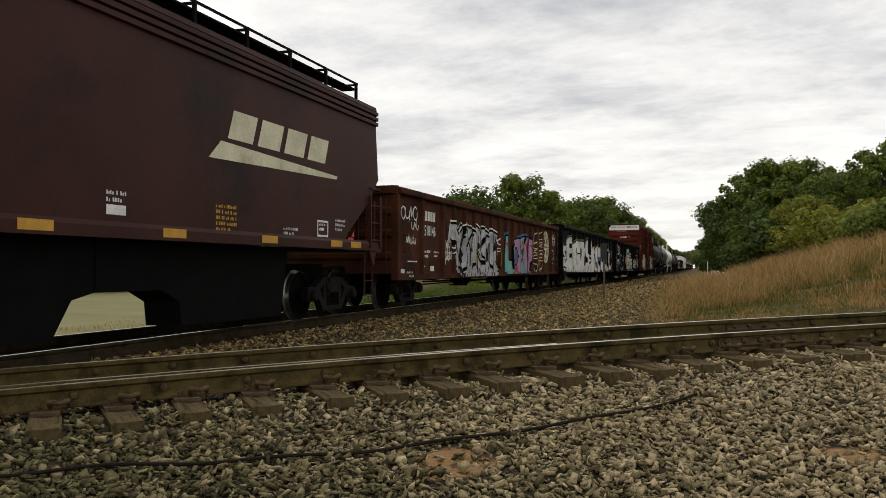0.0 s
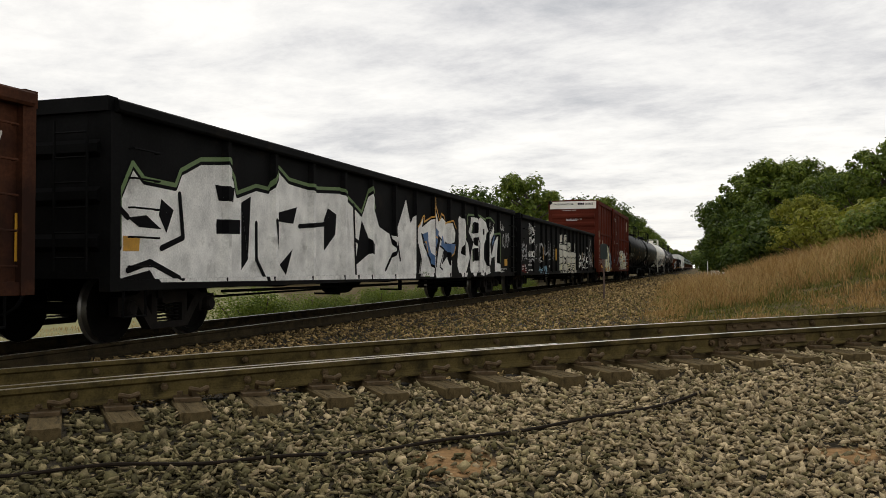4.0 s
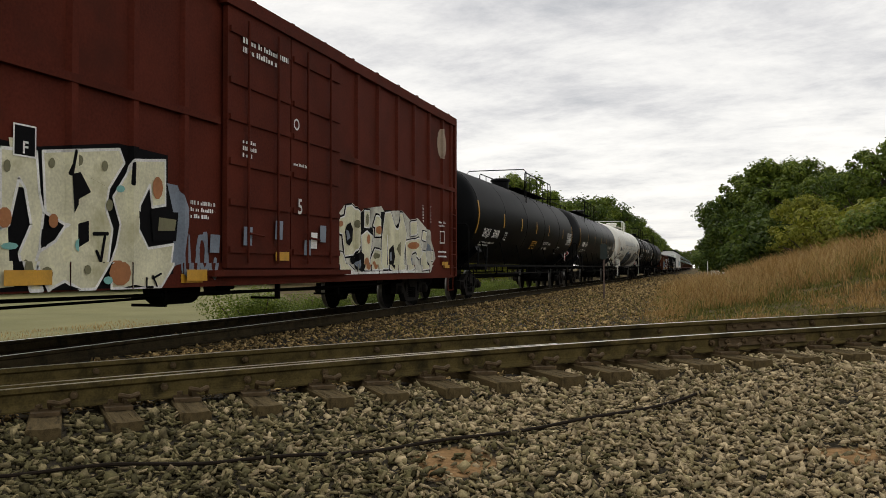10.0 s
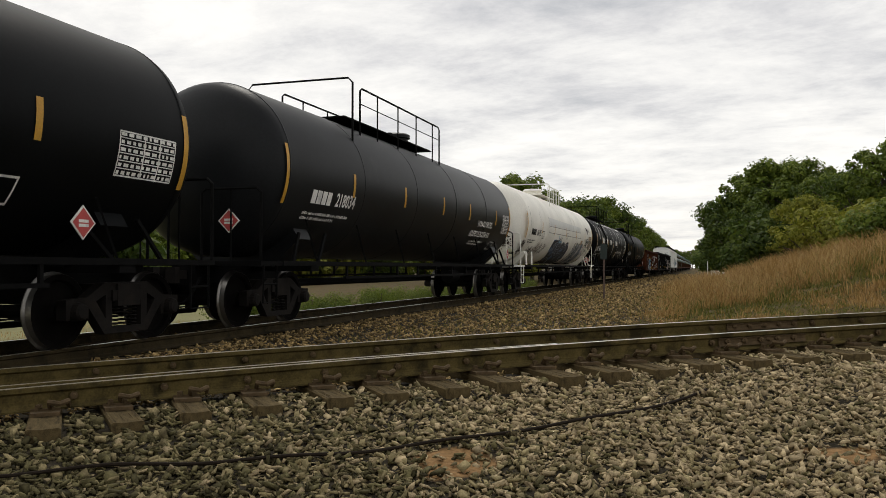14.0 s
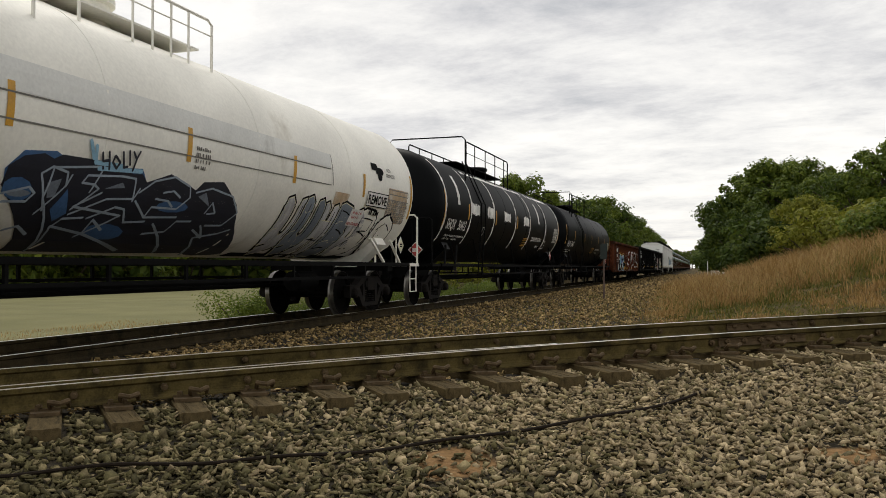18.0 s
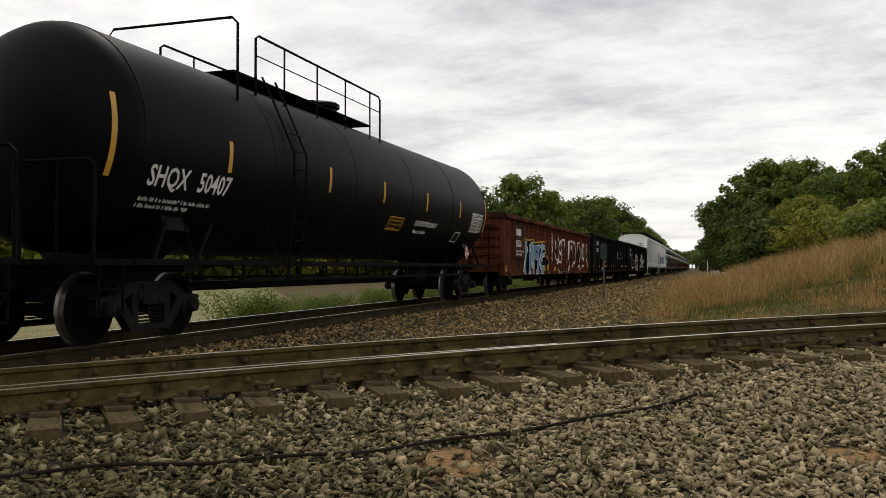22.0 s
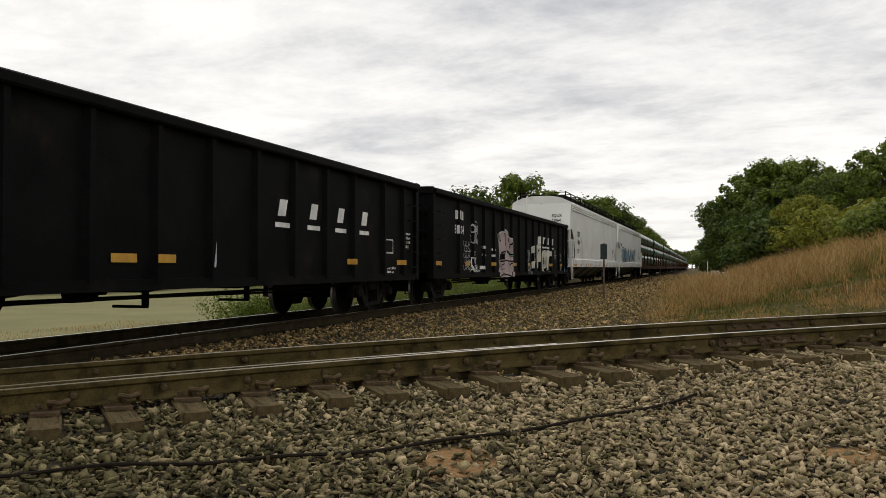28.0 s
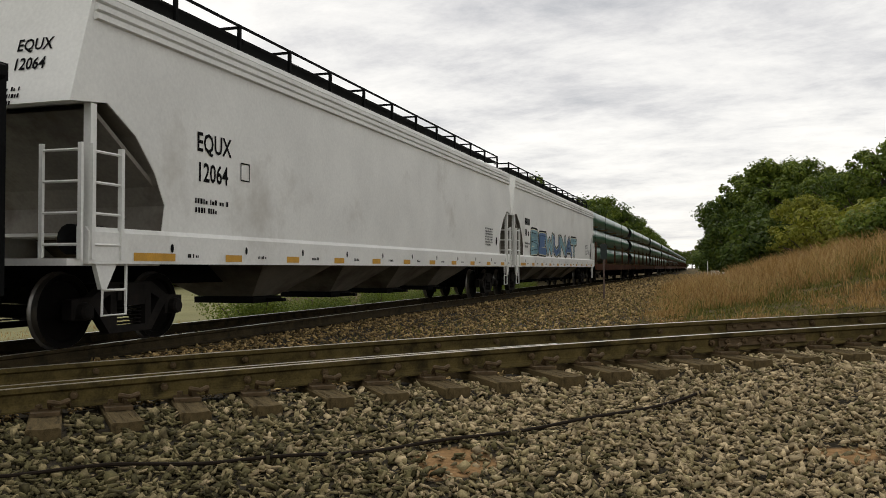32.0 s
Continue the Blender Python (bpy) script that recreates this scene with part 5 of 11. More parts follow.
# faded brown gondola
ribs = [-110.6, -108.95] + [-107.93 + 1.01 * k for k in range(13)] + [-94.9 + 0.0, -93.55]
ribs = [u for u in ribs if u < -95.4] + [-95.45, -93.6]
car, h, q, face, endf = gondola("faded brown gondola car with silver and teal graffiti", -112.3, -92.1, 2.82, M_OXIDE, ribs)
paint("reporting_mark", marks(-110.3 + q, 2.16, 0.24, 4, 0.12), M_WHITE, car, face)
paint("car_number", lettering("518146", -110.35 + q, 1.79, 0.26, 0.82), M_WHITE, car, face)
paint("stencil_print", small_print(-110.4 + q, 1.36, 0.5, 2, 0.07, 2) + small_print(-109.6 + q, 1.36, 0.4, 2, 0.06, 5) + small_print(-110.6 + q, 1.0, 0.4, 1, 0.05, 6) + [bar(-109.9 + q, -109.6 + q, 0.9, 1.03)], M_WHITE, car, face)
tag_lines(car, face, -112.0 + q, 2.08, 1.1, 0.4, M_WHITE, 4, 4, 0.035)
tag_lines(car, face, -111.3 + q, 1.9, 0.5, 0.22, M_WHITE, 6, 3, 0.03)
tag_lines(car, face, -111.65 + q, 1.55, 0.65, 0.22, M_WHITE, 9, 5, 0.03)
paint("stencil_print", [bar(-111.55 + q, -110.9 + q, 1.12, 1.15), bar(-112.0 + q, -111.75 + q, 0.86, 0.95)] + small_print(-111.6 + q, 0.85, 0.4, 2, 0.05, 3), M_WHITE, car, face)
paint("reflective_strip", [bar(-112.25 + q, -112.15 + q, 0.85, 1.8)], M_GOLD, car, face, 0.02, "yellow reflective strip")
tag_lines(car, face, -108.75 + q, 1.1, 0.45, 0.6, M_WHITE, 10, 3, 0.04)
paint("graffiti_tag", strokes([[(p + k * 1.05, s) for p, s in ln] for k, ch in enumerate("WHO'S") for ln in LETTER[ch]], -108.6 + q, 1.52, 0.13, 0.2, 0.03) + strokes([[(p + k * 1.05, s) for p, s in ln] for k, ch in enumerate("YARD??") for ln in LETTER[ch]], -108.65 + q, 1.22, 0.12, 0.2, 0.03), M_WHITE, car, face)
piece(car, face, -108.39 + q, 0.73, 5.46, 1.58, "silver spray-painted letters with black folds", (
    (M_SILVER, 0, [[(0, 0.648), (0.036, 0.975), (0.122, 0.97), (0.179, 0.802), (0.284, 0.976), (0.301, 0.914), (0.281, 0.496), (0.252, 0), (0.153, 0), (0.106, 0.181), (0.0956, 0.543)], [(0.28, 0.888), (0.35, 0.86), (0.391, 0.9), (0.393, 0), (0.252, 0)]]),
    (M_SILVER, 0, [[(0.17, 0.851), (0.208, 0.948), (0.237, 0.948), (0.248, 0.884), (0.301, 0.865), (0.322, 0.945), (0.38, 0.926), (0.419, 0.927), (0.467, 0.823), (0.487, 0.923), (0.52, 0.984), (0.577, 0.943), (0.604, 0.837), (0.614, 0.957), (0.676, 0.929), (0.692, 0.884), (0.717, 0.927), (0.785, 0.879), (0.803, 0.939), (0.873, 0.889), (0.906, 0.918), (0.987, 0.885), (0.977, 0.726), (0.907, 0.634), (0.907, 0.502), (0.957, 0.509), (0.954, 0.297), (1, 0.143), (0.969, 0), (0.174, 0)]]),
    (M_WHITE, 0.05, [[(0.17, 0.864), (0.207, 0.961), (0.237, 0.962), (0.248, 0.898), (0.301, 0.879), (0.322, 0.959), (0.38, 0.94), (0.419, 0.942), (0.467, 0.839), (0.487, 0.939), (0.52, 1), (0.577, 0.959), (0.604, 0.854), (0.614, 0.973), (0.676, 0.946), (0.692, 0.901), (0.717, 0.944), (0.785, 0.897), (0.803, 0.957), (0.873, 0.907), (0.906, 0.937), (0.987, 0.905)]]),
    (M_WHITE, 0.05, [[(0, 0.648), (0.036, 0.975), (0.122, 0.97), (0.179, 0.802), (0.284, 0.976), (0.301, 0.914)]]),
    (M_INK, 0.075, [[(0.17, 0.836), (0.208, 0.932), (0.237, 0.932), (0.248, 0.868), (0.301, 0.848), (0.322, 0.928), (0.38, 0.908), (0.419, 0.909), (0.467, 0.805), (0.487, 0.905), (0.52, 0.965), (0.577, 0.923), (0.604, 0.818), (0.614, 0.937), (0.676, 0.909), (0.692, 0.863), (0.717, 0.906), (0.785, 0.857), (0.803, 0.917), (0.873, 0.866), (0.906, 0.895), (0.987, 0.862)]]),
    (M_INK, 0.07, [[(0.0362, 0.94), (0.118, 0.932), (0.179, 0.764), (0.284, 0.937)]]),
    (M_INK, 0, [[(0.00988, 0.686), (0.0863, 0.632), (0.114, 0.546), (0.0687, 0.556)], [(0.106, 0.144), (0.128, 0.144), (0.191, 0), (0.153, 0)]]),
    (M_INK, 0.06, [[(0.108, 0.691), (0.142, 0.514), (0.181, 0.313), (0.219, 0.564), (0.256, 0.725)], [(0.181, 0.313), (0.22, 0.182), (0.245, 0)], [(0.132, 0.531), (0.12, 0.217), (0.143, 0.181)], [(0.281, 0.731), (0.271, 0.494), (0.303, 0.301)], [(0.219, 0.679), (0.209, 0.562)]]),
    (M_INK, 0, [[(0.172, 0.318), (0.19, 0.517), (0.239, 0.446), (0.255, 0.394), (0.225, 0.35), (0.235, 0.256), (0.21, 0.241), (0.196, 0.293), (0.172, 0.273)], [(0.246, 0.856), (0.267, 0.837), (0.254, 0.736), (0.241, 0.623), (0.221, 0.524), (0.211, 0.548), (0.24, 0.718)], [(0.305, 0.632), (0.32, 0.872), (0.341, 0.866), (0.326, 0.626)], [(0.467, 0.808), (0.496, 0.896), (0.492, 0.52), (0.474, 0.51)], [(0.585, 0.586), (0.581, 0.547), (0.569, 0.521), (0.554, 0.518), (0.542, 0.539), (0.537, 0.576), (0.541, 0.614), (0.553, 0.641), (0.568, 0.644), (0.581, 0.623)], [(0.264, 0), (0.282, 0.0507), (0.306, 0)], [(0.625, 0), (0.648, 0.0515), (0.671, 0)], [(0.406, 0.504), (0.427, 0.568), (0.437, 0.479), (0.418, 0.431)]]),
    (M_INK, 0, [[(0.907, 0.604), (0.967, 0.6), (0.961, 0.529), (0.913, 0.514)]]),
    (M_INK, 0.085, [[(0.268, 0.561), (0.324, 0.54), (0.375, 0.703), (0.419, 0.783)], [(0.422, 0.147), (0.438, 0.222), (0.469, 0.263), (0.507, 0.234), (0.526, 0.146)], [(0.611, 0.558), (0.634, 0.74), (0.663, 0.67), (0.679, 0.548), (0.717, 0.798), (0.789, 0.783)], [(0.822, 0.49), (0.859, 0.765), (0.898, 0.557), (0.948, 0.789)], [(0.508, 0.491), (0.582, 0.292), (0.639, 0.279)], [(0.719, 0.284), (0.735, 0.53), (0.756, 0.304)], [(0.79, 0.647), (0.784, 0.288), (0.852, 0.0338)], [(0.231, 0.0674), (0.303, 0.26), (0.315, 0.0769)], [(0.357, 0.698), (0.394, 0.472), (0.383, 0.206)], [(0.173, 0.174), (0.211, 0.148), (0.202, 0)], [(0.522, 0.367), (0.545, 0)], [(0.685, 0.521), (0.674, 0.247), (0.609, 0.245)]]),
    (M_INK, 0.05, [[(0.419, 0.912), (0.437, 0.782), (0.413, 0.565)], [(0.552, 0.756), (0.529, 0.495), (0.582, 0.4)], [(0.586, 0.825), (0.596, 0.506), (0.648, 0.273)], [(0.821, 0.829), (0.833, 0.649)], [(0.769, 0.635), (0.746, 0.313), (0.721, 0.527)], [(0.551, 0.0436), (0.574, 0.146), (0.61, 0)], [(0.703, 0.145), (0.695, 0)], [(0.77, 0.18), (0.788, 0)], [(0.898, 0.294), (0.861, 0)], [(0.359, 0.147), (0.372, 0)], [(0.201, 0.148), (0.233, 0)], [(0.324, 0.46), (0.342, 0.262), (0.292, 0.204)], [(0.906, 0.816), (0.878, 0.666)], [(1, 0.143), (0.928, 0.296)]]),
    (M_WHITE, 0.03, [[(0.47, 0.208), (0.473, 0)], [(0.291, 0.595), (0.335, 0.52), (0.381, 0.676)], [(0.57, 0.794), (0.578, 0.601)], [(0.718, 0.666), (0.769, 0.678)], [(0.184, 0.831), (0.19, 0.649)]]),
))
paint("graffiti_tag", strokes([[(p + k * 1.1, s) for p, s in ln] for k, ch in enumerate("C2K") for ln in LETTER[ch]], -103.0 + q, 1.74, 0.16, 0.22, 0.03) + strokes([[(p + k * 1.1, s) for p, s in ln] for k, ch in enumerate("FTS!") for ln in LETTER[ch]], -103.02 + q, 1.42, 0.14, 0.22, 0.03), M_WHITE, car, face)
piece(car, face, -102.08 + q, 0.73, 4.64, 1.54, "teal and lilac spray-painted letters with red marks", (
    (M_BLUE, 0, [[(0.428, 0.921), (0.675, 1), (0.857, 0.972), (1, 0.882), (0.975, 0.759), (0.825, 0.874), (0.676, 0.928), (0.428, 0.83)]]),
    (M_BLUE, 0, [[(0, 0.937), (0.154, 0.998), (0.163, 0.901), (0.00603, 0.809)]]),
    (M_TEAL, 0, [[(0.0229, 0.878), (0.141, 0.932), (0.143, 0.346), (0.271, 0.33), (0.262, 0.0285), (0.00853, 0)], [(0.471, 0.847), (0.723, 0.922), (0.711, 0.615), (0.741, 0.353), (0.777, 0.0238), (0.484, 0.0048)]]),
    (M_LILAC, 0, [[(0.244, 0.651), (0.327, 0.815), (0.467, 0.861), (0.476, 0.015), (0.299, 0.00367), (0.252, 0.144)]]),
    (M_LILAC, 0, [[(0.694, 0.91), (0.828, 0.891), (0.783, 0.466), (0.75, 0.415), (0.746, 0), (0.688, 0.0541), (0.678, 0.271), (0.637, 0.358), (0.67, 0.601)], [(0.865, 0.919), (0.971, 0.833), (0.893, 0.216), (0.861, 0), (0.805, 0.0706), (0.812, 0.278)]]),
    (M_BLUE, 0, [[(0.46, 0.438), (0.445, 0.31), (0.403, 0.231), (0.353, 0.23), (0.313, 0.304), (0.298, 0.425), (0.312, 0.548), (0.352, 0.628), (0.402, 0.635), (0.444, 0.563)]]),
    (M_NAVY, 0, [[(0.759, 0.412), (0.811, 0.431), (0.813, 0.0224), (0.746, 0)], [(0.539, 0.569), (0.663, 0.641), (0.65, 0.478), (0.61, 0.419), (0.61, 0.501), (0.546, 0.463)], [(0.54, 0.354), (0.63, 0.416), (0.634, 0.351), (0.547, 0.265)]]),
    (M_INK, 0.06, [[(0.0142, 0), (0.0228, 0.886), (0.141, 0.941), (0.149, 0.346), (0.278, 0.33), (0.265, 0.0145), (0.0142, 0)], [(0.252, 0.144), (0.244, 0.651), (0.327, 0.825), (0.474, 0.873), (0.731, 0.945), (0.921, 0.929)], [(0.262, 0.0054), (0.777, 0.0132)], [(0.46, 0.438), (0.445, 0.31), (0.403, 0.231), (0.353, 0.23), (0.313, 0.304), (0.298, 0.425), (0.312, 0.548), (0.352, 0.628), (0.402, 0.635), (0.444, 0.563), (0.46, 0.438)]]),
    (M_INK, 0.05, [[(0.828, 0.885), (0.783, 0.466), (0.75, 0.415), (0.746, 0)], [(0.865, 0.919), (0.971, 0.833), (0.893, 0.216), (0.858, 0)], [(0.865, 0.919), (0.812, 0.278), (0.805, 0.061)], [(0.687, 0.907), (0.663, 0.599), (0.63, 0.357)]]),
    (M_RED, 0, [[(0.485, 0.797), (0.463, 0.654), (0.5, 0.663)], [(0.509, 0.791), (0.552, 0.804), (0.533, 0.658)], [(0.608, 0.816), (0.596, 0.687), (0.617, 0.737), (0.638, 0.698), (0.662, 0.824)], [(0.683, 0.77), (0.741, 0.786), (0.708, 0.654), (0.717, 0.543), (0.689, 0.514)], [(0.881, 0.396), (0.877, 0.357), (0.866, 0.333), (0.853, 0.332), (0.842, 0.355), (0.838, 0.392), (0.842, 0.431), (0.853, 0.455), (0.866, 0.457), (0.877, 0.435)], [(0.521, 0.185), (0.518, 0.156), (0.51, 0.138), (0.501, 0.138), (0.493, 0.156), (0.49, 0.185), (0.493, 0.214), (0.501, 0.232), (0.51, 0.233), (0.518, 0.215)], [(0.634, 0.328), (0.673, 0.346), (0.651, 0.187)], [(0.895, 0.739), (0.929, 0.727), (0.909, 0.616)]]),
    (M_RED, 0, [[(0.607, 0.253), (0.605, 0.236), (0.601, 0.225), (0.595, 0.225), (0.591, 0.235), (0.589, 0.252), (0.591, 0.269), (0.595, 0.28), (0.601, 0.28), (0.605, 0.27)]]),
    (M_RED, 0, [[(0.0233, 0.727), (0.0904, 0.726), (0.0526, 0.558)], [(0.109, 0.446), (0.104, 0.411), (0.0908, 0.39), (0.0743, 0.388), (0.061, 0.408), (0.0559, 0.441), (0.0608, 0.475), (0.074, 0.497), (0.0904, 0.498), (0.104, 0.479)], [(0.339, 0.191), (0.461, 0.202), (0.439, 0.0263), (0.347, 0.0204)], [(0.27, 0.711), (0.327, 0.749), (0.297, 0.589)]]),
    (M_RED, 0.035, [[(0.842, 0.587), (0.872, 0.523)], [(0.872, 0.602), (0.839, 0.512)], [(0.611, 0.174), (0.632, 0.0922)], [(0.631, 0.175), (0.609, 0.093)]]),
))
piece(car, face, -97.20 + q, 0.78, 1.67, 1.73, "chalky looping tags", (
    (M_BONE, 0.034, [[(0.341, 0.962), (0.141, 0.891), (0.0387, 0.738), (0.0725, 0.639), (0.216, 0.721)], [(0.0612, 0.67), (0.262, 0.705)], [(0.00833, 0.577), (0.229, 0.559), (0.298, 0.609), (0.228, 0.657)], [(0.0208, 0.436), (0.298, 0.596), (0.129, 0.495), (0.312, 0.4)], [(0, 0.382), (0.3, 0.426), (0.232, 0.325), (0.0434, 0.342)], [(0.0127, 0.215), (0.28, 0.196), (0.179, 0.0212), (0.0564, 0.168)], [(0.924, 1), (0.686, 0.905), (0.687, 0.773), (0.926, 0.815)], [(0.714, 0.685), (0.94, 0.78), (0.754, 0.626), (0.956, 0.56)], [(0.684, 0.511), (0.928, 0.544), (0.782, 0.446), (0.93, 0.388), (0.685, 0.338)], [(0.616, 0.282), (1, 0.283), (0.877, 0.227), (0.734, 0), (0.642, 0.241)], [(0.332, 0.724), (0.368, 0.617), (0.402, 0.729), (0.332, 0.724)]]),
    (M_BONE, 0.034, [[(0.967, 0.836), (0.995, 0.72)]]),
))
cx, cz = -94.62 + q, 1.86
paint("round_emblem", [blob(cx, cz, 0.70, 0.67, 40)], M_BONE, car, face, 0.006, "round railway emblem as a plain disc with a cross")
paint("round_emblem", [blob(cx, cz, 0.44, 0.42, 32)] + [[(cx + r * math.cos(w + d), cz + r * 0.96 * math.sin(w + d)) for r, d in ((0.49, -0.05), (0.64, -0.04), (0.64, 0.03), (0.49, 0.05))] for w in np.linspace(0, 6.1, 27)], M_OXIDE, car, face, 0.0075)
paint("round_emblem", [bar(cx - 0.42, cx + 0.42, cz - 0.13, cz + 0.13), bar(cx - 0.14, cx + 0.14, cz - 0.40, cz + 0.40), blob(cx, cz + 0.28, 0.17, 0.12)], M_BONE, car, face, 0.0092)
paint("round_emblem", [bar(cx - 0.34 + 0.085 * k, cx - 0.28 + 0.085 * k, cz - 0.05, cz + 0.06) for k in range(8)], M_OXIDE, car, face, 0.0108)
tag_lines(car, face, -93.35 + q, 1.9, 0.9, 0.5, M_WHITE, 12, 4, 0.03)
paint("stencil_box", frame_box(-93.3 + q, -92.85 + q, 1.35, 1.75, 0.03) + small_print(-93.2 + q, 2.4, 0.5, 3, 0.05, 3) + small_print(-93.4 + q, 1.15, 0.6, 1, 0.045, 9), M_WHITE, car, face)
yellow(car, face, [-108.85, -105.9, -102.85, -100.8, -98.6, -95.95, -92.2], q, 1.05, 1.55, 0.09, 0.022)

# black gondola with one long white piece
ribs2 = [-88.3] + [-86.9 + 1.36 * k for k in range(12)]
car, h, q, face, endf = gondola("black gondola car covered in big white graffiti letters", -90.8, -69.9, 3.0, M_BLACK, ribs2)
paint("reporting_mark", lettering("ATW", -1.2, 2.86, 0.12) + lettering("60028", -1.3, 2.3, 0.15), M_WHITE, car, endf, 0.13)
piece(car, face, -90.62 + q, 0.73, 10.47, 1.94, "white spray-painted letters edged in black and yellow-green", (
    (M_WHITE, 0, [[(0.000544, 0.255), (3.4e-05, 0.57), (0.0225, 0.783), (0.0434, 0.692), (0.106, 0.679), (0.117, 0.789), (0.161, 0.894), (0.221, 0.931), (0.245, 0.811), (0.252, 0.69), (0.305, 0.772), (0.341, 0.764), (0.37, 0.973), (0.408, 0.879), (0.513, 0.85), (0.603, 0.884), (0.659, 0.776), (0.702, 0.685), (0.742, 0.963), (0.773, 0.758), (0.795, 0.6), (0.879, 0.504), (0.951, 0.986), (0.981, 0.699), (1, 0.804), (1, 0), (0.0701, 0.0342), (0.0556, 0.115), (0.000855, 0.0631)]]),
    (M_INK, 0.07, [[(0.000544, 0.255), (3.4e-05, 0.57), (0.0225, 0.783), (0.0434, 0.692), (0.106, 0.679), (0.117, 0.789), (0.161, 0.894), (0.221, 0.931), (0.245, 0.811), (0.252, 0.69), (0.305, 0.772), (0.341, 0.764), (0.37, 0.973), (0.408, 0.879), (0.513, 0.85), (0.603, 0.884), (0.659, 0.776), (0.702, 0.685), (0.742, 0.963), (0.773, 0.758), (0.795, 0.6), (0.879, 0.504), (0.951, 0.986), (0.981, 0.699), (1, 0.804), (1, 0.904)]]),
    (M_GREENLINE, 0.06, [[(0.00051, 0.276), (0, 0.591), (0.0225, 0.805), (0.0433, 0.714), (0.106, 0.701), (0.117, 0.811), (0.161, 0.917), (0.221, 0.956), (0.244, 0.836), (0.252, 0.715), (0.305, 0.798), (0.341, 0.79), (0.37, 1), (0.408, 0.906), (0.513, 0.879), (0.603, 0.914), (0.659, 0.807), (0.702, 0.717), (0.742, 0.995), (0.773, 0.79)]]),
    (M_INK, 0, [[(0.0135, 0.451), (0.0479, 0.476), (0.0768, 0.391), (0.0341, 0.394)], [(0.0765, 0.594), (0.102, 0.527), (0.0872, 0.367), (0.0723, 0.482)], [(0.195, 0.751), (0.245, 0.749), (0.241, 0.637), (0.204, 0.634)], [(0.263, 0.644), (0.289, 0.703), (0.282, 0.197), (0.264, 0.113)], [(0.366, 0.596), (0.435, 0.67), (0.422, 0.52), (0.366, 0.526)], [(0.551, 0.704), (0.587, 0.655), (0.582, 0.456), (0.536, 0.293), (0.536, 0.593)], [(0.702, 0.633), (0.76, 0.323), (0.67, 0.15)], [(0.42, 0.293), (0.398, 0.0667), (0.377, 0.156)], [(0.199, 0.493), (0.26, 0.506), (0.26, 0.394), (0.199, 0.385)]]),
    (M_INK, 0.08, [[(0.664, 0.778), (0.676, 0.0312)], [(0.845, 0.583), (0.879, 0.334), (0.828, 0.107)], [(0.914, 0.222), (0.897, 0.45)], [(0.305, 0.495), (0.306, 0.197), (0.335, 0.0257)], [(0.114, 0.644), (0.122, 0.342), (0.077, 0.262)], [(0.355, 0.528), (0.37, 0.112)], [(0.442, 0.502), (0.538, 0.545)], [(0.0135, 0.451), (0.000147, 0.5)], [(0.0141, 0.115), (0.0555, 0.169), (0.115, 0.0577)], [(0.748, 0.295), (0.673, 0.419)]]),
    (M_GOLD, 0, [[(0.00571, 0.333), (0.0356, 0.33), (0.0343, 0.24), (0.00587, 0.238)]]),
))
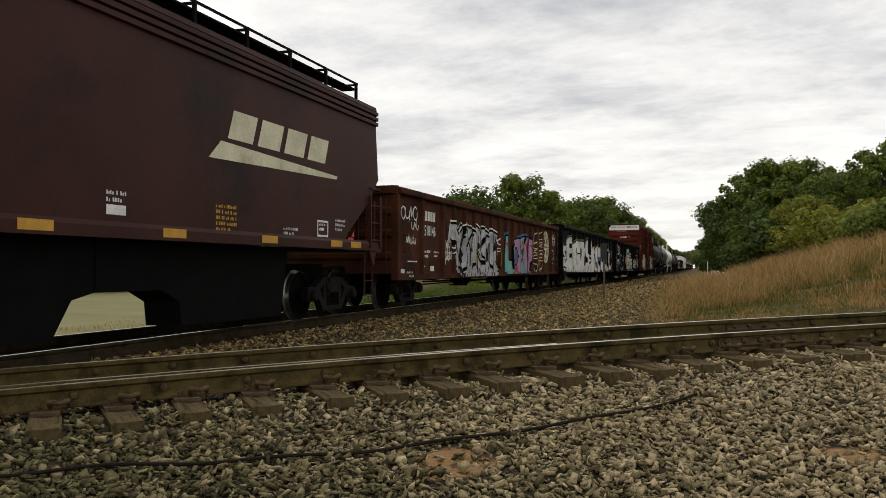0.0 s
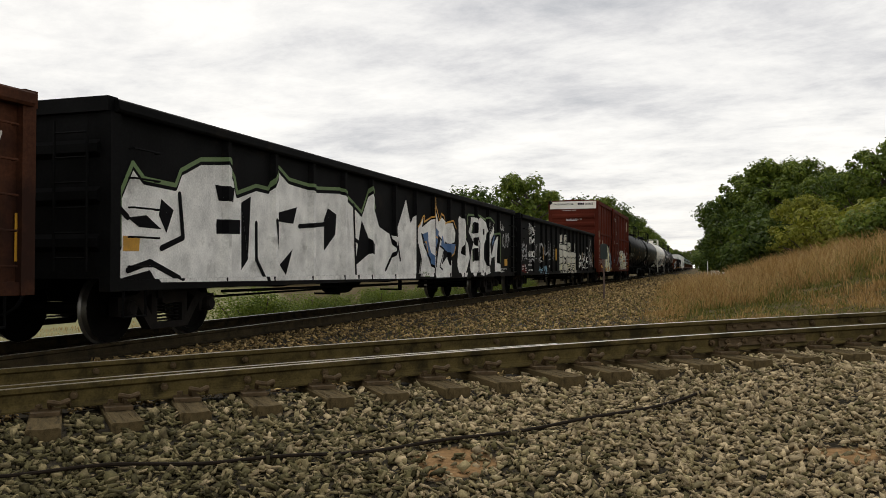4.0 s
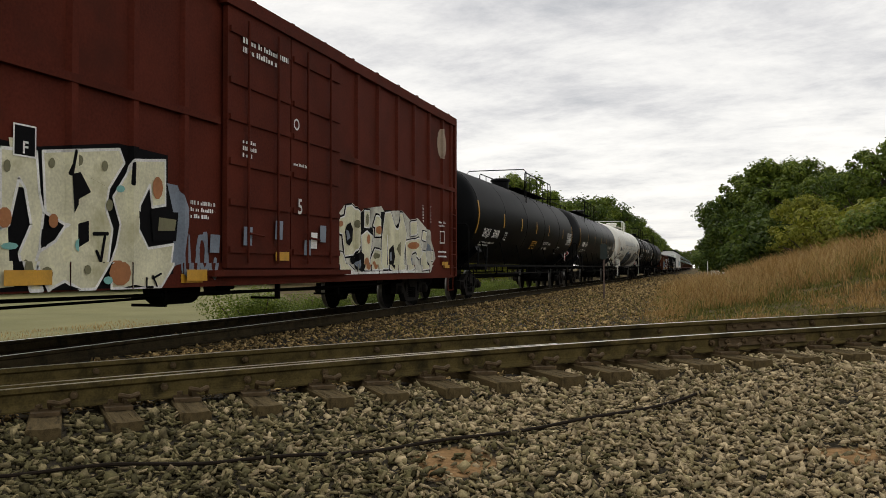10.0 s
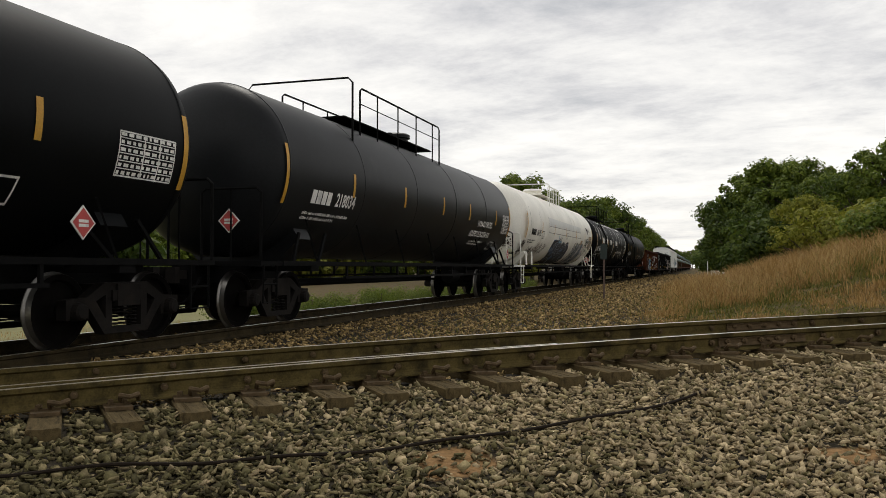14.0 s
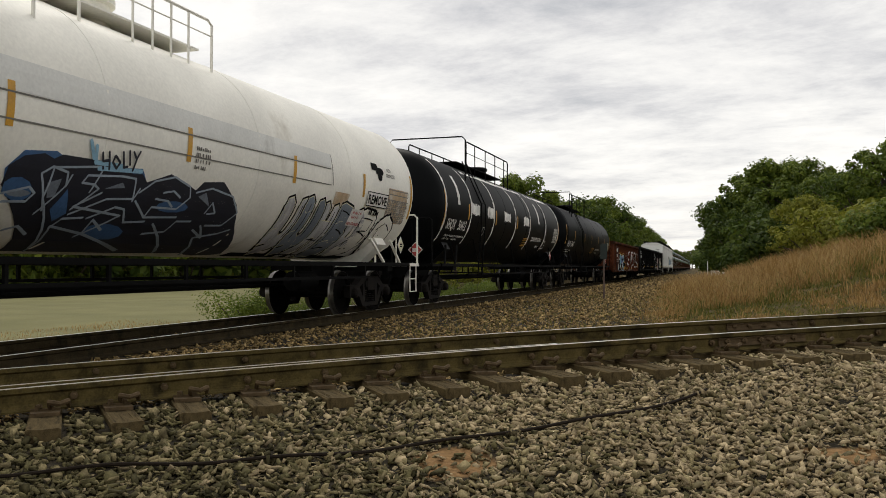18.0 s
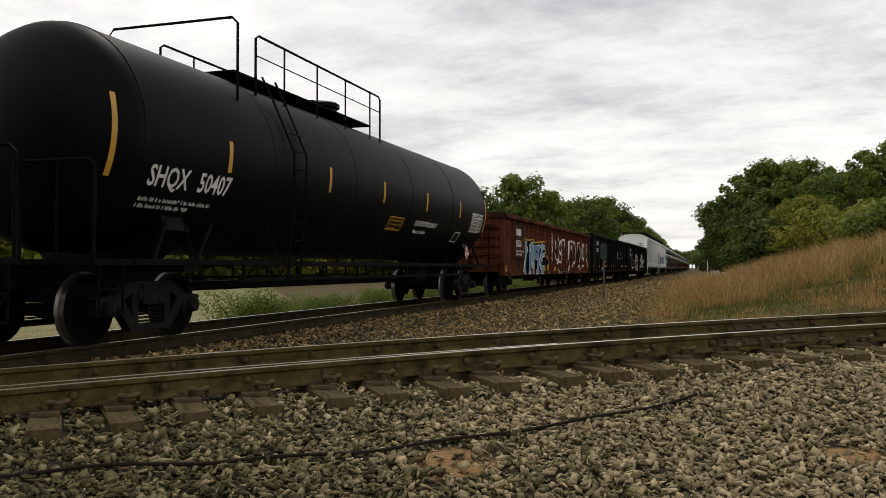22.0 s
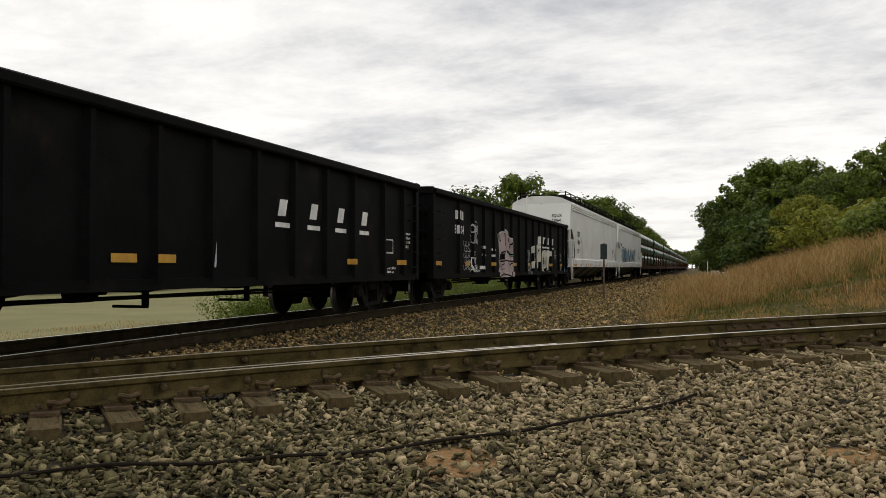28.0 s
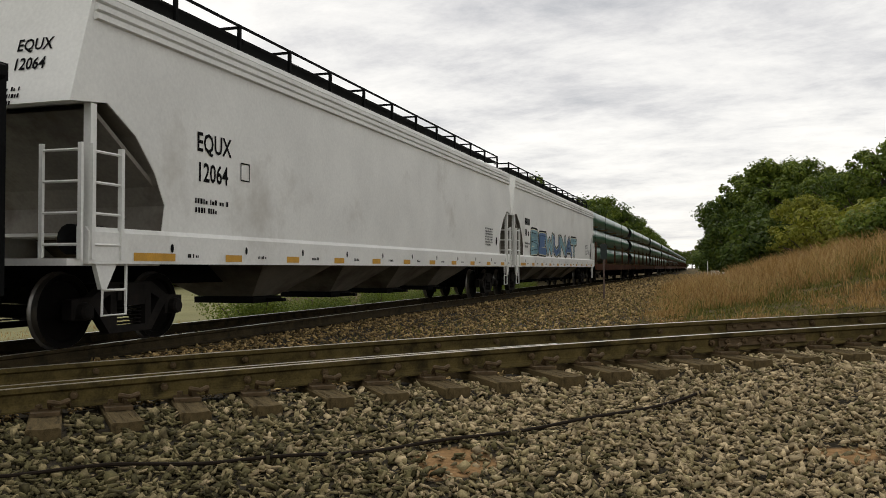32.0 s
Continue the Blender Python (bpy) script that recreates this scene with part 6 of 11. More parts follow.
piece(car, face, -79.98 + q, 0.73, 3.36, 2.03, "white spray-painted letters with deep blue shading and yellow edges", (
    (M_INK, 0, [[(0.000588, 0.51), (0.126, 0.699), (0.375, 0.75), (0.428, 0.915), (0.602, 0.785), (0.733, 0.721), (0.901, 0.75), (1, 0.586), (0.951, 0.305), (0.8, 0.218), (0.789, 0), (0.00521, 0)]]),
    (M_WHITE, 0, [[(0.000499, 0.52), (0.118, 0.703), (0.164, 0.73), (0.13, 0.614), (0.368, 0.742), (0.374, 0.414), (0.354, 0.215), (0.356, 0.0137), (0.0542, 0.0206), (0.113, 0.221), (0.0477, 0.404), (0.00157, 0.399)], [(0.387, 0.764), (0.429, 0.896), (0.514, 0.714), (0.602, 0.78), (0.738, 0.714), (0.888, 0.729), (0.966, 0.604), (0.944, 0.475), (0.785, 0.433), (0.686, 0.475), (0.651, 0.391), (0.616, 0.488), (0.526, 0.546), (0.479, 0.582), (0.396, 0.678)], [(0.371, 0.368), (0.423, 0.255), (0.47, 0.138), (0.527, 0.381), (0.575, 0.495), (0.668, 0.367), (0.6, 0.163), (0.669, 0.215), (0.736, 0.268), (0.792, 0.202), (0.773, 0), (0.401, 0), (0.369, 0.05)]]),
    (M_BLUE, 0, [[(0.136, 0.53), (0.267, 0.571), (0.277, 0.45), (0.368, 0.252), (0.359, 0.114), (0.288, 0.249), (0.251, 0.27), (0.196, 0.419)], [(0.396, 0.673), (0.526, 0.594), (0.495, 0.445), (0.443, 0.345), (0.392, 0.435)], [(0.62, 0.551), (0.668, 0.443), (0.967, 0.449), (0.945, 0.332), (0.864, 0.295), (0.736, 0.338), (0.58, 0.41)]]),
    (M_GOLD, 0.045, [[(0, 0.577), (0.0934, 0.656), (0.159, 0.755), (0.186, 0.761), (0.177, 0.685), (0.367, 0.77), (0.379, 1), (0.402, 0.974), (0.4, 0.88), (0.438, 0.951), (0.547, 0.734), (0.591, 0.827), (0.66, 0.804), (0.699, 0.702), (0.783, 0.753), (0.915, 0.761), (0.988, 0.663)], [(0.189, 0.44), (0.231, 0.445), (0.273, 0.282), (0.232, 0.346), (0.189, 0.44)], [(0.419, 0.348), (0.46, 0.328), (0.444, 0.268)], [(0.404, 0.604), (0.421, 0.532), (0.494, 0.51)], [(0.973, 0.417), (0.932, 0.318), (0.851, 0.278)]]),
    (M_INK, 0.05, [[(0.136, 0.53), (0.196, 0.419), (0.288, 0.245), (0.369, 0.114), (0.362, 0)], [(0.119, 0.538), (0.183, 0.392), (0.325, 0.223)], [(0.376, 0.739), (0.382, 0.369), (0.47, 0.138)], [(0.549, 0.407), (0.663, 0.366), (0.551, 0.138), (0.619, 0.101)], [(0.0477, 0.404), (0.12, 0.217), (0.067, 0)], [(0.749, 0.269), (0.762, 0.165)]]),
    (M_GREENLINE, 0.03, [[(0.158, 0.0722), (0.174, 0.0397), (0.199, 0.0758), (0.217, 0.0406), (0.238, 0.0796)], [(0.148, 0.0213), (0.253, 0.0174)]]),
))
piece(car, face, -76.71 + q, 0.73, 5.00, 1.88, "white spray-painted letters edged in black and dark green", (
    (M_WHITE, 0, [[(0.056, 0.871), (0.0799, 0.913), (0.13, 0.877), (0.173, 0.665), (0.152, 0.597), (0.103, 0.364), (0.184, 0.243), (0.205, 0.568), (0.25, 0.509), (0.288, 0.287), (0.185, 0), (0.0898, 0), (0.0294, 0.182), (0.0616, 0.489)]]),
    (M_WHITE, 0, [[(0.313, 0.931), (0.396, 0.94), (0.448, 0.844), (0.438, 0.712), (0.418, 0.625), (0.365, 0.613), (0.359, 0.542), (0.419, 0.453), (0.453, 0.613), (0.504, 0.545), (0.476, 0.253), (0.388, 0), (0.324, 0), (0.281, 0.124), (0.297, 0.363), (0.353, 0.536), (0.254, 0.685), (0.301, 0.818)], [(0.467, 0.72), (0.473, 0.918), (0.532, 0.967), (0.661, 0.888), (0.67, 0.748), (0.645, 0.601), (0.613, 0.538), (0.606, 0.288), (0.735, 0.0636), (0.615, 0.0117), (0.574, 0.15), (0.567, 0), (0.492, 0.0184), (0.498, 0.228), (0.519, 0.495)]]),
    (M_WHITE, 0, [[(0.682, 0.895), (0.731, 0.925), (0.759, 0.89), (0.743, 0.709), (0.845, 0.893), (0.858, 0.736), (0.779, 0.613), (0.755, 0.534), (0.786, 0.336), (0.867, 0.584), (0.939, 0.686), (0.932, 0.222), (0.987, 0.159), (0.987, 0.0723), (0.879, 0.0655), (0.872, 0.331), (0.79, 0.301), (0.744, 0.122), (0.735, 0.0636), (0.675, 0.151)]]),
    (M_INK, 0, [[(0.345, 0.834), (0.383, 0.872), (0.427, 0.837), (0.412, 0.69), (0.352, 0.674), (0.318, 0.689)], [(0.334, 0.425), (0.414, 0.457), (0.423, 0.25), (0.386, 0.248), (0.341, 0.216)], [(0.576, 0.783), (0.613, 0.778), (0.614, 0.689), (0.577, 0.669)], [(0.257, 0.568), (0.352, 0.546), (0.303, 0.507)]]),
    (M_INK, 0.06, [[(0.0362, 0.896), (0.0798, 0.956), (0.149, 0.883), (0.182, 0.667), (0.238, 0.58)], [(0.0294, 0.182), (0, 0.331), (0.0535, 0.518)]]),
    (M_INK, 0.05, [[(0.301, 0.938), (0.252, 0.684), (0.353, 0.536), (0.297, 0.363), (0.278, 0.124), (0.324, 0)], [(0.396, 0.947), (0.453, 0.846), (0.443, 0.688), (0.418, 0.618)], [(0.463, 0.615), (0.511, 0.541), (0.482, 0.254), (0.394, 0)], [(0.67, 0.891), (0.679, 0.736), (0.649, 0.587), (0.616, 0.525)], [(0.606, 0.51), (0.607, 0.288), (0.739, 0.0576)], [(0.743, 0.694), (0.865, 0.905), (0.866, 0.732), (0.785, 0.599)]]),
    (M_GREENLINE, 0.06, [[(0.231, 0.817), (0.236, 0.939), (0.253, 0.961), (0.37, 0.972)], [(0.425, 0.984), (0.444, 1), (0.619, 0.941)], [(0.637, 0.936), (0.652, 0.97), (0.764, 0.987), (0.865, 0.917)], [(0.846, 0.715), (0.95, 0.739), (0.96, 0.249), (1, 0.202)], [(0.154, 0.944), (0.171, 0.728), (0.21, 0.603)], [(0.32, 0.692), (0.349, 0.81)], [(0.344, 0.234), (0.338, 0.404)]]),
    (M_BLUE, 0, [[(0.431, 0.864), (0.466, 0.837), (0.457, 0.73), (0.442, 0.739)], [(0.804, 0.573), (0.856, 0.705), (0.87, 0.671), (0.812, 0.514)]]),
))
tag_lines(car, face, -71.8 + q, 2.25, 0.7, 0.3, M_WHITE, 5, 3, 0.03)
tag_lines(car, face, -71.3 + q, 1.65, 1.0, 0.55, M_SILVER, 15, 5, 0.03)
paint("yellow_label", [bar(-71.0 + q, -70.6 + q, 1.05, 1.28)], M_GOLD, car, face, 0.008)
paint("stencil_print", small_print(-71.9 + q, 0.92, 1.2, 2, 0.05, 3), M_WHITE, car, face)

# black gondola with sprayed ghosts
ribs3 = [-66.35, -64.65] + [-63.6 + 1.18 * k for k in range(10)] + [-51.7]
car, h, q, face, endf = gondola("black gondola car with white sprayed outlines and cream blocks", -68.7, -49.1, 2.97, M_BLACK, ribs3)
paint("reporting_mark", lettering("ATW", -1.25, 2.84, 0.12), M_WHITE, car, endf, 0.13)
paint("car_number", lettering("60130", -1.3, 2.30, 0.16), M_WHITE, car, endf, 0.13)
paint("reporting_mark", lettering("ATW", -66.98 + q, 1.90, 0.25, 0.95), M_WHITE, car, face)
paint("car_number", lettering("60130", -67.1 + q, 1.40, 0.25, 0.9), M_WHITE, car, face)
paint("stencil_print", small_print(-67.12 + q, 1.06, 0.9, 1, 0.08, 6) + small_print(-67.12 + q, 0.86, 0.9, 1, 0.08, 7) + small_print(-67.7 + q, 0.95, 0.35, 3, 0.05, 9), M_WHITE, car, face)
tag_lines(car, face, -67.05 + q, 1.19, 0.8, 0.16, M_SILVER, 2, 7, 0.02)
piece(car, face, -68.38 + q, 0.74, 6.75, 1.97, "quick white tags in looping letters", (
    (M_SILVER, 0.042, [[(0.00602, 0.563), (0.0142, 0.439)], [(0, 0.555), (0.0268, 0.576), (0.031, 0.518), (0.00939, 0.486), (0.0378, 0.413)], [(0.0468, 0.549), (0.0392, 0.456), (0.0595, 0.439), (0.0682, 0.529), (0.0516, 0.563)], [(0.0712, 0.624), (0.0677, 0.459), (0.0904, 0.491)], [(0.0849, 0.574), (0.12, 0.476), (0.106, 0.427)], [(0.124, 0.568), (0.115, 0.447), (0.147, 0.575), (0.133, 0.429)], [(0.0166, 0.236), (0.0317, 0.348), (0.0571, 0.417), (0.0364, 0.37), (0.0414, 0.306), (0.0739, 0.366), (0.091, 0.346)], [(0.0726, 0.273), (0.124, 0.386), (0.158, 0.285), (0.116, 0.316), (0.153, 0.438)]]),
    (M_WHITE, 0.032, [[(0.208, 1), (0.206, 0.774)], [(0.208, 0.903), (0.221, 0.998)], [(0.224, 0.965), (0.231, 0.822), (0.219, 0.78)], [(0.23, 0.964), (0.235, 0.897)], [(0.239, 0.983), (0.255, 0.833), (0.245, 0.798)], [(0.26, 0.97), (0.266, 0.8), (0.283, 0.972)], [(0.288, 0.936), (0.292, 0.824)], [(0.299, 0.955), (0.328, 0.931), (0.299, 0.878), (0.328, 0.866)], [(0.209, 0.715), (0.272, 0.724), (0.305, 0.829), (0.323, 0.707), (0.313, 0.647)], [(0.3, 0.814), (0.308, 0.741)]]),
    (M_SILVER, 0.026, [[(0.388, 0.38), (0.393, 0.57), (0.422, 0.564), (0.403, 0.491), (0.391, 0.488)], [(0.416, 0.598), (0.442, 0.588)], [(0.429, 0.593), (0.419, 0.385)], [(0.394, 0.311), (0.417, 0.313)], [(0.501, 0.383), (0.512, 0.644), (0.527, 0.43), (0.541, 0.638), (0.557, 0.406), (0.575, 0.707)], [(0.652, 0.653), (0.661, 0.406), (0.68, 0.613), (0.694, 0.395), (0.718, 0.591), (0.726, 0.351)], [(0.796, 0.725), (0.788, 0.374), (0.82, 0.58), (0.837, 0.363), (0.86, 0.658), (0.853, 0.313), (0.797, 0.295)], [(0.941, 0.642), (0.953, 0.304), (0.973, 0.541), (0.982, 0.281), (1, 0.674)]]),
    (M_SILVER, 0.028, [[(0.487, 0.224), (0.49, 0.338), (0.506, 0.306), (0.49, 0.276)], [(0.516, 0.347), (0.516, 0.22)], [(0.539, 0.344), (0.528, 0.299), (0.543, 0.263), (0.528, 0.221)], [(0.552, 0.222), (0.56, 0.347), (0.573, 0.223)], [(0.555, 0.269), (0.573, 0.271)]]),
    (M_SKYBLUE, 0.028, [[(0.485, 0.00273), (0.496, 0.153), (0.505, 0.0244)], [(0.513, 0.139), (0.511, 0.00967), (0.528, 0.0231)], [(0.533, 0.134), (0.536, 0.00814)], [(0.558, 0.154), (0.539, 0.081), (0.561, 0.00361)], [(0.641, 0), (0.654, 0.156), (0.671, 0.0155)], [(0.674, 0.141), (0.681, 0.0149), (0.695, 0.157), (0.699, 0.014)], [(0.638, 0), (0.715, 0)]]),
))
paint("red_spray_patch", [blob(-67.95 + q, 0.95, 0.46, 0.17, 16), bar(-68.4 + q, -67.6 + q, 0.86, 1.06)], M_DULLRED, car, face, 0.005)
paint("stencil_print", small_print(-68.3 + q, 1.0, 0.4, 2, 0.06, 12) + [bar(-67.8 + q, -67.65 + q, 1.0, 1.1)], M_WHITE, car, face, 0.009)
paint("white_label", [bar(-62.85 + q, -62.72 + q, 1.0, 1.1), bar(-54.85 + q, -54.73 + q, 1.0, 1.1)], M_WHITE, car, face)
for u, w, top_z, caps_at in ((-60.35, 1.8, 2.08, (0.2, 0.8)), (-58.35, 2.85, 1.76, (0.17, 0.85))):
    block = [bar(u + q, u + q + w, 0.74, top_z)]
    caps = []
    for p in caps_at:
        block.append(bar(u + q + w * p - 0.24, u + q + w * p + 0.24, top_z, top_z + 0.26))
        caps.append(blob(u + q + w * p, top_z + 0.26, 0.24, 0.24, 16))
    paint("graffiti", block + caps, M_PALE, car, face, 0.006, "pale sprayed blocks with drawn black faces and waves")
    for k in range(5):
        tag = bar(u + q + w * (0.1 + 0.17 * k), u + q + w * (0.2 + 0.17 * k), 0.8 + 0.2 * (k % 3), 1.2 + 0.2 * (k % 3), 0.05)
        paint("graffiti", [tag], M_BONE, car, face, 0.008)
    inkl = []
    for k in range(4):
        zz = top_z - 0.2 - 0.33 * k
        inkl += strokes([[(p / 12, 0.5 + 0.5 * math.sin(p * 1.7 + k * 2)) for p in range(13)]], u + q, zz - 0.12, w, 0.12, 0.035)
    for j, p in enumerate(caps_at):
        c = u + q + w * p
        inkl += ring(c, top_z + 0.26, 0.25, 0.25, 0.03, 18) + [bar(c - 0.26, c - 0.23, top_z, top_z + 0.26), bar(c + 0.23, c + 0.26, top_z, top_z + 0.26), bar(c - 0.26, c + 0.26, top_z - 0.02, top_z + 0.015), bar(c - 0.24, c + 0.24, top_z + 0.08, top_z + 0.105)]
        inkl += strokes([[(0.5 + 0.5 * k / 14 * math.cos(k * 0.9), 0.5 + 0.5 * k / 14 * math.sin(k * 0.9)) for k in range(15)]] if j == 0 else [[(0.2, 0.8), (0.5, 1), (0.8, 0.7), (0.3, 0.1), (0.9, 0.1)]], c - 0.13, top_z + 0.14, 0.26, 0.28, 0.028)
    for p, zz in ((0.3, 1.35), (0.72, 1.32), (0.22, 0.9), (0.62, 0.92)):
        inkl += ring(u + q + w * p, zz, 0.16, 0.2, 0.05, 14) + ring(u + q + w * p, zz, 0.07, 0.09, 0.035, 10)
    for p in (0.05, 0.48, 0.95):
        inkl += strokes([[(0.0, k / 7) if k % 2 else (1.0, k / 7) for k in range(8)]], u + q + w * p - 0.06, 0.8, 0.12, top_z - 1.0, 0.03)
    paint("graffiti", inkl, M_INK, car, face, 0.011)
for k, (u, w, s) in enumerate(((-54.4, 0.55, 0.9), (-53.4, 0.6, 1.0), (-52.6, 0.45, 1.0))):
    tag_lines(car, face, u + q, 0.9, w, s * 0.55, M_WHITE, 60 + k, 4, 0.03)
    tag_lines(car, face, u + q, 0.9 + s * 0.45, w * 0.9, s * 0.5, M_WHITE, 70 + k, 3, 0.03)
piece(car, face, -51.95 + q, 0.92, 2.77, 1.72, "looping silver tags by the end of the car", (
    (M_WHITE, 0.034, [[(0.618, 1), (0.674, 0.892), (0.609, 0.749), (0.577, 0.871), (0.66, 0.953), (0.729, 0.889), (0.675, 0.776)], [(0.472, 0.751), (0.521, 0.691), (0.48, 0.573)], [(0.623, 0.68), (0.485, 0.588), (0.474, 0.462), (0.566, 0.431)], [(0.497, 0.576), (0.537, 0.302), (0.533, 0.0923)], [(0.59, 0.547), (0.538, 0.162), (0.665, 0.34)], [(0.677, 0.558), (0.705, 0.372), (0.626, 0.279), (0.775, 0.319), (0.719, 0.432), (0.802, 0.47)], [(0.628, 0.0795), (0.692, 0.284), (0.735, 0.0807), (0.789, 0.32), (0.754, 0.081)], [(0.914, 0.498), (0.927, 0.36), (0.776, 0.17), (1, 0.0995), (0.937, 0.222), (0.79, 0.206)], [(0.836, 0.625), (0.882, 0.678)], [(1, 0.0995), (0.878, 0.0672)]]),
    (M_WHITE, 0.03, [[(0, 0.515), (0.0378, 0.436), (0.0479, 0.364)], [(0.064, 0.684), (0.104, 0.568), (0.115, 0.396)], [(0.143, 0.587), (0.13, 0.485), (0.17, 0.465), (0.173, 0.579)], [(0.189, 0.734), (0.195, 0.43)], [(0.219, 0.599), (0.237, 0.422)], [(0.257, 0.554), (0.289, 0.611), (0.323, 0.563), (0.269, 0.49), (0.335, 0.367), (0.323, 0.497)], [(0.0575, 0.341), (0.0725, 0.376), (0.276, 0.387), (0.269, 0.189), (0.0551, 0.194), (0.0575, 0.341)], [(0.171, 0.371), (0.168, 0.245)], [(0.0623, 0.239), (0.268, 0.241)], [(0.00356, 0.12), (0.0324, 0), (0.122, 0.0983), (0.088, 0.142)]]),
))
yellow(car, face, [-68.5, -64.22, -61.35, -57.32, -53.36, -49.25], q, 1.32, 1.84, 0.08, 0.022)

# red-brown boxcar
car, h, q = wagon("boxcar", "tall red-brown boxcar with a cream end panel and graffiti", -47.25, -28.4)
top = 5.14
part("body", Shape().box(-1.46, 1.46, -h + 0.03, h - 0.03, 1.02, top - 0.12), M_BOXRED, car)
part("side_sill", Shape().box(1.40, 1.50, -h, h, 0.72, 1.05), M_BOXRED, car)
part("side_sill", Shape().box(-1.50, -1.40, -h, h, 0.72, 1.05), M_BOXRED, car)
part("roof", Shape().prism([(-1.54, top - 0.14), (-1.54, top - 0.04), (0, top + 0.06), (1.54, top - 0.04), (1.54, top - 0.14)], -h - 0.02, h + 0.02), M_BOXRED, car)
for y in np.linspace(-h + 0.6, h - 0.6, 15):
    part("roof_rib", Shape().prism([(-1.52, top - 0.04), (-1.52, top + 0.0), (0, top + 0.10), (1.52, top + 0.0), (1.52, top - 0.04), (0, top + 0.055)], y - 0.04, y + 0.04), M_BOXRED, car)
D0, D1 = -39.95 + q, -36.1 + q
posts = [u + q for u in (-46.75, -45.25, -44.1, -42.95, -41.9, -40.85, -35.05, -33.95, -32.8, -31.7, -30.6, -29.5, -28.75)]
post_me = Shape().prism([(1.46, -0.09), (1.52, -0.05), (1.52, 0.05), (1.46, 0.09)], 1.0, top - 0.15, "z").mesh("side_post", M_BOXRED)
for y in posts:
    child("side_post", post_me, car, pose(0, y, 0))
    child("side_post", post_me, car, pose(0, y, 0, 0, 0, 180))
for s in (-1, 1):
    xs = (1.46, 1.535) if s > 0 else (-1.535, -1.46)
    part("belt_rail", Shape().box(*xs, -h + 0.5, D0 - 0.1, 3.06, 3.16), M_BOXRED, car)
    part("belt_rail", Shape().box(*xs, D1 + 0.1, h - 0.1, 3.06, 3.16), M_BOXRED, car)
    part("top_plate", Shape().box(*((1.44, 1.55) if s > 0 else (-1.55, -1.44)), -h, h, top - 0.26, top - 0.13), M_BOXRED, car)
    for k in (-1, 1):
        part("corner_post", Shape().box(s * 1.47 - 0.07, s * 1.47 + 0.07, k * (h - 0.06) - 0.08, k * (h - 0.06) + 0.08, 0.75, top - 0.14), M_BOXRED, car)
    mid = (D0 + D1) / 2
    for y0, y1 in ((D0, mid - 0.02), (mid + 0.02, D1)):
        xd = (1.50, 1.58) if s > 0 else (-1.58, -1.50)
        door = part("door", Shape().box(*xd, y0, y1, 0.98, top - 0.3), M_BOXRED, car, "red-brown plug door with lock bars")
        for z in (1.25, 1.95, 2.55, 3.2, 3.75, 4.5):
            part("door_rib", Shape().box(*((1.58, 1.615) if s > 0 else (-1.615, -1.58)), y0 + 0.04, y1 - 0.04, z - 0.045, z + 0.045), M_BOXRED, door)
        for y in (y0 + 0.5, y1 - 0.5):
            part("lock_bar", Shape().tube([(s * 1.64, y, 1.05), (s * 1.64, y, top - 0.42)], 0.022, 6), M_BOXRED, door)
        part("door_handle", Shape().tube([(s * 1.66, y0 + 0.5, 1.5), (s * 1.67, y0 + 0.9, 1.47)], 0.02, 5), M_BOXRED, door)
    part("door_track", Shape().box(*((1.46, 1.64) if s > 0 else (-1.64, -1.46)), D0 - 0.4, D1 + 0.4, 0.86, 0.95), M_BOXRED, car)
    part("door_hood", Shape().box(*((1.46, 1.63) if s > 0 else (-1.63, -1.46)), D0 - 0.1, D1 + 0.15, top - 0.30, top - 0.08), M_BOXRED, car)
    # ends: deep horizontal ribs, a flat cream panel at the top
    ye = s * h
    part("end_wall", Shape().box(-1.42, 1.42, min(ye, ye - s * 0.06), max(ye, ye - s * 0.06), 0.95, top - 0.14), M_BOXRED, car)
    for k in range(7):
        z = 1.15 + 0.5 * k
        d = ye + s * 0.075
        part("end_rib", Shape().prism([(ye, z - 0.17), (d, z - 0.06), (d, z + 0.06), (ye, z + 0.17)], -1.30, 1.30, "x"), M_BOXRED, car)
    part("end_panel", Shape().box(-1.44, 1.40, min(ye, ye + s * 0.03), max(ye, ye + s * 0.03), 4.62, top - 0.06), M_CREAM, car, "cream panel across the top of the end")
    for x0 in (0.75,):
        ladder(car, ye + s * 0.2, x0, x0 + 0.48, 0.95, 2.6, 5, M_BOXRED, "y")
    part("crossover_platform", Shape().box(-1.2, 1.2, min(ye, ye + s * 0.4), max(ye, ye + s * 0.4), 1.02, 1.07), M_GRATE, car)
    part("brake_wheel", Shape().lathe([(0.24, -0.015), (0.27, 0.0), (0.24, 0.015)], (-0.7, ye + s * 0.28, 2.2), "y", 18), M_BOXRED, car)
    ladder(car, 1.56, s * (h - 0.15), s * (h - 0.62), 0.8, 2.6, 5, M_BOXRED, "x")
    part("sill_step", Shape().tube([(1.48, s * (h - 0.15), 0.8), (1.48, s * (h - 0.15), 0.38), (1.48, s * (h - 0.6), 0.38), (1.48, s * (h - 0.6), 0.8)], 0.02, 5), M_BOXRED, car)
part("end_lamp_bracket", Shape().lathe([(0.0, -0.1), (0.1, -0.1), (0.12, 0.0), (0.1, 0.08), (0.0, 0.08)], (-1.42, -h - 0.02, top - 0.12), "y", 12), M_STEEL, car)
underside(car, h, 2.4)
running_gear(car, h, 2.3)
slabs, last = [], -h + 0.05
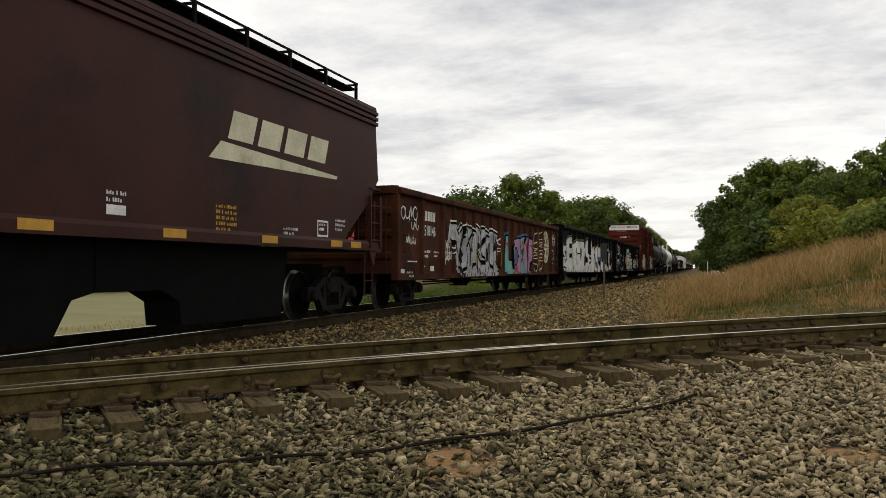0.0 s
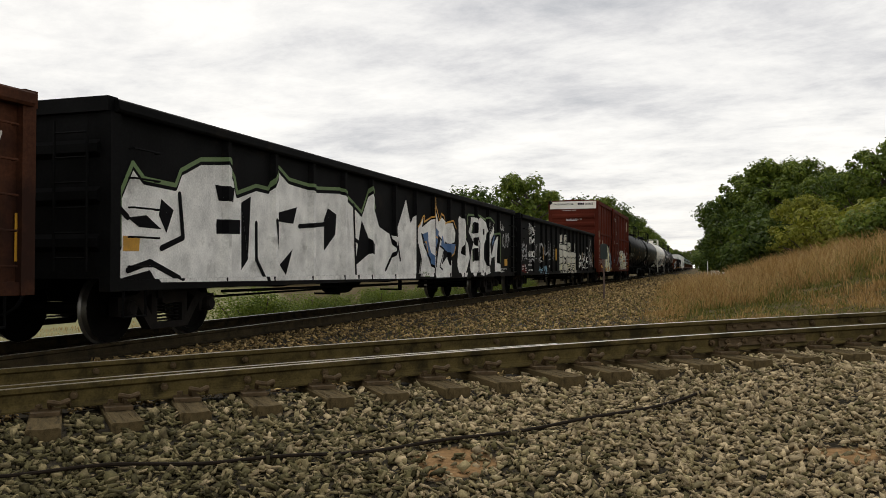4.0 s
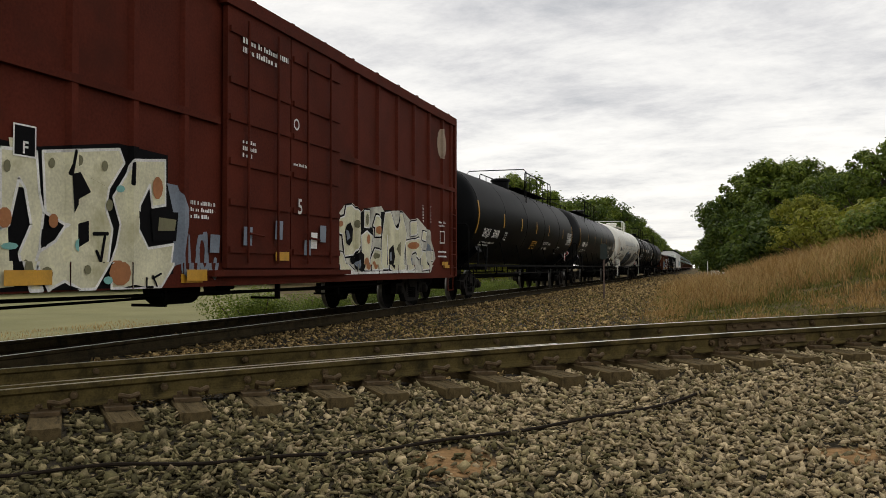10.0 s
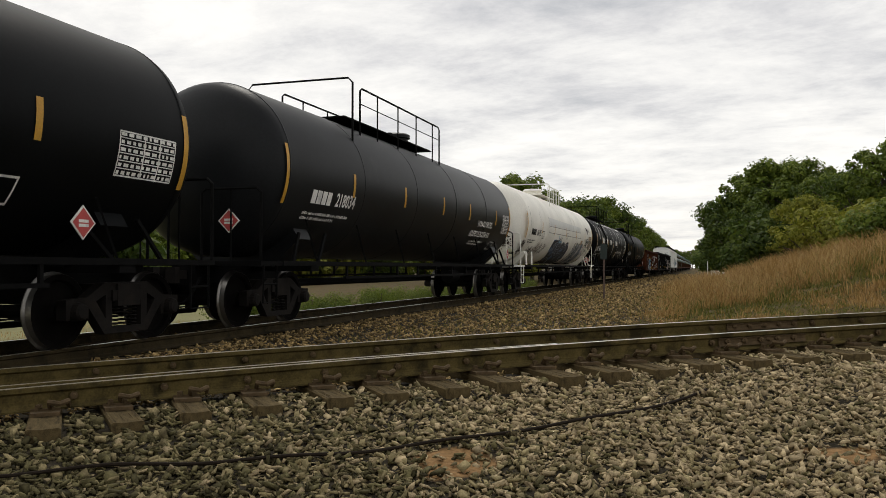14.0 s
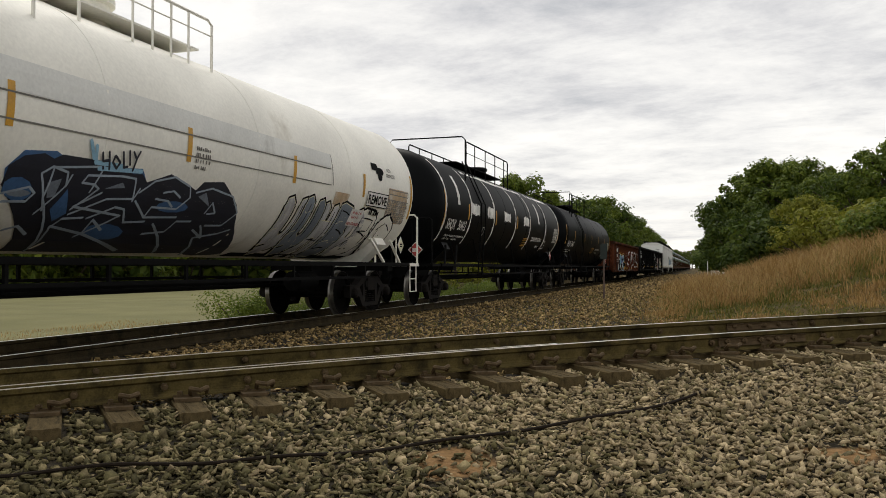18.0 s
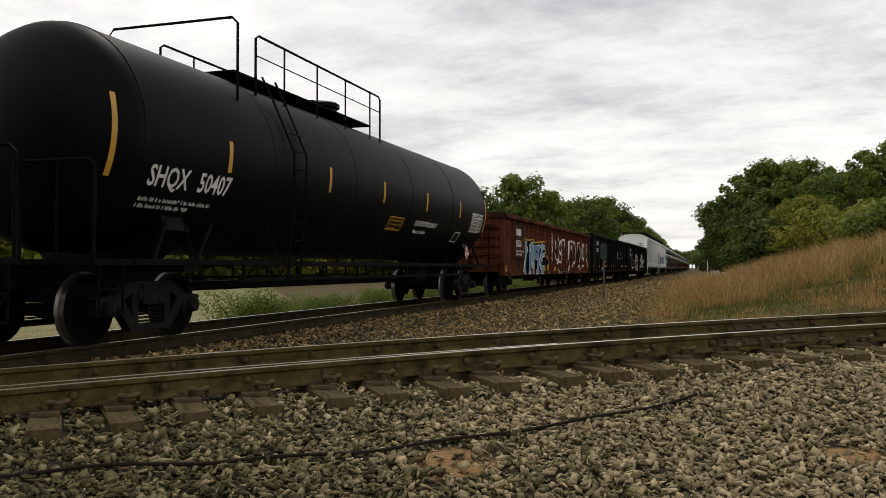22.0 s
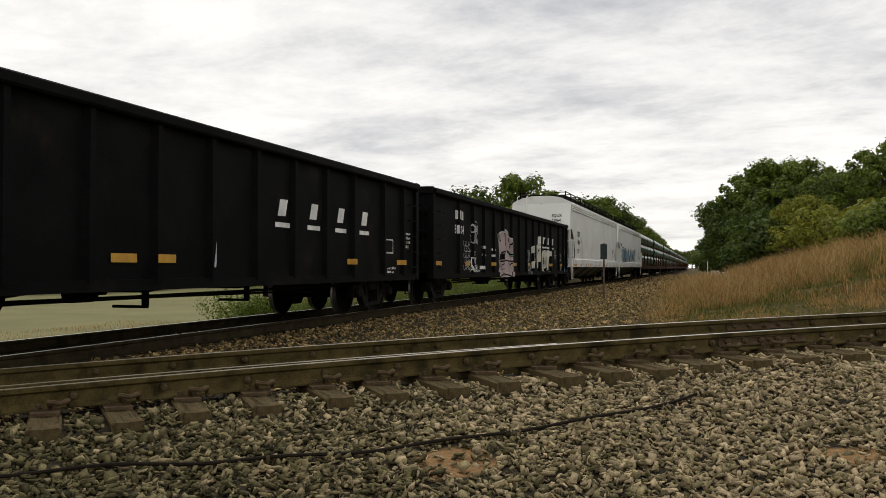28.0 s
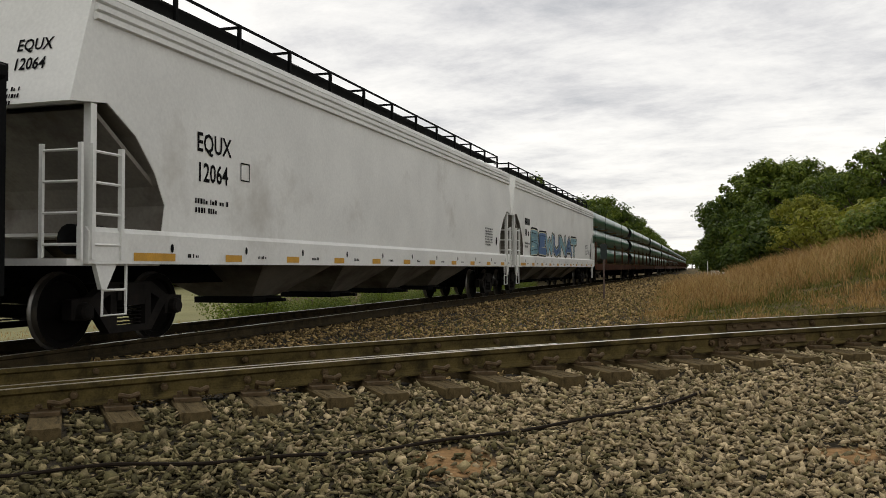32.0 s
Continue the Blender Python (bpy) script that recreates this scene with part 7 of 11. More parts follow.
for y in sorted(posts):
    slabs += [(last, y - 0.09, 1.46), (y - 0.09, y - 0.05, 1.46, 1.52), (y - 0.05, y + 0.05, 1.52), (y + 0.05, y + 0.09, 1.52, 1.46)]
    last = y + 0.09
slabs = [s for s in slabs if s[1] < D0 or s[0] > D1] + [(posts[5] + 0.09, D0, 1.46), (D0, D1, 1.58), (D1, posts[6] - 0.09, 1.46), (last, h - 0.05, 1.46)]
slabs = [s for s in slabs if s[1] > s[0] and not (s[0] < D0 < D1 < s[1])]
face, endf = Flat(slabs, foot=(1.052, 1.502)), End(-h - 0.03)
paint("stencil_print", lettering("EXCESS HEIGHT CAR", -1.22, 4.86, 0.10, 0.95), M_INK, car, endf)
paint("reporting_mark", marks(0.28, 4.85, 0.12, 4, 0.1), M_INK, car, endf)
paint("car_number", lettering("760953", 0.72, 4.85, 0.12), M_INK, car, endf)
paint("stencil_print", small_print(-0.62, 4.5, 1.2, 1, 0.06, 3) + small_print(-0.4, 3.95, 0.95, 2, 0.05, 8), M_WHITE, car, endf, 0.13)
for k in range(2):
    paint("reporting_mark", marks((-46.35, -45.1)[k] + q, 2.42, 0.3, 2, 0.15, 3 + k), M_BONE, car, face)
paint("car_number", lettering("760", -46.45 + q, 1.95, 0.3, 0.95) + lettering("953", -45.15 + q, 1.95, 0.3, 0.95), M_BONE, car, face)
paint("stencil_print", small_print(-46.5 + q, 1.72, 1.4, 2, 0.08, 4) + frame_box(-46.5 + q, -45.5 + q, 1.28, 1.42, 0.03) + small_print(-46.4 + q, 1.15, 0.9, 1, 0.07, 5), M_WHITE, car, face)
for u, w, z in ((-45.95, 0.55, 0.98), (-43.95, 0.65, 0.80), (-40.9, 0.5, 0.80), (-29.6, 0.5, 0.98)):
    paint("yellow_label", [bar(u + q, u + q + w, z, z + 0.16)], M_GOLD, car, face, 0.05)
tag_lines(car, face, -47.05 + q, 2.75, 0.7, 0.65, M_BONE, 4, 3, 0.045)
piece(car, face, -45.00 + q, 0.74, 4.23, 1.75, "cream spray-painted letters with olive and orange spots", (
    (M_INK, 0, [[(0.252, 0.881), (0.373, 0.879), (0.67, 1), (0.9, 0.986), (0.901, 0.771), (0.961, 0.564), (0.93, 0.342), (0.917, 0.0946), (0.783, 0), (0.257, 0)]]),
    (M_FOG, 0, [[(0.897, 0.776), (0.951, 0.77), (1, 0.57), (0.967, 0.172), (0.921, 0.156), (0.944, 0.468)]]),
    (M_INK, 0, [[(0.0772, 0.59), (0.304, 0.671), (0.319, 0), (0.16, 0)]]),
    (M_FOG, 0, [[(0, 0.447), (0.109, 0.507), (0.126, 0.215), (0.00838, 0.205)]]),
    (M_BONE, 0, [[(0.109, 0.563), (0.269, 0.626), (0.288, 0.0299), (0.189, 0.015), (0.159, 0.447)], [(0.277, 0.901), (0.339, 0.913), (0.34, 0.621), (0.295, 0.615)]]),
    (M_BONE, 0, [[(0.252, 0.834), (0.364, 0.846), (0.375, 0.6), (0.389, 0.478), (0.377, 0.252), (0.357, 0.128), (0.378, 0), (0.338, 0), (0.311, 0.225), (0.349, 0.398), (0.328, 0.615), (0.309, 0.671), (0.279, 0.39), (0.255, 0.363)], [(0.385, 0.853), (0.674, 0.959), (0.695, 0.872), (0.631, 0.681), (0.618, 0.54), (0.646, 0.405), (0.63, 0.182), (0.568, 0), (0.506, 0), (0.454, 0.0556), (0.398, 0), (0.36, 0.153), (0.377, 0.24), (0.431, 0.306), (0.467, 0.412), (0.396, 0.479)]]),
    (M_BONE, 0, [[(0.723, 0.897), (0.884, 0.944), (0.886, 0.608), (0.822, 0.582), (0.81, 0.744), (0.765, 0.587), (0.759, 0.417), (0.804, 0.28), (0.928, 0.317), (0.916, 0.156), (0.856, 0), (0.783, 0), (0.631, 0), (0.637, 0.154), (0.665, 0.295), (0.68, 0.437), (0.648, 0.623), (0.706, 0.797)]]),
    (M_WHITE, 0.035, [[(0.252, 0.834), (0.364, 0.846), (0.375, 0.6), (0.389, 0.478), (0.377, 0.252), (0.357, 0.128), (0.378, 0), (0.338, 0), (0.311, 0.225), (0.349, 0.398), (0.328, 0.615), (0.309, 0.671), (0.279, 0.39), (0.255, 0.363), (0.252, 0.834)], [(0.385, 0.853), (0.674, 0.959), (0.695, 0.872), (0.631, 0.681), (0.618, 0.54), (0.646, 0.405), (0.63, 0.182), (0.568, 0), (0.506, 0), (0.454, 0.0556), (0.398, 0), (0.36, 0.153), (0.377, 0.24), (0.431, 0.306), (0.467, 0.412), (0.396, 0.479), (0.385, 0.853)]]),
    (M_WHITE, 0.035, [[(0.723, 0.897), (0.884, 0.944), (0.886, 0.608), (0.822, 0.582), (0.81, 0.744), (0.765, 0.587), (0.759, 0.417), (0.804, 0.28), (0.928, 0.317), (0.916, 0.156), (0.856, 0), (0.783, 0), (0.631, 0), (0.637, 0.154), (0.665, 0.295), (0.68, 0.437), (0.648, 0.623), (0.706, 0.797), (0.723, 0.897)]]),
    (M_INK, 0, [[(0.472, 0.737), (0.518, 0.762), (0.559, 0.638), (0.504, 0.574), (0.481, 0.486)], [(0.496, 0.415), (0.551, 0.449), (0.552, 0.315), (0.512, 0.27)], [(0.815, 0.557), (0.952, 0.563), (0.941, 0.343), (0.827, 0.335)], [(0.403, 0), (0.447, 0.0405), (0.509, 0)], [(0.68, 0), (0.728, 0.02), (0.787, 0)], [(0.383, 0.377), (0.424, 0.356), (0.397, 0.266), (0.38, 0.277)]]),
    (M_INK, 0.045, [[(0.472, 0.737), (0.486, 0.885)], [(0.614, 0.347), (0.599, 0.181), (0.582, 0.249)], [(0.762, 0.534), (0.781, 0.39), (0.771, 0.536)], [(0.57, 0.365), (0.626, 0.37)], [(0.723, 0.874), (0.721, 0.729)]]),
    (M_OLIVE, 0, [[(0.282, 0.736), (0.279, 0.708), (0.271, 0.695), (0.263, 0.704), (0.26, 0.73), (0.263, 0.758), (0.271, 0.771), (0.279, 0.762)], [(0.426, 0.794), (0.423, 0.77), (0.415, 0.758), (0.407, 0.766), (0.403, 0.788), (0.407, 0.812), (0.414, 0.824), (0.422, 0.817)], [(0.527, 0.839), (0.523, 0.812), (0.512, 0.798), (0.501, 0.806), (0.497, 0.83), (0.501, 0.858), (0.512, 0.872), (0.523, 0.864)], [(0.625, 0.829), (0.621, 0.801), (0.612, 0.787), (0.603, 0.796), (0.599, 0.822), (0.602, 0.85), (0.611, 0.864), (0.621, 0.856)], [(0.412, 0.102), (0.406, 0.0706), (0.391, 0.0579), (0.377, 0.0714), (0.371, 0.103), (0.376, 0.135), (0.391, 0.148), (0.405, 0.135)]]),
    (M_OLIVE, 0, [[(0.55, 0.127), (0.546, 0.104), (0.536, 0.0952), (0.526, 0.105), (0.522, 0.127), (0.526, 0.15), (0.536, 0.159), (0.545, 0.15)], [(0.646, 0.567), (0.642, 0.537), (0.632, 0.523), (0.621, 0.533), (0.616, 0.562), (0.621, 0.592), (0.631, 0.606), (0.642, 0.596)], [(0.347, 0.128), (0.342, 0.0831), (0.332, 0.0648), (0.321, 0.0836), (0.316, 0.128), (0.32, 0.173), (0.331, 0.191), (0.342, 0.173)], [(0.854, 0.512), (0.94, 0.505), (0.932, 0.42), (0.848, 0.412)]]),
    (M_ORANGE, 0, [[(0.713, 0.103), (0.704, 0.0501), (0.681, 0.0181), (0.652, 0.0195), (0.629, 0.0527), (0.62, 0.105), (0.629, 0.157), (0.651, 0.189), (0.68, 0.19), (0.704, 0.157)], [(0.871, 0.733), (0.866, 0.682), (0.853, 0.649), (0.837, 0.646), (0.825, 0.674), (0.82, 0.722), (0.824, 0.772), (0.837, 0.806), (0.852, 0.81), (0.866, 0.782)], [(0.286, 0.434), (0.282, 0.397), (0.271, 0.373), (0.258, 0.371), (0.247, 0.392), (0.243, 0.428), (0.246, 0.464), (0.257, 0.488), (0.271, 0.49), (0.282, 0.469)], [(0.438, 0.434), (0.435, 0.407), (0.426, 0.389), (0.416, 0.388), (0.407, 0.403), (0.404, 0.43), (0.407, 0.457), (0.415, 0.474), (0.426, 0.476), (0.434, 0.461)]]),
    (M_TEAL, 0, [[(0.696, 0.689), (0.69, 0.67), (0.677, 0.66), (0.663, 0.664), (0.658, 0.681), (0.663, 0.7), (0.677, 0.711), (0.69, 0.706)], [(0.636, 0.0547), (0.63, 0.0353), (0.616, 0.0279), (0.602, 0.0365), (0.596, 0.056), (0.602, 0.0751), (0.616, 0.0828), (0.63, 0.0744)], [(0.512, 0.285), (0.508, 0.255), (0.497, 0.242), (0.487, 0.254), (0.482, 0.283), (0.486, 0.313), (0.497, 0.326), (0.507, 0.315)], [(0.307, 0.268), (0.299, 0.252), (0.28, 0.245), (0.261, 0.25), (0.253, 0.265), (0.261, 0.28), (0.28, 0.288), (0.299, 0.283)]]),
    (M_INK, 0.03, [[(0.783, 0.0674), (0.783, 0), (0.812, 0)], [(0.811, 0.0814), (0.831, 0.00638)], [(0.811, 0.0607), (0.85, 0.0956)]]),
))
paint("paint_patch", [blob(-41.08 + q, 1.5, 0.2, 0.5, 12)], M_FOG, car, face, 0.005)
tag_lines(car, face, -40.95 + q, 0.85, 0.85, 0.7, M_FOG, 81, 4, 0.08)
for k, u in enumerate((-40.15, -39.45, -38.5, -37.5, -37.25, -36.9)):
    paint("paint_patch", [bar(u + q - 0.12, u + q + 0.12, 1.2 + 0.12 * (k % 3), 1.46 + 0.14 * (k % 3), 0.02)], M_FOG if k != 4 else M_WHITE, car, face, 0.045)
paint("yellow_label", [bar(-38.6 + q, -38.15 + q, 1.1, 1.24)], M_GOLD, car, face, 0.045)
paint("yellow_label", [bar(-40.95 + q, -40.45 + q, 0.78, 0.9)], M_GOLD, car, Flat([(-h, h, 1.505)]), 0.006)
paint("stencil_print", small_print(-40.68 + q, 1.86, 0.6, 3, 0.055, 14), M_WHITE, car, face)
paint("stencil_print", small_print(-39.6 + q, 4.36, 1.4, 2, 0.085, 5) + small_print(-39.6 + q, 2.85, 0.4, 3, 0.06, 6) + small_print(-38.0 + q, 2.7, 0.7, 1, 0.05, 2) + lettering("5", -37.85 + q, 1.9, 0.26) + ring(-37.9 + q, 3.4, 0.1, 0.1, 0.03, 12), M_WHITE, car, face, 0.042)
paint("stencil_panel", [bar(-43.78 + q, -43.47 + q, 2.14, 2.48)], M_INK, car, face, 0.019)
paint("stencil_box", frame_box(-43.78 + q, -43.47 + q, 2.14, 2.48, 0.018) + lettering("F", -43.66 + q, 2.18, 0.13), M_WHITE, car, face, 0.021)
piece(car, face, -35.95 + q, 0.86, 5.93, 1.46, "cream and orange spray-painted letters locked together", (
    (M_PALE, 0, [[(0, 0.77), (0.0528, 0.916), (0.12, 0.967), (0.183, 0.843), (0.21, 0.91), (0.374, 1), (0.402, 0.931), (0.591, 0.988), (0.678, 0.862), (0.772, 0.908), (0.897, 0.729), (0.976, 0.413), (1, 0.253), (0.898, 0), (0.00272, 0.0121)]]),
    (M_INK, 0.1, [[(0.000182, 0.719), (0.0533, 0.771), (0.0667, 0.909), (0.11, 0.932), (0.156, 0.862), (0.178, 0.668), (0.173, 0.448), (0.122, 0.261), (0.0552, 0.242), (0.0455, 0.391), (0.036, 0.533), (0.000787, 0.551), (0.000182, 0.719)], [(0.218, 0.891), (0.263, 0.896), (0.261, 0.658), (0.216, 0.656), (0.218, 0.891)], [(0.323, 0.848), (0.362, 0.732), (0.346, 0.709), (0.343, 0.553), (0.311, 0.545), (0.313, 0.681), (0.296, 0.692), (0.323, 0.848)], [(0.189, 0.53), (0.239, 0.608), (0.289, 0.539), (0.269, 0.27), (0.252, 0.0556), (0.202, 0.0564), (0.189, 0.53)], [(0.267, 0.0553), (0.272, 0.204), (0.312, 0.359), (0.361, 0.314), (0.371, 0.0536), (0.267, 0.0553)]]),
    (M_INK, 0.1, [[(0.376, 0.491), (0.409, 0.909), (0.466, 0.934), (0.52, 0.673), (0.55, 0.932), (0.586, 0.947), (0.638, 0.628), (0.605, 0.305), (0.605, 0.0496), (0.476, 0.0334), (0.439, 0.0705), (0.431, 0.575), (0.424, 0.0706), (0.371, 0.071), (0.376, 0.491)]]),
    (M_INK, 0.08, [[(0.678, 0.821), (0.755, 0.868), (0.763, 0.66), (0.679, 0.598), (0.678, 0.821)], [(0.626, 0.506), (0.783, 0.579), (0.828, 0.328), (0.783, 0.23), (0.707, 0.357), (0.68, 0.231), (0.707, 0.0685), (0.636, 0.0292), (0.626, 0.506)], [(0.803, 0.369), (0.865, 0.354), (0.892, 0.0671), (0.804, 0.0463), (0.803, 0.369)], [(0.827, 0.698), (0.877, 0.689), (0.865, 0.544), (0.819, 0.561), (0.827, 0.698)], [(0.908, 0.381), (0.958, 0.365), (0.954, 0.213), (0.918, 0.202), (0.908, 0.381)], [(0.00172, 0.293), (0.0369, 0.28), (0.0648, 0.132), (0.118, 0.0367), (0.00262, 0.0402), (0.00172, 0.293)]]),
    (M_INK, 0, [[(0.183, 0.843), (0.213, 0.905), (0.218, 0.644), (0.292, 0.668), (0.299, 0.542), (0.239, 0.631), (0.189, 0.562)], [(0.368, 0.909), (0.402, 0.924), (0.378, 0.562), (0.356, 0.522)]]),
    (M_BONE, 0, [[(0.000182, 0.719), (0.0533, 0.771), (0.0667, 0.909), (0.11, 0.932), (0.156, 0.862), (0.178, 0.668), (0.173, 0.448), (0.122, 0.261), (0.0552, 0.242), (0.0455, 0.391), (0.036, 0.533), (0.000787, 0.551)], [(0.218, 0.891), (0.263, 0.896), (0.261, 0.658), (0.216, 0.656)], [(0.323, 0.848), (0.362, 0.732), (0.346, 0.709), (0.343, 0.553), (0.311, 0.545), (0.313, 0.681), (0.296, 0.692)], [(0.189, 0.53), (0.239, 0.608), (0.289, 0.539), (0.269, 0.27), (0.252, 0.0556), (0.202, 0.0564)], [(0.267, 0.0553), (0.272, 0.204), (0.312, 0.359), (0.361, 0.314), (0.371, 0.0536)]]),
    (M_BONE, 0, [[(0.376, 0.491), (0.409, 0.909), (0.466, 0.934), (0.52, 0.673), (0.55, 0.932), (0.586, 0.947), (0.638, 0.628), (0.605, 0.305), (0.605, 0.0496), (0.476, 0.0334), (0.439, 0.0705), (0.431, 0.575), (0.424, 0.0706), (0.371, 0.071)], [(0.678, 0.821), (0.755, 0.868), (0.763, 0.66), (0.679, 0.598)], [(0.626, 0.506), (0.783, 0.579), (0.828, 0.328), (0.783, 0.23), (0.707, 0.357), (0.68, 0.231), (0.707, 0.0685), (0.636, 0.0292)], [(0.803, 0.369), (0.865, 0.354), (0.892, 0.0671), (0.804, 0.0463)], [(0.827, 0.698), (0.877, 0.689), (0.865, 0.544), (0.819, 0.561)], [(0.908, 0.381), (0.958, 0.365), (0.954, 0.213), (0.918, 0.202)], [(0.00172, 0.293), (0.0369, 0.28), (0.0648, 0.132), (0.118, 0.0367), (0.00262, 0.0402)]]),
    (M_WHITE, 0.028, [[(0.000182, 0.719), (0.0533, 0.771), (0.0667, 0.909), (0.11, 0.932), (0.156, 0.862), (0.178, 0.668), (0.173, 0.448), (0.122, 0.261), (0.0552, 0.242), (0.0455, 0.391), (0.036, 0.533), (0.000787, 0.551), (0.000182, 0.719)], [(0.218, 0.891), (0.263, 0.896), (0.261, 0.658), (0.216, 0.656), (0.218, 0.891)], [(0.323, 0.848), (0.362, 0.732), (0.346, 0.709), (0.343, 0.553), (0.311, 0.545), (0.313, 0.681), (0.296, 0.692), (0.323, 0.848)], [(0.189, 0.53), (0.239, 0.608), (0.289, 0.539), (0.269, 0.27), (0.252, 0.0556), (0.202, 0.0564), (0.189, 0.53)], [(0.267, 0.0553), (0.272, 0.204), (0.312, 0.359), (0.361, 0.314), (0.371, 0.0536), (0.267, 0.0553)]]),
    (M_WHITE, 0.028, [[(0.376, 0.491), (0.409, 0.909), (0.466, 0.934), (0.52, 0.673), (0.55, 0.932), (0.586, 0.947), (0.638, 0.628), (0.605, 0.305), (0.605, 0.0496), (0.476, 0.0334), (0.439, 0.0705), (0.431, 0.575), (0.424, 0.0706), (0.371, 0.071), (0.376, 0.491)], [(0.678, 0.821), (0.755, 0.868), (0.763, 0.66), (0.679, 0.598), (0.678, 0.821)], [(0.626, 0.506), (0.783, 0.579), (0.828, 0.328), (0.783, 0.23), (0.707, 0.357), (0.68, 0.231), (0.707, 0.0685), (0.636, 0.0292), (0.626, 0.506)], [(0.803, 0.369), (0.865, 0.354), (0.892, 0.0671), (0.804, 0.0463), (0.803, 0.369)], [(0.827, 0.698), (0.877, 0.689), (0.865, 0.544), (0.819, 0.561), (0.827, 0.698)], [(0.908, 0.381), (0.958, 0.365), (0.954, 0.213), (0.918, 0.202), (0.908, 0.381)]]),
    (M_WHITE, 0.028, [[(0.00172, 0.293), (0.0369, 0.28), (0.0648, 0.132), (0.118, 0.0367), (0.00262, 0.0402), (0.00172, 0.293)]]),
    (M_INK, 0, [[(0.0676, 0.659), (0.0961, 0.7), (0.118, 0.617), (0.113, 0.459), (0.0875, 0.379), (0.0638, 0.418), (0.0522, 0.567)], [(0.0929, 0.207), (0.174, 0.338), (0.214, 0.264), (0.208, 0.104), (0.185, 0.019), (0.123, 0.0729)], [(0.446, 0.361), (0.49, 0.442), (0.508, 0.257), (0.485, 0.0628), (0.446, 0.143)]]),
    (M_FOG, 0, [[(0.0613, 0.593), (0.0821, 0.582), (0.0958, 0.49), (0.0712, 0.449)], [(0.118, 0.127), (0.153, 0.196), (0.17, 0.182), (0.153, 0.0665)], [(0.452, 0.307), (0.469, 0.335), (0.475, 0.199), (0.455, 0.187)], [(0.865, 0.376), (0.886, 0.512), (0.908, 0.373)], [(0.68, 0.231), (0.7, 0.253), (0.7, 0.11)]]),
    (M_ORANGE, 0, [[(0.0391, 0.672), (0.0354, 0.647), (0.0256, 0.629), (0.0137, 0.625), (0.0041, 0.636), (0.000404, 0.657), (0.00393, 0.682), (0.0134, 0.7), (0.0254, 0.705), (0.0352, 0.694)], [(0.258, 0.144), (0.254, 0.09), (0.242, 0.057), (0.228, 0.0572), (0.217, 0.0899), (0.212, 0.142), (0.216, 0.195), (0.228, 0.229), (0.242, 0.23), (0.253, 0.198)], [(0.266, 0.494), (0.264, 0.451), (0.256, 0.423), (0.247, 0.421), (0.239, 0.446), (0.236, 0.487), (0.239, 0.53), (0.246, 0.558), (0.256, 0.56), (0.263, 0.536)], [(0.783, 0.46), (0.769, 0.423), (0.732, 0.396), (0.689, 0.39), (0.655, 0.406), (0.642, 0.437), (0.654, 0.472), (0.688, 0.499), (0.732, 0.507), (0.769, 0.492)]]),
    (M_ORANGE, 0, [[(0.345, 0.64), (0.343, 0.603), (0.336, 0.578), (0.327, 0.576), (0.32, 0.596), (0.317, 0.632), (0.32, 0.668), (0.327, 0.693), (0.335, 0.696), (0.342, 0.676)], [(0.318, 0.122), (0.314, 0.0864), (0.306, 0.0644), (0.295, 0.0645), (0.286, 0.0864), (0.283, 0.122), (0.286, 0.157), (0.295, 0.179), (0.305, 0.18), (0.314, 0.158)]]),
    (M_OLIVE, 0, [[(0.156, 0.692), (0.151, 0.651), (0.141, 0.631), (0.131, 0.644), (0.127, 0.681), (0.131, 0.721), (0.141, 0.742), (0.151, 0.729)], [(0.555, 0.376), (0.55, 0.294), (0.536, 0.26), (0.523, 0.292), (0.517, 0.371), (0.522, 0.452), (0.536, 0.488), (0.549, 0.457)], [(0.252, 0.776), (0.249, 0.715), (0.239, 0.686), (0.229, 0.708), (0.225, 0.765), (0.229, 0.826), (0.238, 0.855), (0.248, 0.835)], [(0.332, 0.259), (0.326, 0.225), (0.312, 0.21), (0.298, 0.223), (0.292, 0.256), (0.298, 0.289), (0.312, 0.305), (0.326, 0.293)]]),
    (M_WHITE, 0.05, [[(0.0333, 0.0107), (0.745, 0.0264)]]),
))
paint("round_emblem", [blob(-29.5 + q, 4.25, 0.38, 0.40, 24)], M_FADED, car, face, 0.008, "faded round emblem")
paint("stencil_print", small_print(-31.02 + q, 2.5, 0.09, 6, 0.045, 6) + small_print(-30.58 + q, 2.5, 0.09, 6, 0.045, 8) + frame_box(-29.65 + q, -29.25 + q, 1.62, 1.95, 0.03) + small_print(-29.75 + q, 2.15, 0.6, 2, 0.05, 9) + [bar(-29.8 + q, -29.1 + q, 1.38, 1.42), bar(-29.8 + q, -29.1 + q, 1.26, 1.3)], M_WHITE, car, face)

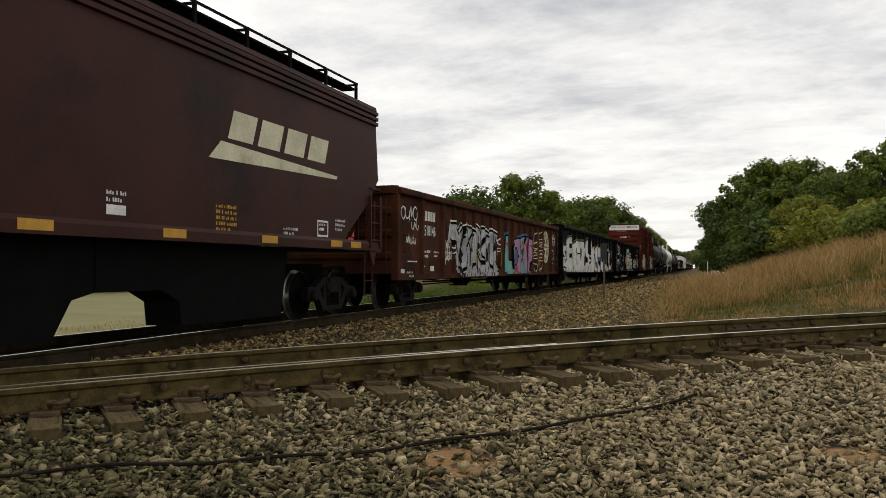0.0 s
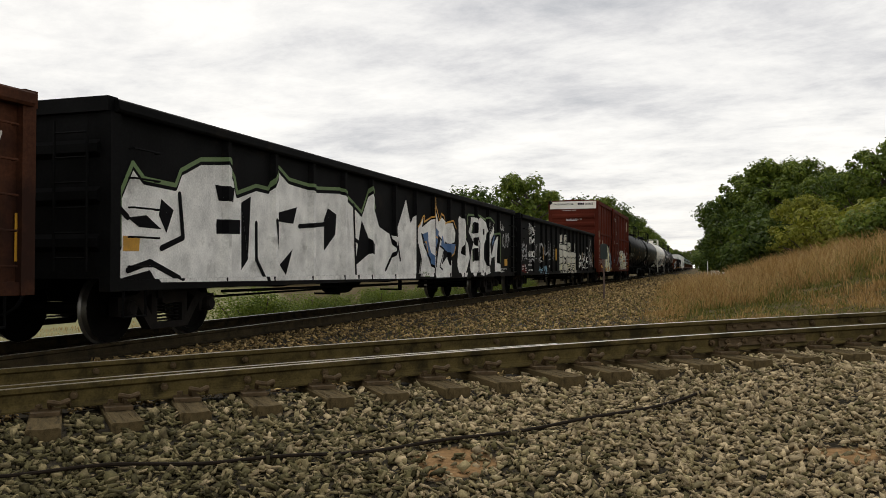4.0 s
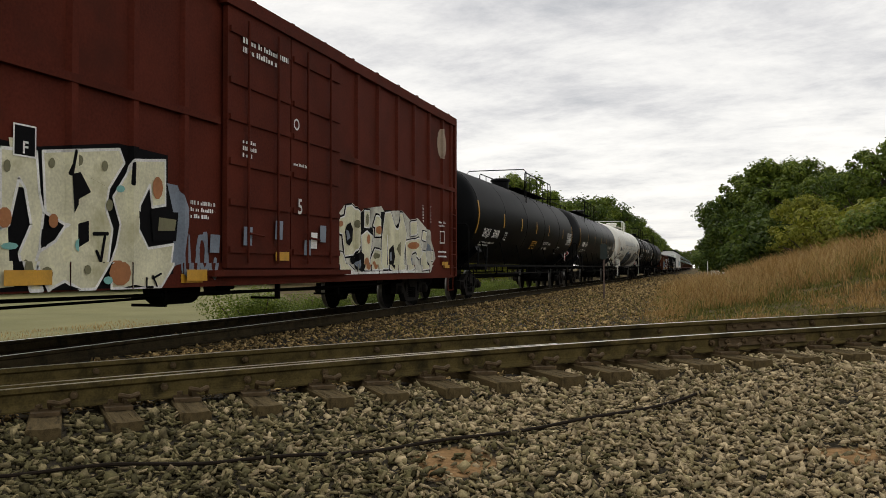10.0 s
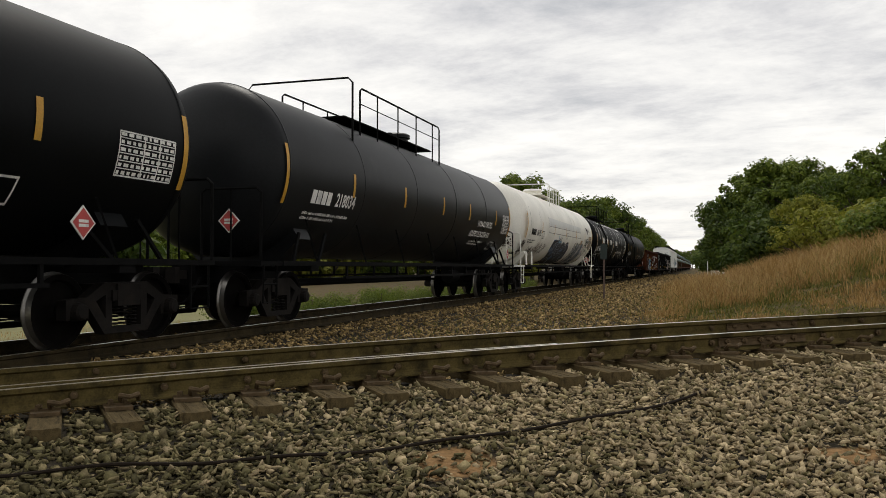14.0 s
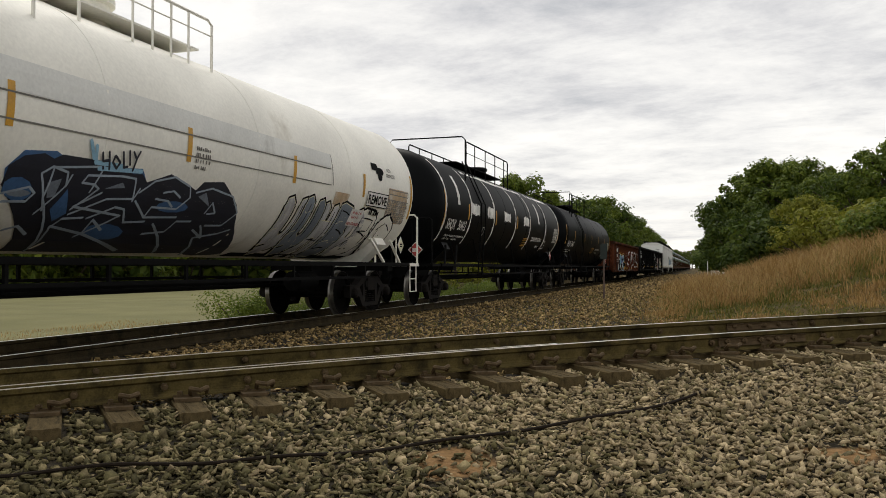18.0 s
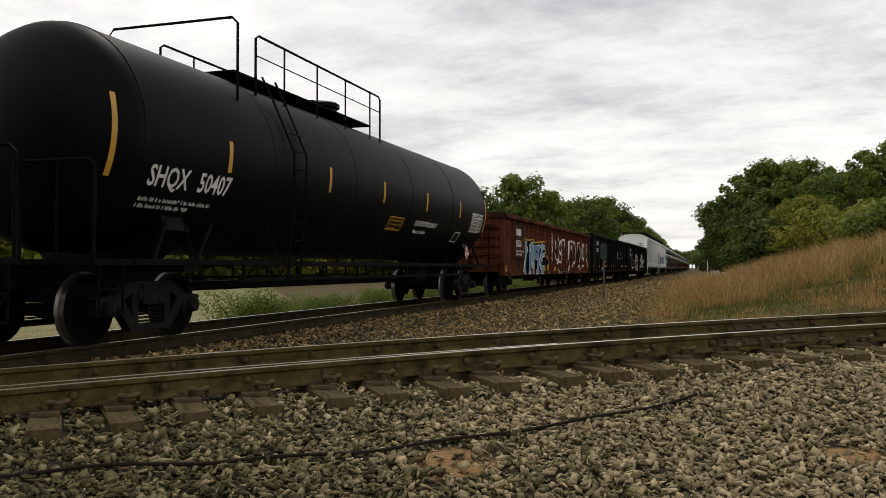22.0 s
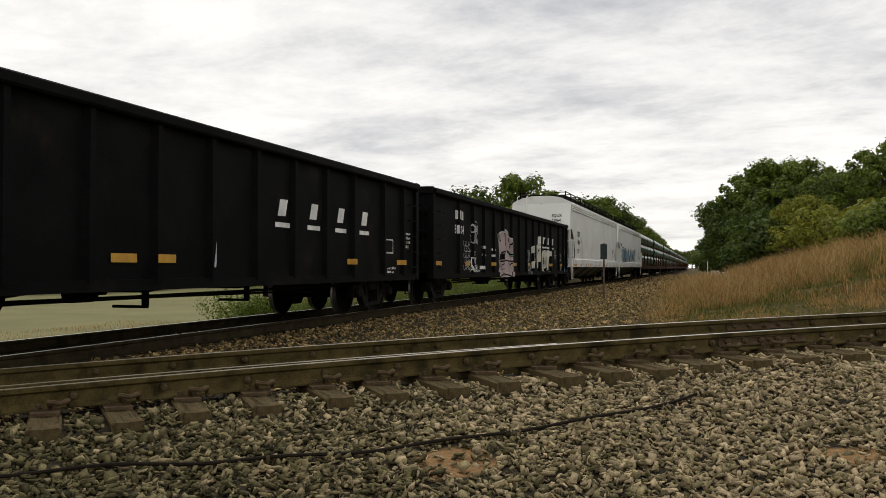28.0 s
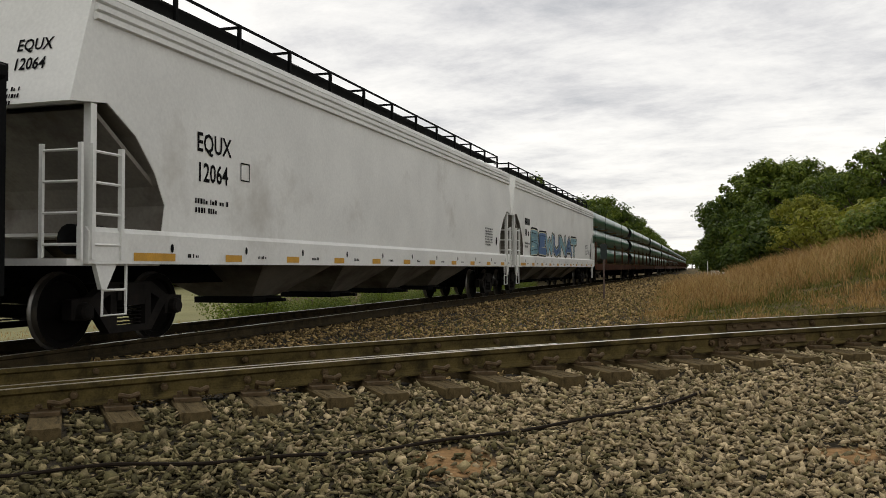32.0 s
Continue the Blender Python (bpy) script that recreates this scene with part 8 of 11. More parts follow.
# black pressure tank cars, one white
TANK_LABEL = "long black pressure tank car with yellow strips and top railings"
car, h, q, face = tank_car(TANK_LABEL, -26.85, -7.8, 1.52, 2.66, M_TANK, M_STEEL, [-26.0, -22.75, -20.0, -17.3, -14.7, -11.22, -8.62], (-17.95, -11.4), -17.25, inset=1.42)
paint("reporting_mark", lettering("SHQX", -25.15 + q, 1.98, 0.26, 0.9), M_WHITE, car, face)
paint("car_number", lettering("50908", -23.95 + q, 1.98, 0.26, 0.9), M_WHITE, car, face)
paint("stencil_print", small_print(-25.0 + q, 1.78, 1.7, 2, 0.05, 3) + frame_box(-22.35 + q, -22.05 + q, 1.95, 2.2, 0.025) + small_print(-22.28 + q, 2.08, 0.16, 2, 0.04), M_WHITE, car, face)
paint("stencil_print", lettering("LIQUEFIED PETROLEUM GAS", -15.3 + q, 1.98, 0.11, 0.8) + small_print(-15.2 + q, 1.78, 1.4, 1, 0.08, 6), M_WHITE, car, face)
paint("orange_label", frame_box(-17.6 + q, -16.7 + q, 1.75, 2.05, 0.03) + small_print(-17.5 + q, 1.95, 0.7, 3, 0.05, 5), M_GOLD, car, face)
chart(car, face, -9.95 + q, 2.1, 1.1, 0.55, M_WHITE)
paint("stencil_box", frame_box(-11.8 + q, -11.3 + q, 1.65, 1.95, 0.025), M_WHITE, car, face)
placard(car, 1.46, -10.5 + q, 1.5, "x", 0.2)

car, h, q, face = tank_car("long faded black tank car with yellow strips and top railings", -6.5, 11.15, 1.52, 2.70, M_TANKGREY, M_STEEL, [-5.75, -3.0, -0.1, 2.8, 5.3, 8.35, 10.24], (-2.45, 4.1), 3.16, inset=1.3)
paint("reporting_mark", marks(-4.75 + q, 2.15, 0.24, 4, 0.12, 9), M_WHITE, car, face)
paint("car_number", lettering("218034", -3.75 + q, 2.16, 0.25, 0.85), M_WHITE, car, face)
paint("stencil_print", small_print(-4.9 + q, 1.95, 1.9, 2, 0.05, 13), M_WHITE, car, face)
paint("stencil_print", lettering("NON-ODORIZED", 6.3 + q, 2.25, 0.18, 0.85) + lettering("LIQUEFIED PETROLEUM GAS", 5.75 + q, 1.95, 0.16, 0.78) + small_print(6.1 + q, 1.78, 1.5, 2, 0.045, 7), M_WHITE, car, face)
paint("stencil_box", frame_box(8.5 + q, 9.0 + q, 1.6, 1.85, 0.025), M_WHITE, car, face)
chart(car, face, 9.25 + q, 2.15, 0.85, 0.6, M_WHITE)
placard(car, 0.8, -h + 0.1, 1.75, "y", 0.2)
placard(car, 1.46, 10.1 + q, 1.45, "x", 0.2)

car, h, q, face = tank_car("dirty cream-white tank car with blue graffiti and white handrails", 12.35, 31.3, 1.58, 2.74, M_CREAM, M_CREAM, [13.0, 15.9, 18.65, 21.7, 24.7, 27.65, 30.4], (19.3, 23.15), 21.4, jacket=True, rail_m=M_CREAM, inset=1.645, offset=-0.465)
paint("reporting_mark", marks(13.9 + q, 2.28, 0.24, 4, 0.12, 12), M_INK, car, face)
paint("car_number", lettering("66195", 14.95 + q, 2.28, 0.25, 0.9), M_INK, car, face)
paint("stencil_box", frame_box(16.0 + q, 16.35 + q, 2.2, 2.5, 0.025) + small_print(13.6 + q, 2.05, 1.4, 2, 0.05, 9), M_INK, car, face)
tag_lines(car, face, 14.3 + q, 1.42, 1.2, 0.42, M_SOOT, 71, 6, 0.04)
tag_lines(car, face, 15.6 + q, 1.60, 1.9, 0.46, M_SOOT, 73, 7, 0.034)
rnd = random.Random(61)
for k in range(9):
    tag_lines(car, face, 12.75 + q + rnd.uniform(0, 0.3), 1.5 + 0.05 * k, 0.5, 0.16, M_SOOT, 140 + k, 4, 0.026)
headf = Head(h, 1.58, 2.74)
soot = [blob(0.72 + rnd.gauss(0, 0.13), 2.02 + rnd.gauss(0, 0.15), rnd.uniform(0.006, 0.03), rnd.uniform(0.008, 0.035), 7) for _ in range(230)] + [blob(0.72, 2.02, 0.10, 0.14, 12)]
paint("soot_stain", soot, M_SOOT, car, headf, 0.005, "sooty spatter on the tank head")
paint("car_number", lettering("66195", -0.3 + 0.0, 3.02, 0.14, 0.9), M_INK, car, headf, 0.005)
paint("reporting_mark", marks(-0.95, 3.02, 0.13, 4, 0.12, 3), M_INK, car, headf, 0.005)
paint("stencil_print", small_print(-0.62, 2.88, 0.6, 3, 0.05, 14), M_INK, car, headf, 0.005)
paint("stencil_print", small_print(21.85 + q, 2.6, 0.35, 4, 0.05, 19), M_SEAM, car, face, 0.01)
piece(car, face, 18.75 + q, 1.15, 5.44, 1.29, "dark navy sprayed cloud with thin grey-blue letter outlines", (
    (M_BLUE, 0, [[(0, 0.665), (0.0317, 0.825), (0.112, 0.86), (0.179, 0.766), (0.38, 0.836), (0.413, 0.7), (0.0187, 0.48)]]),
    (M_NAVY, 0, [[(0.00822, 0.541), (0.00612, 0.693), (0.0354, 0.785), (0.083, 0.827), (0.132, 0.771), (0.17, 0.692), (0.386, 0.787), (0.41, 0.718), (0.488, 0.832), (0.564, 0.759), (0.606, 0.711), (0.628, 0.807), (0.718, 0.843), (0.818, 0.621), (0.872, 0.394), (1, 0.0591), (0.892, 0.00158), (0.695, 0.13), (0.56, 0.0507), (0.249, 0), (0.181, 0.0393)]]),
    (M_NAVY, 0, [[(0.18, 0.00756), (0.144, 0.294), (0.0748, 0.72), (0.13, 0.841), (0.306, 0.847), (0.805, 0.0558)]]),
    (M_BLUE, 0, [[(0.0869, 0.538), (0.0899, 0.48), (0.0783, 0.439), (0.0559, 0.432), (0.0315, 0.46), (0.0151, 0.511), (0.0129, 0.567), (0.0254, 0.607), (0.0474, 0.617), (0.0707, 0.59)], [(0.163, 0.391), (0.177, 0.572), (0.215, 0.369), (0.195, 0.293)], [(0.606, 0.536), (0.602, 0.499), (0.575, 0.47), (0.536, 0.46), (0.501, 0.472), (0.482, 0.5), (0.486, 0.536), (0.511, 0.565), (0.55, 0.577), (0.586, 0.566)], [(0.44, 0.246), (0.446, 0.199), (0.426, 0.166), (0.386, 0.161), (0.341, 0.183), (0.311, 0.223), (0.307, 0.267), (0.329, 0.299), (0.368, 0.308), (0.41, 0.287)]]),
    (M_FOG, 0, [[(0.116, 0.6), (0.148, 0.647), (0.152, 0.493), (0.134, 0.48)], [(0.626, 0.652), (0.653, 0.705), (0.695, 0.562)], [(0.0866, 0.504), (0.0841, 0.486), (0.0715, 0.47), (0.0539, 0.465), (0.0379, 0.47), (0.0296, 0.484), (0.032, 0.502), (0.0441, 0.517), (0.0617, 0.524), (0.078, 0.519)], [(0.281, 0.61), (0.329, 0.686), (0.343, 0.641)]]),
    (M_THIN, 0.026, [[(0.0187, 0.48), (0.0763, 0.551), (0.0965, 0.508), (0.0873, 0.437), (0.0306, 0.42)], [(0.13, 0.347), (0.167, 0.596), (0.158, 0.704), (0.114, 0.735), (0.0904, 0.667), (0.143, 0.379)], [(0.217, 0.406), (0.263, 0.604), (0.245, 0.634), (0.208, 0.637), (0.216, 0.705), (0.321, 0.74), (0.367, 0.736), (0.388, 0.532)], [(0.222, 0.364), (0.304, 0.525), (0.388, 0.552), (0.394, 0.653)], [(0.284, 0.342), (0.345, 0.461), (0.378, 0.451), (0.409, 0.332), (0.479, 0.355)], [(0.397, 0.615), (0.437, 0.741), (0.506, 0.811), (0.577, 0.739), (0.594, 0.632), (0.563, 0.502), (0.467, 0.496), (0.464, 0.393)], [(0.465, 0.577), (0.514, 0.572), (0.542, 0.518)], [(0.398, 0.536), (0.464, 0.393), (0.585, 0.422)]]),
    (M_THIN, 0.026, [[(0.512, 0.237), (0.587, 0.271), (0.597, 0.382), (0.656, 0.395)]]),
    (M_THIN, 0.026, [[(0.61, 0.69), (0.672, 0.757), (0.78, 0.704), (0.84, 0.532), (0.804, 0.38), (0.73, 0.365)], [(0.69, 0.493), (0.7, 0.609), (0.735, 0.504), (0.701, 0.487)], [(0.693, 0.312), (0.767, 0.232), (0.712, 0.361)], [(0.809, 0.046), (0.731, 0.227), (0.82, 0.288), (0.864, 0.343)], [(0.249, 0.00769), (0.226, 0.117), (0.201, 0.258), (0.319, 0.205), (0.515, 0.0684)], [(0.0903, 0.202), (0.118, 0.242), (0.162, 0.18)], [(0.171, 0.689), (0.167, 0.596)], [(0.203, 0.251), (0.215, 0.326), (0.27, 0.347)], [(0.483, 0.645), (0.519, 0.674), (0.554, 0.619)], [(0.311, 0.223), (0.305, 0.336), (0.36, 0.251)]]),
    (M_THIN, 0.026, [[(0.229, 0.0754), (0.123, 0.48), (0.116, 0.73), (0.254, 0.799), (0.24, 0.567)], [(0.301, 0.18), (0.378, 0.391), (0.218, 0.433), (0.277, 0.575)], [(0.671, 0.0645), (0.515, 0.341)]]),
    (M_SKYBLUE, 0.05, [[(0.197, 1), (0.215, 0.856)], [(0.216, 0.965), (0.223, 0.824), (0.311, 0.83)], [(0.238, 0.777), (0.376, 0.81)]]),
    (M_NAVY, 0.032, [[(0.237, 0.915), (0.25, 0.782)], [(0.256, 0.933), (0.269, 0.784)], [(0.244, 0.845), (0.262, 0.862)], [(0.277, 0.906), (0.274, 0.849), (0.29, 0.801), (0.297, 0.857), (0.279, 0.908)], [(0.3, 0.956), (0.312, 0.819), (0.324, 0.832)], [(0.32, 0.975), (0.33, 0.851)], [(0.334, 0.975), (0.347, 0.913), (0.356, 0.987)], [(0.348, 0.913), (0.344, 0.807)]]),
))
piece(car, face, 12.87 + q, 2.23, 13.33, 1.16, "light grey jacket panel with dark seams", (
    (M_PANEL, 0, [[(0.341, 0.784), (0.993, 0.734), (0.991, 0.517), (0.334, 0.471)]]),
    (M_SEAM, 0.02, [[(0.334, 0.786), (0.334, 0.458), (0.335, 0.147)], [(0.334, 0.458), (0.991, 0.497)], [(0.337, 0.224), (0.994, 0.247)], [(0.993, 0.734), (1, 0.251)], [(0, 0.879), (0.00432, 0.614), (0.00501, 0.344)], [(0.0507, 1), (0.0537, 0.569), (0.0545, 0)], [(0.197, 0.863), (0.197, 0.444), (0.199, 0.117)]]),
))
mural(car, face, "UUHBO", 24.7 + q, 1.2, 3.4, 1.05, [M_SILVER, M_FOG], "grey sprayed letters with black edges on the white tank", 0.3, M_BONE, 0.015, M_INK, 0.055, 29, None, cloud=False, over=0.3)
mural(car, face, "BO", 27.7 + q, 1.24, 2.1, 0.95, [M_CREAM], "black sprayed outlines of round letters", 0.4, None, 0, M_INK, 0.05, 30, None, cloud=False, over=0.1)
paint("graffiti", [bar(24.3 + q, 29.0 + q, 1.17, 1.25, 0.1)], M_INK, car, face, 0.006)
paint("stencil_panel", [bar(27.82 + q, 28.95 + q, 2.26, 2.56)], M_WHITE, car, face, 0.024)
paint("stencil_print", lettering("REMOVE", 27.88 + q, 2.32, 0.18, 1.05, 0.03), M_INK, car, face, 0.027)
paint("stencil_box", frame_box(27.82 + q, 28.95 + q, 2.26, 2.56, 0.02) + small_print(28.1 + q, 2.1, 0.75, 1, 0.11, 3), M_INK, car, face, 0.027)
paint("stencil_panel", [bar(27.25 + q, 27.85 + q, 1.84, 2.16)], M_WHITE, car, face, 0.024)
paint("stencil_print", lettering("NON-ODORIZED", 27.27 + q, 1.86, 0.055, 0.95) + small_print(27.35 + q, 2.07, 0.4, 2, 0.05, 3), M_RED, car, face, 0.027)
paint("state_map", [bar(28.08 + q, 28.4 + q, 3.02, 3.17), bar(28.3 + q, 28.62 + q, 2.96, 3.10), blob(28.5 + q, 2.92, 0.13, 0.11, 7), blob(28.62 + q, 3.02, 0.1, 0.08, 6)], M_INK, car, face, 0.008)
paint("stencil_print", lettering("NON-", 28.92 + q, 3.06, 0.08, 0.9) + lettering("ODORIZED", 28.85 + q, 2.94, 0.08, 0.9), M_SEAM, car, face, 0.008)
paint("stencil_panel", [bar(29.0 + q, 30.15 + q, 1.98, 2.72), bar(26.35 + q, 27.0 + q, 2.18, 2.42)], M_TAN, car, face, 0.005, "rust-stained tan label panel")
chart(car, face, 29.0 + q, 2.0, 1.2, 0.48, M_SEAM)
paint("stencil_box", frame_box(29.0 + q, 30.2 + q, 2.58, 2.7, 0.02), M_SEAM, car, face)
placard(car, 1.5, 29.9 + q, 1.5, "x", 0.19, False)
placard(car, 1.0, -h + 0.1, 1.55, "y", 0.22, False)

car, h, q, face = tank_car("long black tank car with peeling white patch lines", 32.35, 51.1, 1.52, 2.70, M_TANK, M_STEEL, [33.25, 35.5, 38.7, 41.8, 44.0, 47.1, 50.1], (36.1, 42.6), 41.67, ladder_u=36.7, inset=1.62, offset=-0.3)
paint("reporting_mark", lettering("SHQX", 33.6 + q, 2.06, 0.27, 0.8), M_WHITE, car, face)
paint("car_number", lettering("50412", 34.68 + q, 2.06, 0.27, 0.8), M_WHITE, car, face)
paint("stencil_print", small_print(33.8 + q, 1.86, 1.8, 2, 0.05, 21) + frame_box(37.25 + q, 37.5 + q, 2.0, 2.25, 0.025), M_WHITE, car, face)
rnd = random.Random(8)
peel = []
for u in (33.3, 35.72, 38.42, 41.5, 44.0, 47.1, 50.0):
    zz = 1.7
    while zz < 3.85:
        w = rnd.uniform(0.03, 0.075)
        peel.append(bar(u + q - w, u + q + w, zz, zz + 0.11, rnd.uniform(-0.03, 0.03)))
        zz += 0.1
yy = 35.8
while yy < 50.0:
    w = rnd.uniform(0.15, 0.5)
    if rnd.random() < 0.8:
        peel.append(bar(yy + q, yy + q + w, 3.83 + rnd.uniform(-0.03, 0.0), 3.90 + rnd.uniform(0, 0.05)))
    yy += w
for u, z in ((35.75, 2.58), (37.55, 2.58), (39.8, 2.58), (42.85, 2.58)):
    for k in range(9):
        peel.append(bar(u + q + 0.1 * k, u + q + 0.1 * k + 0.11, z + rnd.uniform(-0.05, 0.02), z + 0.28 + rnd.uniform(-0.04, 0.07)))
for u in (34.45, 45.6):
    for k in range(8):
        peel.append(bar(u + q + rnd.uniform(-0.1, -0.05), u + q + rnd.uniform(0.1, 0.16), 2.75 + 0.1 * k, 2.86 + 0.1 * k))
paint("white_patch", peel, M_WHITE, car, face, 0.009, "worn white repair lines round the tank")
paint("stencil_print", lettering("LIQUEFIED PETROLEUM GAS", 44.6 + q, 2.05, 0.15, 0.75) + small_print(46.0 + q, 1.82, 0.9, 1, 0.09, 5), M_WHITE, car, face, 0.011)
paint("orange_label", frame_box(43.3 + q, 44.15 + q, 1.82, 2.12, 0.03) + small_print(43.4 + q, 2.02, 0.7, 3, 0.05, 15), M_GOLD, car, face)
paint("stencil_box", frame_box(47.15 + q, 47.6 + q, 1.8, 2.1, 0.03), M_WHITE, car, face, 0.011)
chart(car, face, 48.95 + q, 2.1, 0.85, 0.6, M_WHITE, 0.012)
placard(car, 1.46, 48.3 + q, 1.5, "x", 0.2)
placard(car, 0.95, -h + 0.1, 1.45, "y", 0.2)

car, h, q, face = tank_car(TANK_LABEL, 52.2, 70.3, 1.52, 2.71, M_TANK, M_STEEL, [52.45, 55.0, 58.4, 61.1, 63.95, 66.8, 69.5], (55.65, 62.2), 61.1, ladder_u=57.0, inset=1.59)
paint("reporting_mark", lettering("SHQX", 53.22 + q, 2.06, 0.27, 0.85), M_WHITE, car, face)
paint("car_number", lettering("50407", 54.32 + q, 2.06, 0.27, 0.85), M_WHITE, car, face)
paint("stencil_print", small_print(53.2 + q, 1.86, 1.6, 2, 0.05, 27), M_WHITE, car, face)
paint("stencil_print", lettering("LIQUEFIED PETROLEUM GAS", 63.4 + q, 2.02, 0.12, 0.78) + small_print(63.5 + q, 1.84, 1.3, 1, 0.08, 5), M_WHITE, car, face)
paint("orange_label", frame_box(61.7 + q, 62.6 + q, 1.85, 2.15, 0.03) + small_print(61.8 + q, 2.04, 0.7, 3, 0.05, 25), M_GOLD, car, face)
paint("stencil_box", frame_box(66.85 + q, 67.35 + q, 1.72, 2.0, 0.03), M_WHITE, car, face)
chart(car, face, 68.05 + q, 2.05, 1.15, 0.55, M_WHITE)
placard(car, 1.46, 67.6 + q, 1.4, "x", 0.2)

# rusty corrugated gondola
ribs10 = [73.4, 75.2] + [75.85 + 0.786 * k for k in range(20)]
car, h, q, face, endf = gondola("rusty corrugated gondola car with blue and white graffiti", 72.0, 92.3, 2.85, M_RUST, ribs10, corrugated=True, rib_w=0.10)
paint("car_number", lettering("516526", -0.55, 2.76, 0.10, 1.0), M_BONE, car, endf, 0.10)
paint("reporting_mark", marks(-1.05, 2.76, 0.10, 4, 0.15), M_BONE, car, endf, 0.10)
part("number_panel", Shape().box(1.50, 1.54, 73.55 + q, 75.12 + q, 1.32, 2.52), M_RUST, car, "flat riveted panel with the car's number")
panel = Flat([(73.55 + q, 75.12 + q, 1.54)])
paint("reporting_mark", marks(73.66 + q, 2.15, 0.24, 4, 0.12, 8), M_WHITE, car, panel)
paint("car_number", lettering("516526", 73.62 + q, 1.75, 0.24, 0.85), M_WHITE, car, panel)
paint("stencil_print", small_print(73.66 + q, 1.55, 1.2, 2, 0.07, 8), M_WHITE, car, panel)
piece(car, face, 75.09 + q, 0.74, 4.76, 1.36, "light blue spray-painted letters edged in black, white and yellow", (
    (M_INK, 0, [[(0.0282, 0.984), (0.136, 0.94), (0.191, 0.938), (0.321, 0.975), (0.423, 0.894), (0.591, 0.92), (0.813, 0.962), (0.9, 0.706), (1, 0.37), (0.993, 0.154), (0.891, 0), (0, 0.0104)]]),
    (M_AQUA, 0, [[(0.0058, 0.0182), (0.0323, 0.964), (0.136, 0.889), (0.148, 0.633), (0.0953, 0.413), (0.0758, 0.0138)], [(0.272, 0.857), (0.333, 0.941), (0.415, 0.821), (0.398, 0.581), (0.43, 0.253), (0.386, 0), (0.323, 0.0211), (0.31, 0.341), (0.28, 0.0235), (0.262, 0.338)], [(0.667, 0.824), (0.779, 0.927), (0.868, 0.756), (0.814, 0.531), (0.731, 0.418), (0.89, 0.265), (0.815, 0), (0.654, 0), (0.637, 0.36)]]),
    (M_BLUE2, 0, [[(0.18, 0.813), (0.265, 0.856), (0.273, 0.519), (0.251, 0.0161), (0.15, 0.00912), (0.193, 0.422)], [(0.445, 0.827), (0.642, 0.871), (0.659, 0.361), (0.593, 0), (0.474, 0.00325), (0.506, 0.401), (0.419, 0.49)]]),
    (M_WHITE, 0.028, [[(0.0058, 0.0182), (0.0323, 0.964), (0.136, 0.889), (0.148, 0.633), (0.0953, 0.413), (0.0758, 0.0138), (0.0058, 0.0182)], [(0.272, 0.857), (0.333, 0.941), (0.415, 0.821), (0.398, 0.581), (0.43, 0.253), (0.386, 0), (0.323, 0.0211), (0.31, 0.341), (0.28, 0.0235), (0.262, 0.338), (0.272, 0.857)], [(0.667, 0.824), (0.779, 0.927), (0.868, 0.756), (0.814, 0.531), (0.731, 0.418), (0.89, 0.265), (0.815, 0), (0.654, 0), (0.637, 0.36), (0.667, 0.824)], [(0.18, 0.813), (0.265, 0.856), (0.273, 0.519), (0.251, 0.0161), (0.15, 0.00912), (0.193, 0.422), (0.18, 0.813)], [(0.445, 0.827), (0.642, 0.871), (0.659, 0.361), (0.593, 0), (0.474, 0.00325), (0.506, 0.401), (0.419, 0.49), (0.445, 0.827)]]),
    (M_INK, 0.05, [[(0.165, 0.82), (0.15, 0.6), (0.178, 0.42), (0.135, 0.01)], [(0.43, 0.83), (0.405, 0.5), (0.455, 0.3), (0.45, 0.01)], [(0.655, 0.84), (0.625, 0.36), (0.64, 0.01)], [(0.27, 0.6), (0.262, 0.05)], [(0.66, 0.6), (0.73, 0.5), (0.71, 0.42)]]),
    (M_INK, 0, [[(0.0851, 0.328), (0.116, 0.394), (0.138, 0.245), (0.107, 0.033), (0.0753, 0.16)], [(0.317, 0.616), (0.387, 0.603), (0.347, 0.436)], [(0.464, 0.687), (0.568, 0.655), (0.534, 0.443)], [(0.74, 0.655), (0.834, 0.739), (0.8, 0.626)], [(0.684, 0.337), (0.89, 0.43), (0.848, 0.264), (0.732, 0.261)]]),
    (M_GOLD, 0.06, [[(0.0282, 1), (0.136, 0.957), (0.191, 0.956), (0.321, 0.993), (0.423, 0.913), (0.591, 0.94), (0.813, 0.983), (0.9, 0.728), (1, 0.392), (0.993, 0.177)]]),
    (M_GOLD, 0, [[(0.509, 0.571), (0.583, 0.584), (0.544, 0.411)]]),
    (M_SKYBLUE, 0, [[(0.382, 0.79), (0.375, 0.728), (0.357, 0.688), (0.336, 0.684), (0.318, 0.717), (0.311, 0.775), (0.318, 0.836), (0.335, 0.877), (0.357, 0.882), (0.375, 0.849)], [(0.793, 0.796), (0.784, 0.745), (0.761, 0.71), (0.733, 0.705), (0.71, 0.732), (0.702, 0.779), (0.71, 0.83), (0.732, 0.865), (0.76, 0.871), (0.784, 0.845)], [(0.0326, 0.861), (0.0732, 0.83), (0.0657, 0.619), (0.0294, 0.613)]]),
))
tag_lines(car, face, 79.7 + q, 0.8, 0.45, 0.35, M_GOLD, 92, 5, 0.03)
